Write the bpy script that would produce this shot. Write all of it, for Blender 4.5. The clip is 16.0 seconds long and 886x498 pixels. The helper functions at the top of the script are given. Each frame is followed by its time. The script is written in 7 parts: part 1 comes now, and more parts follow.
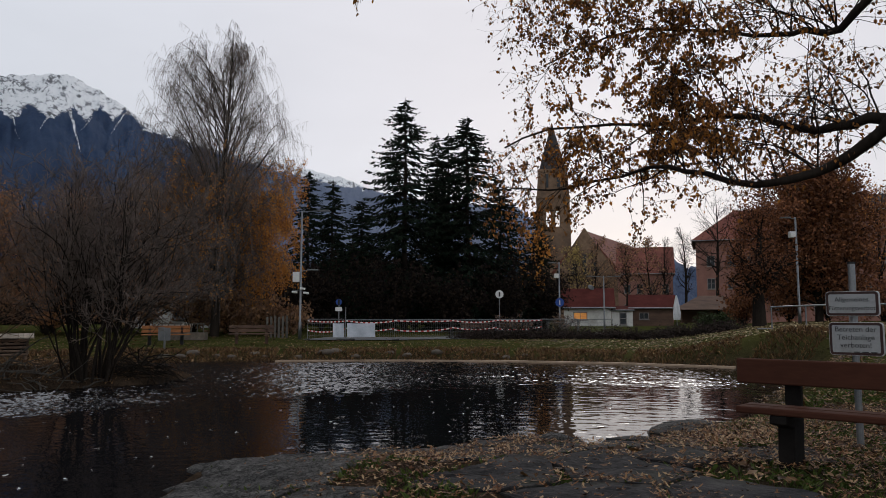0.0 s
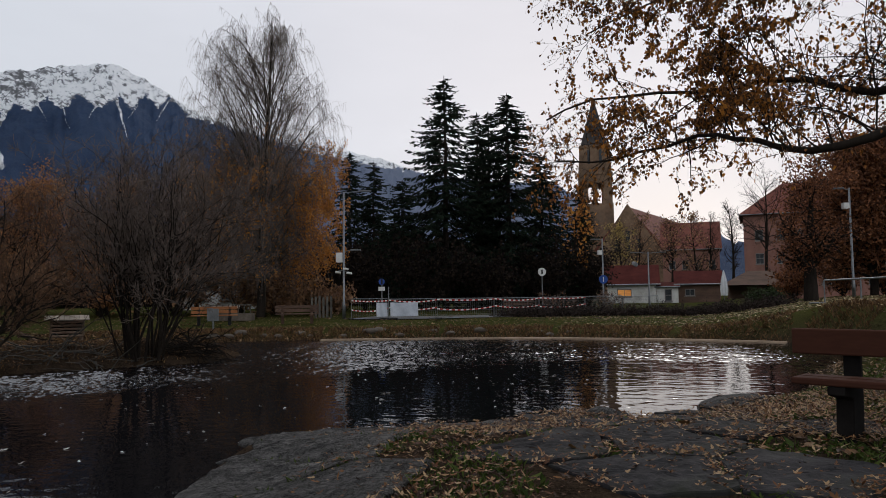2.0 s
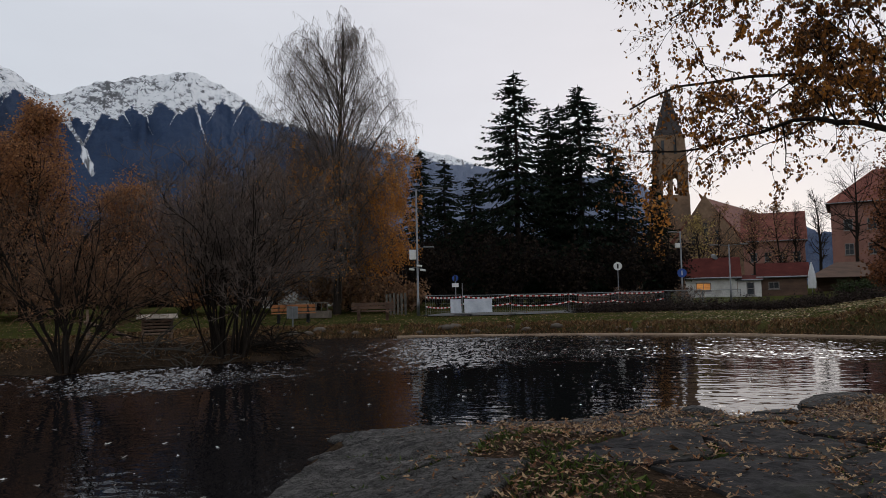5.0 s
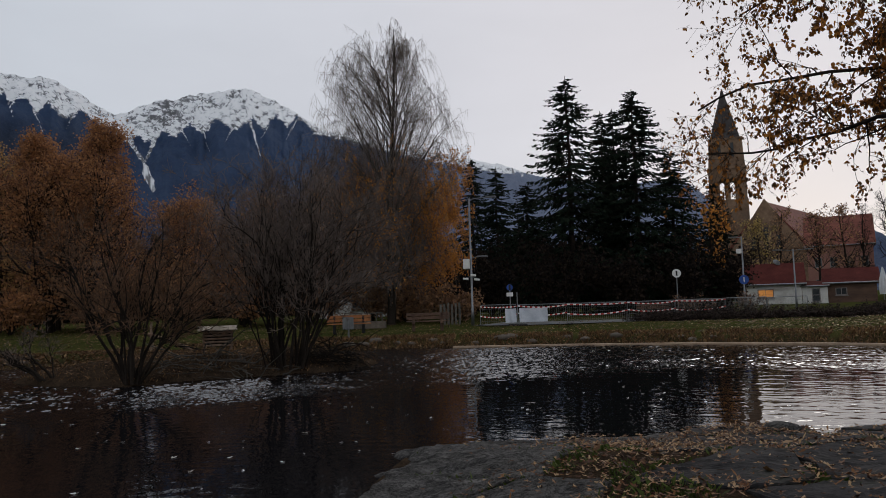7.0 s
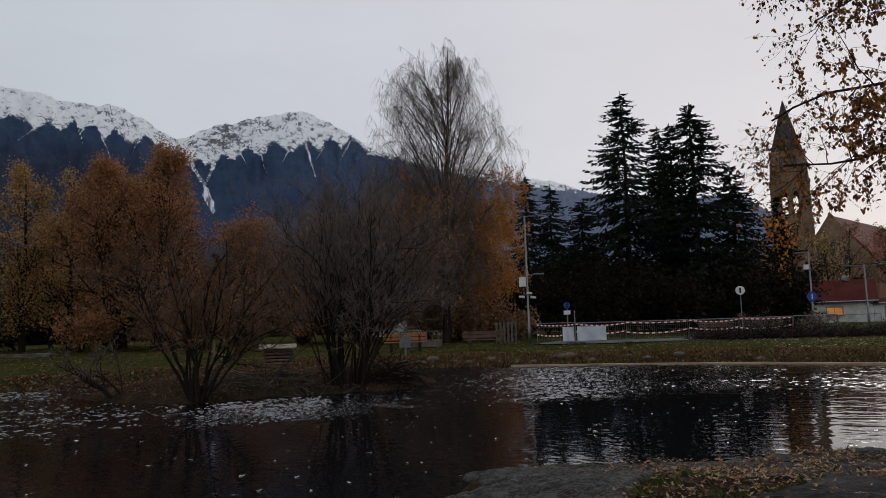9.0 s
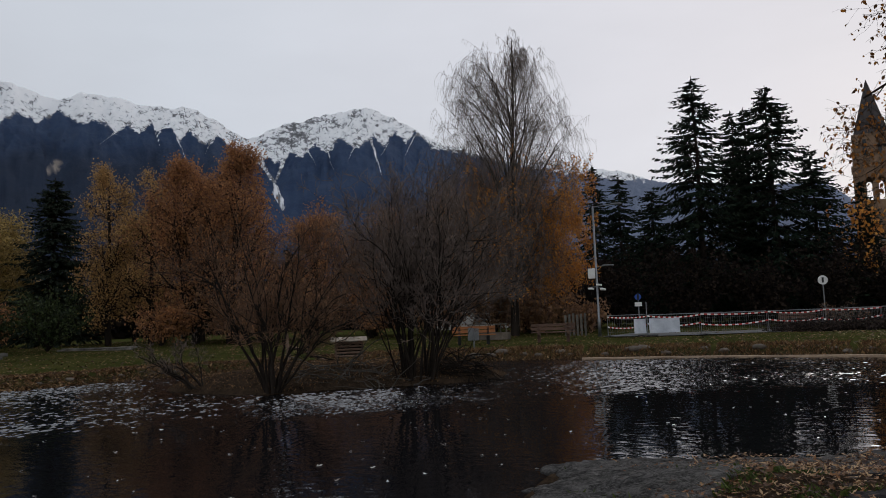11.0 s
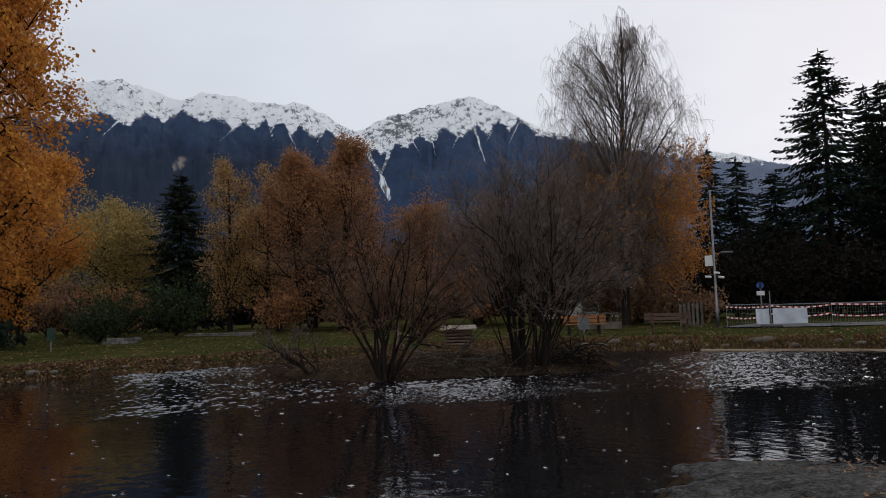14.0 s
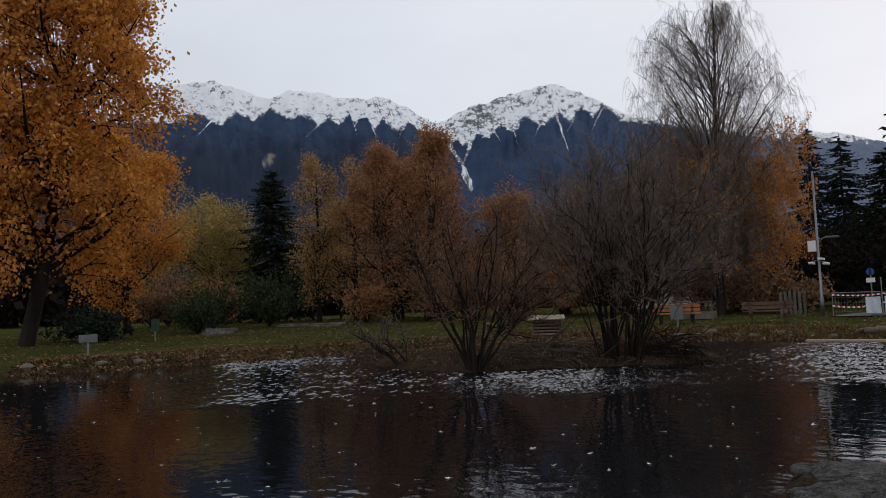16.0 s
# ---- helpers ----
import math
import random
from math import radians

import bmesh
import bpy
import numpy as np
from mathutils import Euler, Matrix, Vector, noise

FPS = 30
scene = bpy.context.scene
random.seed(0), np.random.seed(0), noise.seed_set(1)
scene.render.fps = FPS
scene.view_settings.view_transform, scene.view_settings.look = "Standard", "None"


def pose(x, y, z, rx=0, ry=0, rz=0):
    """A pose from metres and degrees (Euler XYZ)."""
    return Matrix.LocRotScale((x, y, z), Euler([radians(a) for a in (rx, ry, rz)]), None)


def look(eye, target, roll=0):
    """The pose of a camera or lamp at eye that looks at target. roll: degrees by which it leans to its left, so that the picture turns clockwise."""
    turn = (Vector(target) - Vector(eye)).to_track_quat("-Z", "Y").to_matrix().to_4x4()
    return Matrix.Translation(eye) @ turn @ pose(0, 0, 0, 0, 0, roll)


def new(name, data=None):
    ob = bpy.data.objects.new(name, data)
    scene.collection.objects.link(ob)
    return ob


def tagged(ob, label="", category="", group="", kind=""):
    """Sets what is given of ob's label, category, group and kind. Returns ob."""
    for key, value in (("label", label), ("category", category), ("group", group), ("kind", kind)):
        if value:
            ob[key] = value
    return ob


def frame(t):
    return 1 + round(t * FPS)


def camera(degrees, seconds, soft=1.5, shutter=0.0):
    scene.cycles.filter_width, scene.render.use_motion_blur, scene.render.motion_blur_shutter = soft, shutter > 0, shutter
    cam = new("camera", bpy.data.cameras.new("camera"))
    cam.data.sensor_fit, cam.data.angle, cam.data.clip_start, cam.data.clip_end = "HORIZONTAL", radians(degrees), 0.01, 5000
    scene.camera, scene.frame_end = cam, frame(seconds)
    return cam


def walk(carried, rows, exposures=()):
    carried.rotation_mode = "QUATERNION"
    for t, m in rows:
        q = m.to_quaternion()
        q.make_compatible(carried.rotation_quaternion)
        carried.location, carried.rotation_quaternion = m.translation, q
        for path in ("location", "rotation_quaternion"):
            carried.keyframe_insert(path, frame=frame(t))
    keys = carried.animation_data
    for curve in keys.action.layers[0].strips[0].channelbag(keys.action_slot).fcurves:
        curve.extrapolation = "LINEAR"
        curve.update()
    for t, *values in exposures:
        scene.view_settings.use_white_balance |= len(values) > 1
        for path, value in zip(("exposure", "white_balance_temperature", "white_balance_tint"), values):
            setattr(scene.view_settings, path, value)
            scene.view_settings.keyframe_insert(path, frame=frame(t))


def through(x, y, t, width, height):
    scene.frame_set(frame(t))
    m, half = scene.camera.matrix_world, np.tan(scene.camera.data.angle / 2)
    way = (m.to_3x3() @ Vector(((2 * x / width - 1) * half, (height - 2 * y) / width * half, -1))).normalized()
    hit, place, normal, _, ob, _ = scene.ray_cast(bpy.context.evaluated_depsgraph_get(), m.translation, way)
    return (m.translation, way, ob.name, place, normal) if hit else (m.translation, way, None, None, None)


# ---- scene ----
cam = camera(63.9, 16.0, soft=0.9)
PATH = [
    (0, (0.0, -0.0, 1.3), (0.0, 1.9914, 1.4853), 0.01),
    (0.5, (-0.008, 0.007, 1.281), (-0.0385, 1.9993, 1.4505), -0.10),
    (1, (-0.011, 0.014, 1.27), (-0.0722, 2.0077, 1.4221), -0.19),
    (1.5, (-0.011, 0.032, 1.263), (-0.0996, 2.0259, 1.3965), -0.45),
    (2, (-0.02, 0.053, 1.249), (-0.1363, 2.0456, 1.3778), -0.69),
    (2.5, (-0.043, 0.063, 1.244), (-0.1875, 2.0534, 1.3769), -0.78),
    (3, (-0.071, 0.055, 1.243), (-0.2477, 2.043, 1.3785), -0.77),
    (3.5, (-0.087, 0.053, 1.248), (-0.2972, 2.0376, 1.3781), -0.88),
    (4, (-0.102, 0.062, 1.248), (-0.3467, 2.0432, 1.3681), -1.00),
    (6.5, (-0.307, 0.268, 1.272), (-0.7238, 2.2197, 1.4092), -1.71),
    (7, (-0.338, 0.296, 1.275), (-0.7905, 2.2382, 1.4263), -1.77),
    (7.5, (-0.363, 0.301, 1.275), (-0.8504, 2.2331, 1.4419), -1.78),
    (8, (-0.394, 0.306, 1.274), (-0.9156, 2.228, 1.4574), -1.75),
    (8.5, (-0.446, 0.329, 1.276), (-1.0015, 2.24, 1.4745), -1.71),
    (9, (-0.497, 0.364, 1.281), (-1.0896, 2.2626, 1.4876), -1.82),
    (11.5, (-0.625, 0.437, 1.255), (-1.4353, 2.2554, 1.4452), -2.10),
    (12, (-0.68, 0.484, 1.253), (-1.5368, 2.281, 1.4419), -2.04),
    (12.5, (-0.737, 0.545, 1.277), (-1.6532, 2.3135, 1.4618), -1.88),
    (13, (-0.757, 0.559, 1.281), (-1.7139, 2.3057, 1.4612), -1.82),
    (13.5, (-0.779, 0.543, 1.27), (-1.7726, 2.2697, 1.4457), -1.78),
    (14, (-0.799, 0.551, 1.269), (-1.8293, 2.2574, 1.4407), -1.78),
    (14.5, (-0.838, 0.59, 1.277), (-1.9037, 2.2743, 1.442), -1.92),
    (15, (-0.883, 0.633, 1.288), (-1.9996, 2.285, 1.4451), -2.10),
    (15.5, (-0.938, 0.633, 1.28), (-2.1081, 2.2483, 1.4279), -2.08),
    (16, (-0.972, 0.632, 1.266), (-2.1959, 2.2067, 1.4184), -2.09),
]

walk(cam, [(t, look(eye, target, roll)) for t, eye, target, roll in PATH],
     exposures=[(0, 0.16), (4, 0.14), (7, -0.03), (9, -0.07), (11.5, 0.12), (13, 0.22), (16, 0.30)])

# ---- world: overcast dusk, bright towards the low sun behind the church, brightest behind the camera ----
GLOW_AZ, SUN_EL = radians(-14), radians(9)          # azimuth to the left of +y
world = bpy.data.worlds.new("dusk_sky")
scene.world = world
world.use_nodes = True
wn, wl = world.node_tree.nodes, world.node_tree.links
wn.clear()
w_out, w_bg = wn.new("ShaderNodeOutputWorld"), wn.new("ShaderNodeBackground")
w_sky, w_tc = wn.new("ShaderNodeTexSky"), wn.new("ShaderNodeTexCoord")
w_sky.sky_type, w_sky.sun_disc = "NISHITA", False
w_sky.sun_elevation, w_sky.sun_rotation = SUN_EL, -GLOW_AZ
w_dot = wn.new("ShaderNodeVectorMath")
w_dot.operation = "DOT_PRODUCT"
w_dot.inputs[1].default_value = (-math.sin(GLOW_AZ) * 0.93, math.cos(GLOW_AZ) * 0.93, 0.37)
w_ramp = wn.new("ShaderNodeValToRGB")
# sky out of view is lifted to light the fronts of things
w_ramp.color_ramp.elements[0].position, w_ramp.color_ramp.elements[0].color = 0.15, (0.74, 0.77, 0.82, 1)
w_ramp.color_ramp.elements[1].position, w_ramp.color_ramp.elements[1].color = 1.0, (0.72, 0.705, 0.75, 1)
for pos, col in ((0.42, (0.64, 0.67, 0.72, 1)), (0.60, (0.54, 0.57, 0.63, 1)), (0.80, (0.595, 0.63, 0.695, 1)), (0.93, (0.65, 0.662, 0.72, 1))):
    w_ramp.color_ramp.elements.new(pos).color = col
w_map = wn.new("ShaderNodeMapRange")
w_map.inputs[1].default_value, w_map.inputs[2].default_value = -1.0, 1.0
w_noise = wn.new("ShaderNodeTexNoise")
w_noise.inputs["Scale"].default_value, w_noise.inputs["Detail"].default_value = 2.2, 5
w_stretch = wn.new("ShaderNodeMapping")
w_stretch.inputs["Scale"].default_value = (1.0, 1.0, 3.0)
w_cloud = wn.new("ShaderNodeMapRange")
w_cloud.inputs[1].default_value, w_cloud.inputs[2].default_value = 0.25, 0.75
w_cloud.inputs[3].default_value, w_cloud.inputs[4].default_value = 0.93, 1.07
w_mul = wn.new("ShaderNodeVectorMath")
w_mul.operation = "SCALE"
w_skyscale = wn.new("ShaderNodeVectorMath")
w_skyscale.operation = "SCALE"
w_skyscale.inputs["Scale"].default_value = 0.10
w_mix = wn.new("ShaderNodeMix")
w_mix.data_type = "RGBA"
w_mix.inputs["Factor"].default_value = 0.96
wl.new(w_tc.outputs["Generated"], w_dot.inputs[0])
wl.new(w_dot.outputs["Value"], w_map.inputs[0])
wl.new(w_map.outputs[0], w_ramp.inputs[0])
wl.new(w_tc.outputs["Generated"], w_stretch.inputs[0])
wl.new(w_stretch.outputs[0], w_noise.inputs["Vector"])
wl.new(w_noise.outputs[0], w_cloud.inputs[0])
wl.new(w_ramp.outputs[0], w_mul.inputs[0])
wl.new(w_cloud.outputs[0], w_mul.inputs["Scale"])
wl.new(w_sky.outputs[0], w_skyscale.inputs[0])
wl.new(w_skyscale.outputs[0], w_mix.inputs[6])
wl.new(w_mul.outputs[0], w_mix.inputs[7])
wl.new(w_mix.outputs[2], w_bg.inputs[0])
w_bg.inputs[1].default_value = 1.0
wl.new(w_bg.outputs[0], w_out.inputs[0])

sun = new("sun", bpy.data.lights.new("sun", "SUN"))
sun.data.energy, sun.data.angle, sun.data.color = 0.5, radians(25), (1.0, 0.93, 0.86)
sun.matrix_world = look((-math.sin(GLOW_AZ) * 50, math.cos(GLOW_AZ) * 50, 22), (0, 0, 0))


# ---- materials ----
def node_mat(name):
    m = bpy.data.materials.new(name)
    m.use_nodes = True
    nt = m.node_tree
    return m, nt, nt.nodes["Principled BSDF"]


def ramp_node(nt, stops):
    r = nt.nodes.new("ShaderNodeValToRGB")
    el = r.color_ramp.elements
    el[0].position, el[0].color = stops[0][0], (*stops[0][1], 1)
    el[1].position, el[1].color = stops[-1][0], (*stops[-1][1], 1)
    for p, c in stops[1:-1]:
        el.new(p).color = (*c, 1)
    return r


def noise_node(nt, scale, detail=5, rough=0.55, coords="Object", stretch=None):
    tc = nt.nodes.new("ShaderNodeTexCoord") if coords == "Object" else nt.nodes.new("ShaderNodeNewGeometry")
    out = tc.outputs["Object"] if coords == "Object" else tc.outputs["Position"]
    if stretch:
        mp = nt.nodes.new("ShaderNodeMapping")
        mp.inputs["Scale"].default_value = stretch
        nt.links.new(out, mp.inputs[0])
        out = mp.outputs[0]
    n = nt.nodes.new("ShaderNodeTexNoise")
    n.inputs["Scale"].default_value, n.inputs["Detail"].default_value, n.inputs["Roughness"].default_value = scale, detail, rough
    nt.links.new(out, n.inputs["Vector"])
    return n.outputs[0]


def math_node(nt, op, a, b, clamp=False):
    m = nt.nodes.new("ShaderNodeMath")
    m.operation, m.use_clamp = op, clamp
    for k, v in enumerate((a, b)):
        if isinstance(v, (int, float)):
            m.inputs[k].default_value = v
        else:
            nt.links.new(v, m.inputs[k])
    return m.outputs[0]


def mix_col(nt, fac, a, b, blend="MIX"):
    m = nt.nodes.new("ShaderNodeMix")
    m.data_type, m.blend_type = "RGBA", blend
    for k, v in ((0, fac), (6, a), (7, b)):
        if isinstance(v, (int, float)):
            m.inputs[k].default_value = v
        elif isinstance(v, tuple):
            m.inputs[k].default_value = (*v, 1)
        else:
            nt.links.new(v, m.inputs[k])
    return m.outputs[2]


def bump(nt, bsdf, height, strength, dist):
    b = nt.nodes.new("ShaderNodeBump")
    b.inputs["Strength"].default_value, b.inputs["Distance"].default_value = strength, dist
    nt.links.new(height, b.inputs["Height"])
    nt.links.new(b.outputs[0], bsdf.inputs["Normal"])


def surface(name, c1, c2, scale=3.0, fine=40.0, rough=0.8, bumps=0.4, dist=0.01, metal=0.0, stretch=None, stain=None, vary=0.0, gloss=0.25):
    """Two colours broken up at two scales, with grain, an optional stain and a change from piece to piece."""
    m, nt, b = node_mat(name)
    big, small = noise_node(nt, scale, 6, 0.6, "Object", stretch), noise_node(nt, fine, 4, 0.6, "Object", stretch)
    fac = math_node(nt, "ADD", math_node(nt, "MULTIPLY", big, 0.65), math_node(nt, "MULTIPLY", small, 0.35))
    r = ramp_node(nt, [(0.36, c1), (0.64, c2)])
    nt.links.new(fac, r.inputs[0])
    col = r.outputs[0]
    if stain:
        s = ramp_node(nt, [(0.52, (0, 0, 0)), (0.66, (1, 1, 1))])
        nt.links.new(noise_node(nt, scale * 0.6, 7, 0.7), s.inputs[0])
        col = mix_col(nt, math_node(nt, "MULTIPLY", s.outputs[0], 0.75), col, stain)
    if vary:
        oi = nt.nodes.new("ShaderNodeObjectInfo")
        k = math_node(nt, "ADD", math_node(nt, "MULTIPLY", oi.outputs["Random"], 2 * vary), 1 - vary)
        col = mix_col(nt, 1.0, col, k, "MULTIPLY")
    nt.links.new(col, b.inputs["Base Color"])
    b.inputs["Roughness"].default_value, b.inputs["Metallic"].default_value = rough, metal
    b.inputs["Specular IOR Level"].default_value = gloss
    bump(nt, b, fac, bumps, dist)
    return m


def leafy(name, cols, rough=0.7, through=0.25, drift=0.0, gloss=0.25):
    """Leaves or needles: the colour changes from leaf to leaf; some light passes."""
    m, nt, b = node_mat(name)
    g = nt.nodes.new("ShaderNodeNewGeometry")
    n = len(cols)
    r = ramp_node(nt, [((i + 0.5) / n, c) for i, c in enumerate(cols)])
    fac = g.outputs["Random Per Island"]
    if drift:
        fac = math_node(nt, "ADD", math_node(nt, "MULTIPLY", fac, 1 - drift), math_node(nt, "MULTIPLY", noise_node(nt, 0.45, 3), drift))
    nt.links.new(fac, r.inputs[0])
    nt.links.new(r.outputs[0], b.inputs["Base Color"])
    b.inputs["Roughness"].default_value = rough
    b.inputs["Specular IOR Level"].default_value = gloss
    tr, mx = nt.nodes.new("ShaderNodeBsdfTranslucent"), nt.nodes.new("ShaderNodeMixShader")
    nt.links.new(r.outputs[0], tr.inputs[0])
    mx.inputs[0].default_value = through
    nt.links.new(b.outputs[0], mx.inputs[1])
    nt.links.new(tr.outputs[0], mx.inputs[2])
    nt.links.new(mx.outputs[0], nt.nodes["Material Output"].inputs[0])
    return m


BARK = surface("dark_bark", (0.009, 0.007, 0.006), (0.032, 0.025, 0.020), 2.5, 30, 0.95, 0.7, 0.02, stretch=(1, 1, 0.25), gloss=0.06)
BARK_GREY = surface("grey_bark", (0.03, 0.027, 0.024), (0.10, 0.088, 0.075), 3, 30, 0.9, 0.6, 0.01, stretch=(1, 1, 0.3))
BIRCH_BARK = surface("birch_bark", (0.05, 0.045, 0.04), (0.32, 0.29, 0.26), 1.6, 14, 0.8, 0.5, 0.01, stretch=(1, 1, 2.5))
TWIG = surface("bare_twig", (0.080, 0.062, 0.054), (0.19, 0.145, 0.122), 1.5, 20, 0.9, 0.2, 0.005, gloss=0.1)
TWIG_RUST = surface("rusty_twig", (0.085, 0.048, 0.030), (0.20, 0.115, 0.070), 1.5, 20, 0.9, 0.2, 0.005, gloss=0.1)
TWIG_BIRCH = surface("birch_twig", (0.085, 0.068, 0.060), (0.20, 0.165, 0.145), 1.5, 20, 0.9, 0.2, 0.005, gloss=0.1)
NEEDLE = leafy("spruce_needle", [(0.006, 0.011, 0.008), (0.012, 0.020, 0.013), (0.018, 0.026, 0.016)], 0.95, 0.05, 0.0, 0.04)
NEEDLE_BLUE = leafy("fir_needle", [(0.012, 0.018, 0.012), (0.022, 0.031, 0.022), (0.036, 0.047, 0.034)], 0.95, 0.05, 0.0, 0.06)
LEAF_GOLD = leafy("golden_leaf", [(0.33, 0.125, 0.028), (0.56, 0.235, 0.045), (0.74, 0.36, 0.075)], 0.7, 0.5, 0.4)
LEAF_ORANGE = leafy("orange_leaf", [(0.25, 0.095, 0.026), (0.43, 0.175, 0.036), (0.58, 0.26, 0.055)], 0.7, 0.5, 0.4)
LEAF_BROWN = leafy("russet_leaf", [(0.19, 0.10, 0.060), (0.32, 0.155, 0.074), (0.46, 0.225, 0.095)], 0.85, 0.4, 0.3)
LEAF_DULL = leafy("dull_brown_leaf", [(0.14, 0.085, 0.060), (0.25, 0.14, 0.082), (0.36, 0.20, 0.10)], 0.8, 0.35, 0.3)
LEAF_TAN = leafy("tan_leaf", [(0.22, 0.13, 0.06), (0.37, 0.22, 0.085), (0.52, 0.32, 0.12)], 0.8, 0.4, 0.3)
LEAF_YELLOW = leafy("yellow_green_leaf", [(0.21, 0.15, 0.05), (0.33, 0.235, 0.075), (0.46, 0.33, 0.12)], 0.6, 0.35, 0.3)
LEAF_GREEN = leafy("dark_green_leaf", [(0.018, 0.028, 0.010), (0.034, 0.050, 0.016), (0.055, 0.075, 0.024)], 0.7, 0.2)
# darkest tone stands in for leaves silhouetted against the sky, the rest is leaf colour
LEAF_NEAR = leafy("birch_leaf", [(0.035, 0.024, 0.015), (0.10, 0.048, 0.018), (0.30, 0.115, 0.020), (0.56, 0.23, 0.03)], 0.6, 0.42, 0.5)
LITTER = leafy("fallen_leaf", [(0.035, 0.017, 0.008), (0.085, 0.038, 0.014), (0.15, 0.075, 0.026), (0.25, 0.155, 0.075)], 0.7, 0.1)
LITTER_NEAR = leafy("dry_fallen_leaf", [(0.032, 0.014, 0.007), (0.095, 0.036, 0.012), (0.18, 0.078, 0.025), (0.34, 0.22, 0.115)], 0.7, 0.15)
FALLEN_PALE = leafy("pale_fallen_leaf", [(0.16, 0.11, 0.05), (0.28, 0.21, 0.10), (0.42, 0.34, 0.19)], 0.7, 0.1)
# pale tones partly put sky reflected off wet leaves into the colour
FLOATING = leafy("wet_floating_leaf_with_sky_glint", [(0.22, 0.19, 0.15), (0.44, 0.41, 0.37), (0.68, 0.67, 0.65)], 0.3, 0.05)
LEAF_COPPER = leafy("copper_leaf", [(0.085, 0.034, 0.019), (0.16, 0.062, 0.028), (0.25, 0.10, 0.040)], 0.8, 0.2, 0.3)
# shade among the undergrowth is put into this near-black leaf colour
LEAF_DARK = leafy("undergrowth_leaf_with_painted_shade", [(0.010, 0.008, 0.008), (0.020, 0.015, 0.013), (0.034, 0.024, 0.018)], 0.95, 0.1, 0.0, 0.04)
LEAF_HEDGE = leafy("bare_hedge_leaf", [(0.022, 0.017, 0.017), (0.042, 0.032, 0.030), (0.070, 0.050, 0.042)], 0.9, 0.1, 0.0, 0.05)
REED = leafy("dry_bank_grass", [(0.050, 0.028, 0.014), (0.11, 0.058, 0.025), (0.20, 0.115, 0.048)], 0.8, 0.2, 0.3)
GRASS = leafy("lawn_blade", [(0.026, 0.042, 0.008), (0.052, 0.076, 0.014), (0.085, 0.11, 0.024)], 0.9, 0.25, 0.3)


# ---- mesh helpers ----
def fast_mesh(name, verts, quads, smooth=False):
    me = bpy.data.meshes.new(name)
    verts, quads = np.asarray(verts, np.float32), np.asarray(quads, np.int32)
    me.vertices.add(len(verts))
    me.vertices.foreach_set("co", verts.ravel())
    me.loops.add(quads.size)
    me.loops.foreach_set("vertex_index", quads.ravel())
    me.polygons.add(len(quads))
    me.polygons.foreach_set("loop_start", np.arange(len(quads), dtype=np.int32) * quads.shape[1])
    if smooth:
        me.polygons.foreach_set("use_smooth", np.ones(len(quads), bool))
    me.update(calc_edges=True)
    return me


def place(name, me, material, parent=None, label="", kind=""):
    ob = new(name, me)
    if material is not None:
        me.materials.append(material)
    if parent is not None:
        ob.parent = parent
    return tagged(ob, label, kind=kind)


def thing(name, at, label, category, group="", turn=0.0):
    ob = new(name)
    ob.empty_display_size = 0.2
    ob.matrix_world = pose(*at, 0, 0, turn)
    return tagged(ob, label, category, group)


class Solid:
    """Collects boxes, tubes and slabs into one mesh."""

    def __init__(self):
        self.v, self.f = [], []

    def add(self, verts, faces):
        n = len(self.v)
        self.v += [tuple(p) for p in verts]
        self.f += [tuple(i + n for i in f) for f in faces]
        return self

    def box(self, lo, hi, m=None):
        (a, b, c), (d, e, f) = lo, hi
        vs = [Vector(p) for p in ((a, b, c), (d, b, c), (d, e, c), (a, e, c), (a, b, f), (d, b, f), (d, e, f), (a, e, f))]
        if m is not None:
            vs = [m @ p for p in vs]
        return self.add(vs, [(3, 2, 1, 0), (4, 5, 6, 7), (0, 1, 5, 4), (1, 2, 6, 5), (2, 3, 7, 6), (3, 0, 4, 7)])

    def prism(self, ring, lo, hi):
        """A flat ring of (x, y), stretched from z lo to z hi."""
        n = len(ring)
        vs = [(x, y, lo) for x, y in ring] + [(x, y, hi) for x, y in ring]
        return self.add(vs, [tuple(range(n - 1, -1, -1)), tuple(range(n, 2 * n))] + [(i, (i + 1) % n, n + (i + 1) % n, n + i) for i in range(n)])

    def tube(self, pts, rad, n=8):
        pts = [Vector(p) for p in pts]
        rad = [rad] * len(pts) if isinstance(rad, (int, float)) else rad
        vs = []
        for i, p in enumerate(pts):
            d = (pts[min(i + 1, len(pts) - 1)] - pts[max(i - 1, 0)]).normalized()
            a = d.orthogonal().normalized() if abs(d.z) < 0.95 else d.cross(Vector((1, 0, 0))).normalized()
            b = d.cross(a)
            vs += [p + (a * math.cos(k * math.tau / n) + b * math.sin(k * math.tau / n)) * rad[i] for k in range(n)]
        fs = [tuple(range(n - 1, -1, -1)), tuple(range((len(pts) - 1) * n, len(pts) * n))]
        for i in range(len(pts) - 1):
            fs += [(i * n + k, i * n + (k + 1) % n, (i + 1) * n + (k + 1) % n, (i + 1) * n + k) for k in range(n)]
        return self.add(vs, fs)

    def part(self, name, material, parent=None, label="", bevel=0.0, kind="", smooth=False):
        me = bpy.data.meshes.new(name)
        me.from_pydata(self.v, [], self.f)
        if smooth:
            me.polygons.foreach_set("use_smooth", np.ones(len(me.polygons), bool))
        me.update()
        ob = place(name, me, material, parent, label, kind)
        if bevel:
            bv = ob.modifiers.new("edges", "BEVEL")
            bv.width, bv.segments, bv.limit_method = bevel, 2, "ANGLE"
        return ob


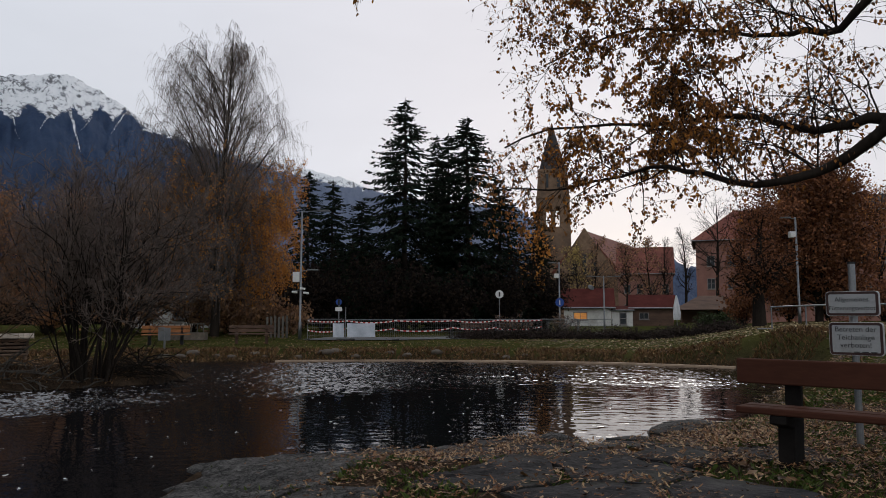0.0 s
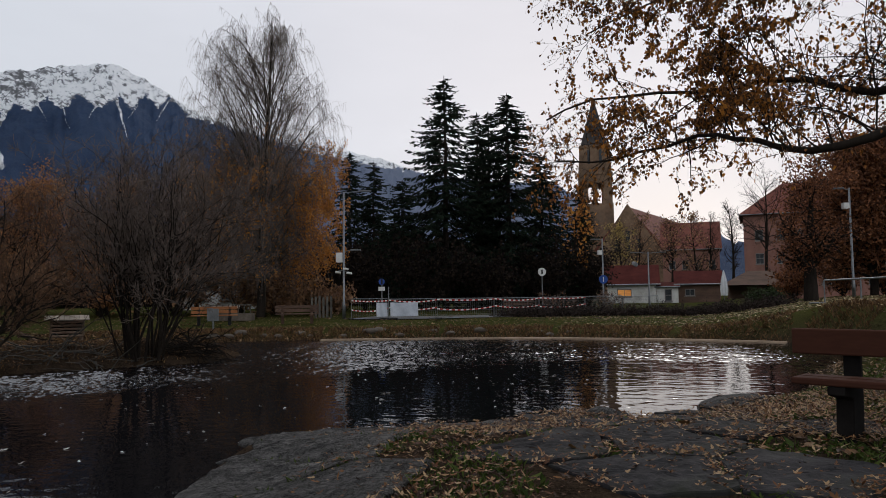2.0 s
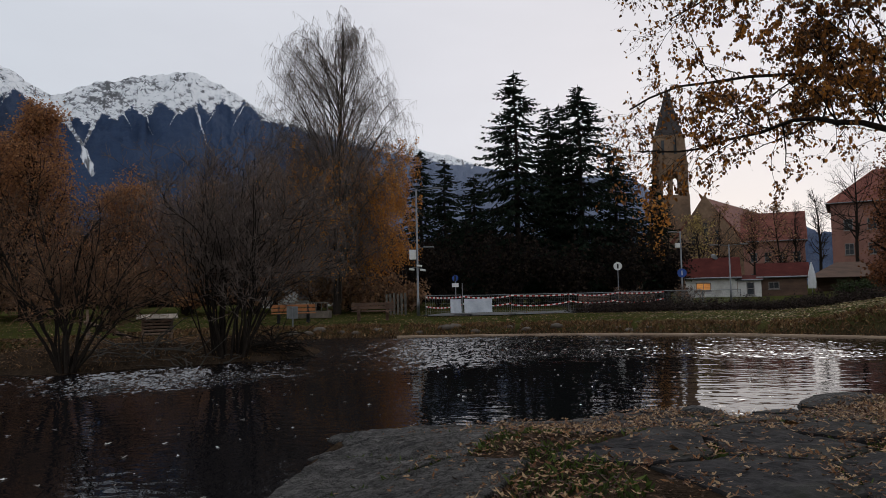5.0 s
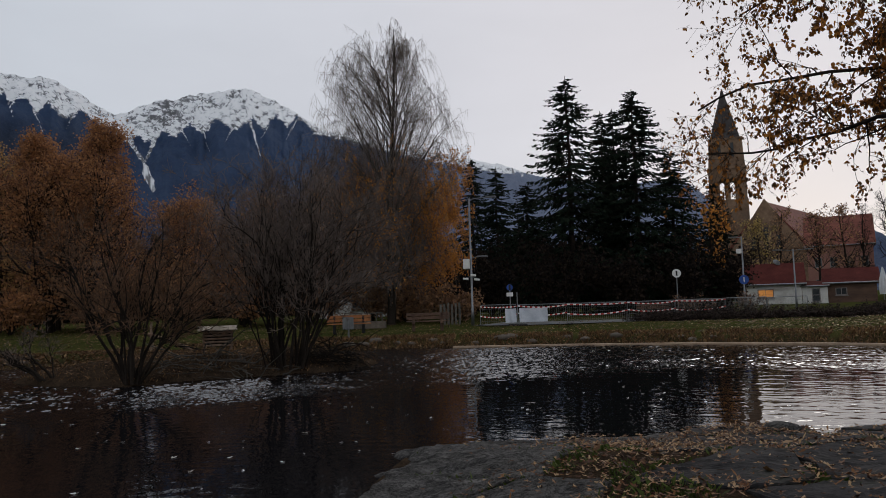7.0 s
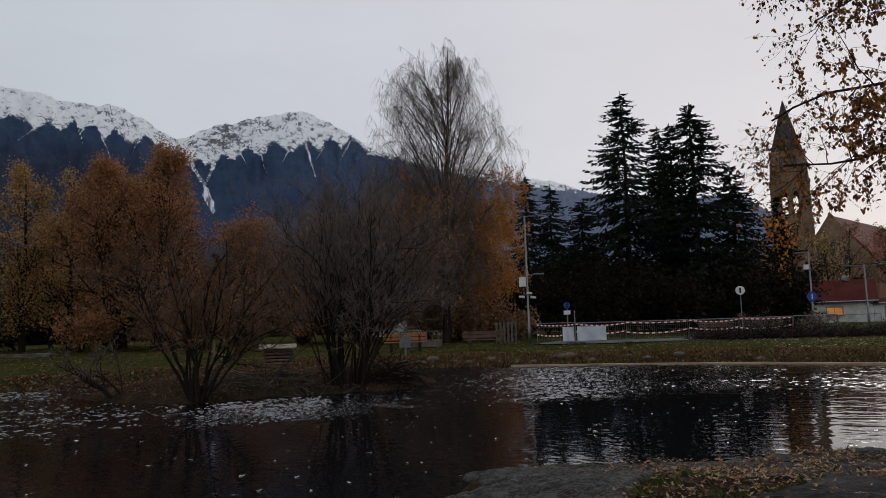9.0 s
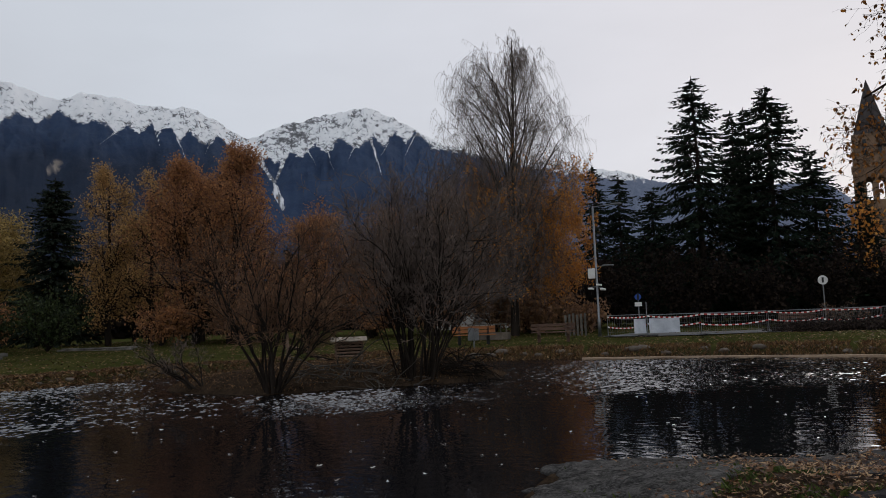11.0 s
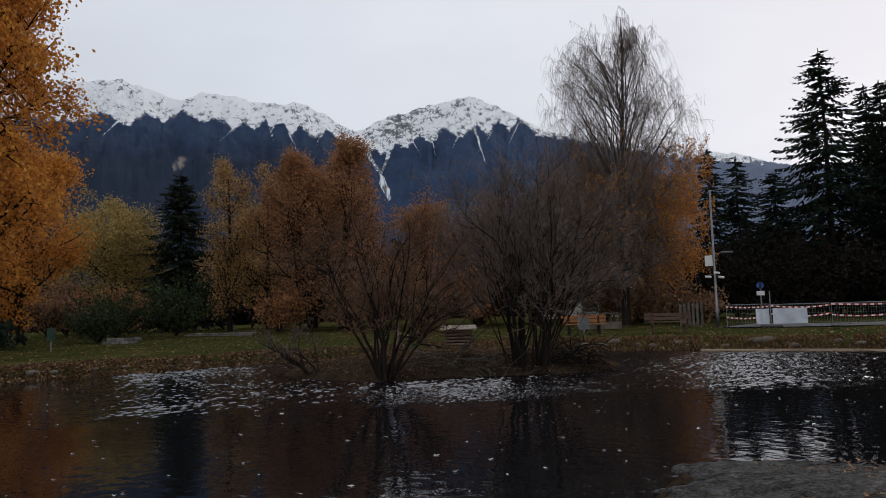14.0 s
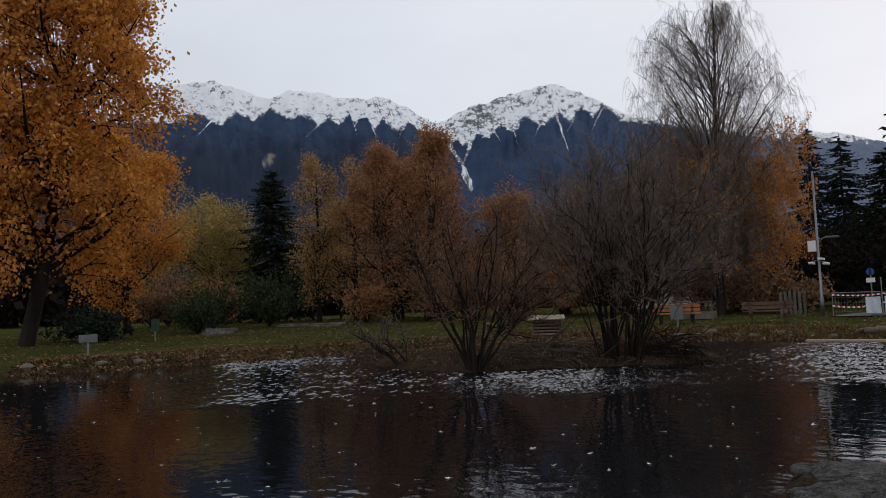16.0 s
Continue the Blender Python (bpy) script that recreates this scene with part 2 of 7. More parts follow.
def unit(v):
    return v / (np.linalg.norm(v, axis=-1, keepdims=True) + 1e-9)


def tubes(P, R, n=4):
    """Tapered tubes along m paths of k points each."""
    m, k, _ = P.shape
    T = unit(np.gradient(P, axis=1))
    ref = np.where(np.abs(T[..., 2:3]) > 0.9, np.array([1.0, 0, 0]), np.array([0, 0, 1.0]))
    A = unit(np.cross(T, ref))
    B = np.cross(T, A)
    ang = np.arange(n) * math.tau / n
    ring = A[:, :, None] * np.cos(ang)[:, None] + B[:, :, None] * np.sin(ang)[:, None]
    V = (P[:, :, None] + ring * R[:, :, None, None]).reshape(-1, 3)
    i, j, s = np.meshgrid(np.arange(m), np.arange(k - 1), np.arange(n), indexing="ij")
    a = (i * k + j) * n + s
    b = (i * k + j) * n + (s + 1) % n
    return V, np.stack([a, b, b + n, a + n], -1).reshape(-1, 4)


def joined(parts):
    V, Q, n = [], [], 0
    for v, q in parts:
        V.append(v)
        Q.append(q + n)
        n += len(v)
    return np.concatenate(V), np.concatenate(Q)


def grow(rng, P0, D0, L, R0, k=6, lift=0.0, wobble=0.15, tip=0.25):
    """Paths of k points from P0 along D0; lift bends them up (or down, when negative)."""
    m = len(P0)
    P, d = np.zeros((m, k, 3)), unit(D0)
    P[:, 0] = P0
    step = (L / (k - 1))[:, None]
    for i in range(1, k):
        d = unit(d + rng.normal(0, wobble, (m, 3)) + np.array([0, 0, lift]))
        P[:, i] = P[:, i - 1] + d * step
    return P, R0[:, None] * np.linspace(1, tip, k)[None]


def spawn(rng, P, R, per, t0, t1, angle, ratio, thin=0.55, lens=None, spread=0.25, profile=None):
    """Starts, headings, lengths and radii of side branches on the paths P."""
    m, k, _ = P.shape
    t = rng.uniform(t0, t1, (m, per)) * (k - 1)
    i = np.clip(t.astype(int), 0, k - 2)
    f = (t - i)[..., None]
    r = np.arange(m)[:, None]
    S = P[r, i] * (1 - f) + P[r, i + 1] * f
    T = unit(P[r, i + 1] - P[r, i])
    side = unit(np.cross(T, rng.normal(0, 1, T.shape)))
    a = np.radians(angle) * (1 + rng.normal(0, spread, T.shape[:2]))[..., None]
    D = T * np.cos(a) + side * np.sin(a)
    L0 = np.linalg.norm(np.diff(P, axis=1), axis=2).sum(1)[:, None] if lens is None else lens
    L = L0 * ratio * rng.uniform(0.6, 1.15, t.shape) * (1.15 - 0.55 * t / (k - 1))
    if profile is not None:
        L = profile(t / (k - 1)) * rng.uniform(0.8, 1.08, t.shape)
    rad = (R[r, i] * (1 - f[..., 0]) + R[r, i + 1] * f[..., 0]) * thin
    return S.reshape(-1, 3), D.reshape(-1, 3), L.ravel(), rad.ravel()


def leaf_quads(rng, C, size, hang=0.0, slim=0.6):
    """A small pointed leaf at each place."""
    n = len(C)
    a = unit(rng.normal(0, 1, (n, 3)) + np.array([0, 0, -hang]))
    b = unit(np.cross(a, rng.normal(0, 1, (n, 3))))
    s = (size * rng.uniform(0.6, 1.3, n))[:, None]
    V = np.stack([C, C + a * s * 0.55 + b * s * slim * 0.5, C + a * s, C + a * s * 0.55 - b * s * slim * 0.5], 1).reshape(-1, 3)
    return V, np.arange(4 * n).reshape(-1, 4)


def along(rng, P, n, jitter):
    m, k, _ = P.shape
    i, j, f = rng.integers(0, m, n), rng.integers(0, k - 1, n), rng.random((n, 1))
    return P[i, j] * (1 - f) + P[i, j + 1] * f + rng.normal(0, jitter, (n, 3))


# ---- lie of the land ----
WATER = -0.25
POND = np.array([(-2.45, 7.05), (-2.15, 5.6), (-2.1, 4.0), (-2.5, 2.4), (-2.9, 0.8), (-4.5, -1.5), (-9, -3), (-16, -2), (-21, 2), (-22.5, 5.5), (-21.8, 8.3),
                 (-19.9, 10.9), (-18.6, 13.0), (-17.6, 15.7), (-16.2, 18.6), (-14.2, 21.2), (-11.2, 22.9), (-8.5, 23.5), (-5.6, 24.0), (-1.6, 24.2), (2.2, 23.9),
                 (5.7, 22.8), (8.6, 21.1), (9.4, 19.2), (8.0, 16.6), (5.9, 13.8), (4.5, 11.1), (3.4, 9.6), (2.45, 8.6), (1.7, 8.1), (1.2, 8.5), (0.35, 8.1),
                 (0.0, 7.6), (-0.6, 7.65), (-1.1, 7.45), (-1.6, 7.2)])
ISLAND = np.array([(-13.7, 13.9), (-12.3, 13.25), (-10.2, 13.15), (-9.1, 14.3), (-8.0, 15.1), (-6.9, 15.9), (-6.1, 17.0), (-6.3, 18.3), (-8.5, 20.0), (-11.0, 21.2),
                   (-13.3, 20.6), (-14.7, 18.2), (-14.6, 15.6)])


def signed(x, y, ring):
    """Distance from the ring, negative inside it."""
    p = np.stack([x, y], -1)
    d, inside = np.full(x.shape, 1e9), np.zeros(x.shape, bool)
    for a, b in zip(ring, np.roll(ring, -1, 0)):
        e = b - a
        t = np.clip(((p - a) @ e) / (e @ e), 0, 1)
        d = np.minimum(d, np.linalg.norm(p - a - t[..., None] * e, axis=-1))
        cross = (a[1] > y) != (b[1] > y)
        with np.errstate(divide="ignore", invalid="ignore"):
            inside ^= cross & (x < e[0] * (y - a[1]) / (e[1] + 1e-12) + a[0])
    return np.where(inside, -d, d)


def step(a, b, v):
    t = np.clip((v - a) / (b - a), 0, 1)
    return t * t * (3 - 2 * t)


def waves(x, y, f):
    return np.sin(x * f + 1.3 * np.sin(y * f * 0.7)) * np.cos(y * f * 1.1 + 0.9 * np.sin(x * f * 0.6))


def near_top(shore):
    """The face of the stone ledge and paving on the near side."""
    return -0.10 + 0.26 * step(0.0, 2.2, shore)


def ground_z(x, y):
    x, y = np.asarray(x, float), np.asarray(y, float)
    shore = signed(x, y, POND)
    isle = -signed(x, y, ISLAND)
    land = 0.03 + 0.03 * waves(x, y, 0.5) + 0.02 * waves(x, y, 1.7)
    land = land + 0.85 * step(0.27, 0.52, x / np.maximum(y, 1)) * step(7, 22, y) * step(90, 50, y) + 0.25 * step(30, 60, np.hypot(x, y)) * step(6, -12, x)
    near = step(11, 8.5, y) * step(9, 6, np.abs(x - 1)) * step(-2, 0.5, y)
    bank = WATER - 0.08 + (land - WATER + 0.08) * step(-0.05, 1, shore / 1.6)
    bank = bank * (1 - near) + near_top(shore) * near - 0.03 * near + 0.85 * near * step(0.27, 0.52, x / np.maximum(y, 1)) * step(7, 22, y)
    z = np.where(shore > 0, bank, WATER - 0.05 - 0.7 * step(0, 3, -shore))
    top = 0.15 + 0.07 * waves(x, y, 1.1) + 0.03 * waves(x, y, 3.7)
    return np.where(isle > 0, np.maximum(z, WATER - 0.1 + (top - WATER + 0.1) * (0.42 * step(-0.05, 0.16, isle) + 0.58 * step(0.0, 1.9, isle))), np.where(isle > -1.0, np.maximum(z, WATER - 0.1 - 0.6 * step(0, 1, -isle)), z))


def spaced(lo, hi, fine, reach):
    """Even steps between lo and hi, then ever wider ones out to reach."""
    inner = np.arange(lo, hi + fine / 2, fine)
    out, s, p = [], fine, 0.0
    while p < reach:
        s *= 1.25
        p += s
        out.append(p)
    out = np.array(out)
    return np.concatenate([lo - out[::-1], inner, hi + out])


gx, gy = spaced(-26, 14, 0.22, 4600), spaced(-5, 30, 0.22, 4600)
GX, GY = np.meshgrid(gx, gy, indexing="ij")
GV = np.stack([GX, GY, ground_z(GX, GY)], -1).reshape(-1, 3)
ii, jj = np.meshgrid(np.arange(len(gx) - 1), np.arange(len(gy) - 1), indexing="ij")
ga = (ii * len(gy) + jj).ravel()
ground_me = fast_mesh("ground", GV, np.stack([ga, ga + len(gy), ga + len(gy) + 1, ga + 1], -1), True)
shore_attr = ground_me.attributes.new("shore", "FLOAT", "POINT")
shore_d = np.minimum(np.maximum(signed(GX, GY, POND), 0), np.where(signed(GX, GY, ISLAND) < 0.3, 0.0, 99)).ravel()
near_k = (step(11, 8.5, GY) * step(9, 6, np.abs(GX - 1)) * step(-2, 0.5, GY)).ravel()
shore_d = shore_d * (1 - near_k)
shore_attr.data.foreach_set("value", np.clip(shore_d, 0, 20).astype(np.float32))

gm, gnt, gb = node_mat("autumn_lawn")
at = gnt.nodes.new("ShaderNodeAttribute")
at.attribute_name = "shore"
n_big, n_mid, n_fine = noise_node(gnt, 0.35, 5), noise_node(gnt, 3.0, 6, 0.7), noise_node(gnt, 38, 4, 0.7)
lawn = ramp_node(gnt, [(0.32, (0.022, 0.026, 0.008)), (0.5, (0.043, 0.047, 0.014)), (0.68, (0.088, 0.072, 0.027))])
gnt.links.new(math_node(gnt, "ADD", math_node(gnt, "MULTIPLY", n_fine, 0.5), math_node(gnt, "MULTIPLY", n_big, 0.5)), lawn.inputs[0])
soil = ramp_node(gnt, [(0.38, (0.010, 0.0075, 0.006)), (0.62, (0.070, 0.048, 0.032))])
gnt.links.new(math_node(gnt, "ADD", math_node(gnt, "MULTIPLY", n_fine, 0.5), math_node(gnt, "MULTIPLY", n_mid, 0.5)), soil.inputs[0])
wet = gnt.nodes.new("ShaderNodeMapRange")
wet.inputs[1].default_value, wet.inputs[2].default_value, wet.inputs[3].default_value, wet.inputs[4].default_value = 0.8, 1.9, 0.0, 1.0
gnt.links.new(math_node(gnt, "ADD", at.outputs["Fac"], math_node(gnt, "MULTIPLY", n_mid, 1.2)), wet.inputs[0])
gnt.links.new(mix_col(gnt, wet.outputs[0], soil.outputs[0], lawn.outputs[0]), gb.inputs["Base Color"])
gb.inputs["Roughness"].default_value = 1.0
gb.inputs["Specular IOR Level"].default_value = 0.0
bump(gnt, gb, math_node(gnt, "ADD", n_fine, math_node(gnt, "MULTIPLY", n_mid, 2.0)), 0.7, 0.04)
tagged(place("ground", ground_me, gm, kind="structure"), "autumn lawn and dark bare banks round the pond", "ground")

def lattice(ix, iy, seed):
    h = np.sin(ix * 127.1 + iy * 311.7 + seed * 74.7) * 43758.5453
    return (h - np.floor(h)) * math.tau


def relief(x, y, seed):
    """Gradient noise over whole arrays, about -0.7 to 0.7."""
    ix, iy = np.floor(x), np.floor(y)
    fx, fy = x - ix, y - iy
    u, v = fx ** 3 * (fx * (fx * 6 - 15) + 10), fy ** 3 * (fy * (fy * 6 - 15) + 10)

    def corner(a, b):
        g = lattice(ix + a, iy + b, seed)
        return np.cos(g) * (fx - a) + np.sin(g) * (fy - b)

    lo = corner(0, 0) * (1 - u) + corner(1, 0) * u
    return lo * (1 - v) + (corner(0, 1) * (1 - u) + corner(1, 1) * u) * v


def layers(x, y, seed, n=5, gain=0.5):
    return sum(gain ** k * relief(x * 2.03 ** k + 7.3 * k, y * 2.03 ** k + 3.1 * k, seed + k) for k in range(n))


def ribs(x, y, seed, n=4):
    return sum(0.55 ** k * (1 - 2.6 * np.abs(relief(x * 2.1 ** k + 5.7 * k, y * 1.7 ** k, seed + k))) for k in range(n))


# the pond's face: calm close by, ripple zones placed to fit the camera's view
wm, wnt, wb = node_mat("pond_water")
wb.inputs["Base Color"].default_value = (0.006, 0.006, 0.007, 1)
wb.inputs["Roughness"].default_value, wb.inputs["IOR"].default_value = 0.015, 1.33
w_pos = wnt.nodes.new("ShaderNodeSeparateXYZ")
wnt.links.new(wnt.nodes.new("ShaderNodeNewGeometry").outputs["Position"], w_pos.inputs[0])
w_line = wnt.nodes.new("ShaderNodeMapRange")
wnt.links.new(w_pos.outputs[0], w_line.inputs[0])
for k, v in enumerate((-0.5, 3.0, 0.006, 0.012)):
    w_line.inputs[k + 1].default_value = v
bump(wnt, wb, math_node(wnt, "ADD", math_node(wnt, "MULTIPLY", noise_node(wnt, 1.0, 2, 0.5, "Geo", (2.0, 8.0, 1)), w_line.outputs[0]), math_node(wnt, "MULTIPLY", noise_node(wnt, 1.0, 1, 0.5, "Geo", (5.0, 6.0, 1)), 0.035)), 1.0, 0.12)
wx = np.concatenate([[-24.0], np.arange(-19.6, 9.6, 0.038), [11.0]])
wy = np.concatenate([[-4.0], np.arange(7.0, 24.6, 0.052), [26.0]])
WX, WY = np.meshgrid(wx, wy, indexing="ij")
ripple_zone = step(11.6, 14.0, np.hypot(WX, WY) - 3.4 * np.clip((WX + 6) / 7.5, 0, 1))
ripple_zone = ripple_zone * (0.06 + 0.94 * step(-1.2, 0.8, WY + 0.68 * WX)) * (1.08 + 0.36 * step(-9.5, -7, WX) * step(1.0, -2.0, WX)) * (1.0 - 0.48 * step(-0.5, 3.5, WX)) * 1.35 * (0.85 + 0.5 * layers(WX * 0.13, WY * 0.22, 201, 2))
swell = 0.0165 * relief(WX * 12.0 + 0.6 * WY, WY * 7.5, 203) + 0.0085 * relief(WX * 19.0 - 0.8 * WY, WY * 11.5, 207) + 0.020 * relief(WX * 2.2, WY * 1.5, 209)
# long low crests that run across the open right-hand water
crests = 0.0032 * step(-1.5, 2.0, WX) * step(7.05, 7.6, WY) * (relief(WX * 1.1 + 0.3 * WY, WY * 4.2, 211) + 0.4 * relief(WX * 2.6, WY * 8.5, 213))
WZ = np.where((WX > -19.5) & (WX < 9.5) & (WY > 7.05) & (WY < 24.5), WATER + swell * ripple_zone + crests, WATER)
wi, wj = np.meshgrid(np.arange(len(wx) - 1), np.arange(len(wy) - 1), indexing="ij")
wa = (wi * len(wy) + wj).ravel()
water_me = fast_mesh("water", np.stack([WX, WY, WZ], -1).reshape(-1, 3), np.stack([wa, wa + len(wy), wa + len(wy) + 1, wa + 1], -1), True)
tagged(place("water", water_me, wm, kind="structure"), "dark rippled pond water reflecting sky and trees", "water")

# ---- mountains ----
RIDGE_AZ = [-75, -40, -25, -19, -17.9, -13, -9, -5.9, 0, 5.4, 7.5, 9.6, 15, 22.7, 24.0, 25.7, 28.1, 29.2, 31.1, 33, 34.8, 36.7, 37.9, 39, 40.4, 42.2, 45, 47.7, 49.9, 51.3, 53, 55.6, 58, 66, 80, 110]
RIDGE_EL = [3, 4, 4.0, 3.4, 4.4, 4.1, 6.0, 8.7, 9.0, 9.8, 10.6, 11.2, 12.2, 13.9, 14.7, 15.7, 16.85, 16.75, 16.45, 16.0, 15.55, 14.9, 14.3, 14.8, 15.65, 16.45, 16.4, 16.75, 17.0, 16.2, 16.7, 17.4, 17.0, 16.2, 14, 10]
# tree line: forested spurs and snowy gullies, traced to fit the camera's view
TREE_AZ = [0, 8, 15, 21, 23.2, 24.6, 25.4, 26.2, 27.2, 28.0, 29.4, 30.8, 31.8, 32.8, 33.8, 34.8, 35.6, 36.3, 37.2, 38.1, 39.2, 40.3, 41.2, 42.3, 43.1, 43.9, 44.6, 45.2, 46.0, 46.7, 47.6, 48.7, 49.9, 51.4, 52.6, 53.9, 55.2, 56.8, 58.8, 66]
TREE_EL = [9.6, 10.2, 11.6, 13.2, 13.7, 14.9, 14.1, 15.1, 13.9, 14.7, 13.8, 14.6, 13.4, 14.1, 13.1, 13.4, 12.7, 12.9, 12.5, 13.3, 13.7, 14.5, 13.9, 14.7, 14.1, 15.1, 14.4, 15.2, 14.3, 15.0, 14.4, 15.2, 14.8, 15.6, 14.6, 15.2, 14.2, 15.0, 14.2, 14.0]


maz = np.concatenate([np.arange(-75, -31, 1.5), np.arange(-31, -2, 0.3), np.arange(-2, 64, 0.09), np.arange(64, 110.1, 1.5)])
mr = np.concatenate([np.linspace(0, 0.55, 25)[:-1], np.linspace(0.55, 1, 160)])
MA, MS = np.meshgrid(maz, mr, indexing="ij")
ridge = np.interp(MA, RIDGE_AZ, RIDGE_EL)
ridge = ridge + (0.20 * layers(MA * 0.9, 0 * MA, 21, 5, 0.6) + 0.10 * np.abs(relief(MA * 3.1, 0 * MA, 23))) * step(7, 11, ridge)
warp = 0.8 * relief(MA * 0.12, MS * 2.5, 1)
rib = ribs(MA * 0.24 + warp * 0.7, MS * 1.3 + 4, 5)
MZ = np.tan(np.radians(ridge)) * 4000 * MS ** 1.2 - 30 * (1 - MS)
fade_up = np.sin(math.pi * np.minimum(MS, 0.985)) ** 0.6 * MS ** 1.4
MZ = MZ + (30 * (rib - 0.5) + 60 * layers(MA * 0.9, MS * 8, 11) + 10 * ribs(MA * 0.9 + 6.0 * MS + warp, MS * 9, 17, 3)) * fade_up
MR = 1300 + 2700 * MS
MV = np.stack([-np.sin(np.radians(MA)) * MR, np.cos(np.radians(MA)) * MR, MZ], -1).reshape(-1, 3)
M_EL = np.degrees(np.arctan2(MZ, MR))
line_el = np.interp(MA + 0.16 * layers(MA * 3.5, M_EL * 3.5, 35, 3), TREE_AZ, TREE_EL)
snow_k = 2.2 * (M_EL - line_el) + 0.75 * layers(MA * 1.9 + 0.8 * M_EL, M_EL * 2.6, 53, 6, 0.7)
for mid_az, bend, low, wide, top_el in ((31.6, 0.35, 12.0, 0.11, 14.2), (29.5, -0.65, 12.9, 0.13, 14.4), (27.7, 0.30, 11.7, 0.17, 14.6), (27.2, -0.8, 12.6, 0.10, 14.2), (24.9, -0.60, 13.2, 0.13, 14.8), (33.2, 0.45, 12.5, 0.12, 13.9), (44.7, 0.30, 13.2, 0.09, 15.0), (43.1, 0.40, 12.9, 0.11, 15.0), (40.8, -0.5, 13.1, 0.12, 14.6), (47.6, -1.0, 13.5, 0.16, 15.0), (56.0, -0.9, 13.4, 0.18, 15.0)):
    mid = mid_az - (low + 1.0 - M_EL) * bend + 0.14 * relief(M_EL * 1.6, 0 * MA + mid_az, 61)
    half = wide * (0.35 + 0.30 * np.clip(M_EL - low, 0, 4)) * (1 + 0.7 * relief(MA * 5, M_EL * 5, 71))
    snow_k = np.maximum(snow_k, np.where((M_EL > low) & (M_EL < top_el), 1.1 - 2.0 * np.abs(MA - mid) / half, -9))
# the great forked gully below the saddle, drawn by view angle
for els, azs, wide_ in (([8.9, 9.6, 10.3, 11.2, 12.2, 13.2, 14.8], [35.35, 35.5, 35.85, 36.05, 36.7, 37.4, 38.3], [0.25, 0.55, 0.40, 0.22, 0.30, 0.45, 0.9]), ([11.1, 12.2, 13.0, 14.2], [36.0, 35.45, 35.2, 34.9], [0.16, 0.20, 0.28, 0.5])):
    mid = np.interp(M_EL, els, azs) + 0.16 * layers(M_EL * 1.7, MA * 0.4, 63, 3)
    half = np.interp(M_EL, els, wide_) * (1 + 0.8 * layers(MA * 3.5, M_EL * 3.5, 73, 3))
    snow_k = np.maximum(snow_k, np.where((M_EL > els[0]) & (M_EL < els[-1]), 1.0 - 1.6 * np.abs(MA - mid) / half, -9))
# bare rock: tilted strata on the crags, ribs that run down the fall line
def seams(u, v, seed, n=4):
    """Thin dark lines, broken and branching."""
    return np.maximum.reduce([(1 - 5.0 * np.abs(relief(u * 1.9 ** k + 3.7 * k, v * 1.9 ** k, seed + k))) * (0.95 - 0.12 * k) for k in range(n)])


bend_a = MA + 0.30 * layers(MA * 0.9, M_EL * 0.9, 37, 3)
strata = seams(bend_a * 0.9 + M_EL * 1.0, M_EL * 2.3 - bend_a * 1.5, 91)
fall = seams(bend_a * 1.6 + 0.45 * M_EL * np.sign(relief(MA * 0.35, 0 * MA, 39)), M_EL * 0.55, 95)
face = np.exp(-((MA - 34.3 - 0.9 * (15 - M_EL)) / 1.3) ** 2) * step(13.5, 14.1, M_EL)
top_rock = step(0.9, 0.2, ridge - M_EL) * step(0.0, 0.3, layers(MA * 0.6, 0 * MA, 43, 3))
rock_k = 0.385 + 0.95 * (np.maximum(strata, fall) - 0.58) * (0.8 + 0.6 * layers(MA * 0.8, M_EL * 1.1, 87, 3)) + 0.34 * layers(MA * 1.6 + 0.8 * M_EL, M_EL * 2.6, 83, 6, 0.75) + 0.24 * face + 0.14 * top_rock + 0.16 * step(0.5, -0.2, M_EL - line_el)
# less rock here: mist on the left ridge is put into the colour
rock_k = rock_k - 0.16 * np.exp(-((MA - 51) / 5.0) ** 2) * step(15.2, 16.2, M_EL)
scar = np.exp(-((MA - 51.6 + 0.45 * (M_EL - 11.6)) / 0.42) ** 2 - ((M_EL - 11.7) / 0.55) ** 2) + 0.30 * np.exp(-((MA - 48.6) / 1.4) ** 2 - ((M_EL - 12.1) / 0.28) ** 2)
mi, mj = np.meshgrid(np.arange(len(maz) - 1), np.arange(len(mr) - 1), indexing="ij")
ma = (mi * len(mr) + mj).ravel()
mtn_me = fast_mesh("mountains", MV, np.stack([ma, ma + 1, ma + len(mr) + 1, ma + len(mr)], -1), False)
for attr_name, field in (("snowline", np.clip(snow_k, -3, 3)), ("ridge_haze", step(20, 11, MA) * step(2.5, 6, M_EL)), ("rocky", rock_k), ("dark_wood", step(37, 42, MA) * step(14.5, 11.5, M_EL + 0.8 * layers(MA * 0.5, M_EL * 0.5, 67, 3))), ("scree", scar * (1 + 1.2 * layers(MA * 2.5, M_EL * 2.5, 77, 4)))):
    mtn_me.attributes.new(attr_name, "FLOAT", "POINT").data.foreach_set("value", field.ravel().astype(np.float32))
mm, mnt, mb = node_mat("snowy_limestone_and_hazy_forest")
m_at, m_rk = mnt.nodes.new("ShaderNodeAttribute"), mnt.nodes.new("ShaderNodeAttribute")
m_at.attribute_name, m_rk.attribute_name = "snowline", "rocky"
m_big, m_fine = noise_node(mnt, 0.004, 6, 0.6, "Geo"), noise_node(mnt, 0.03, 8, 0.8, "Geo", (1, 1, 0.5))
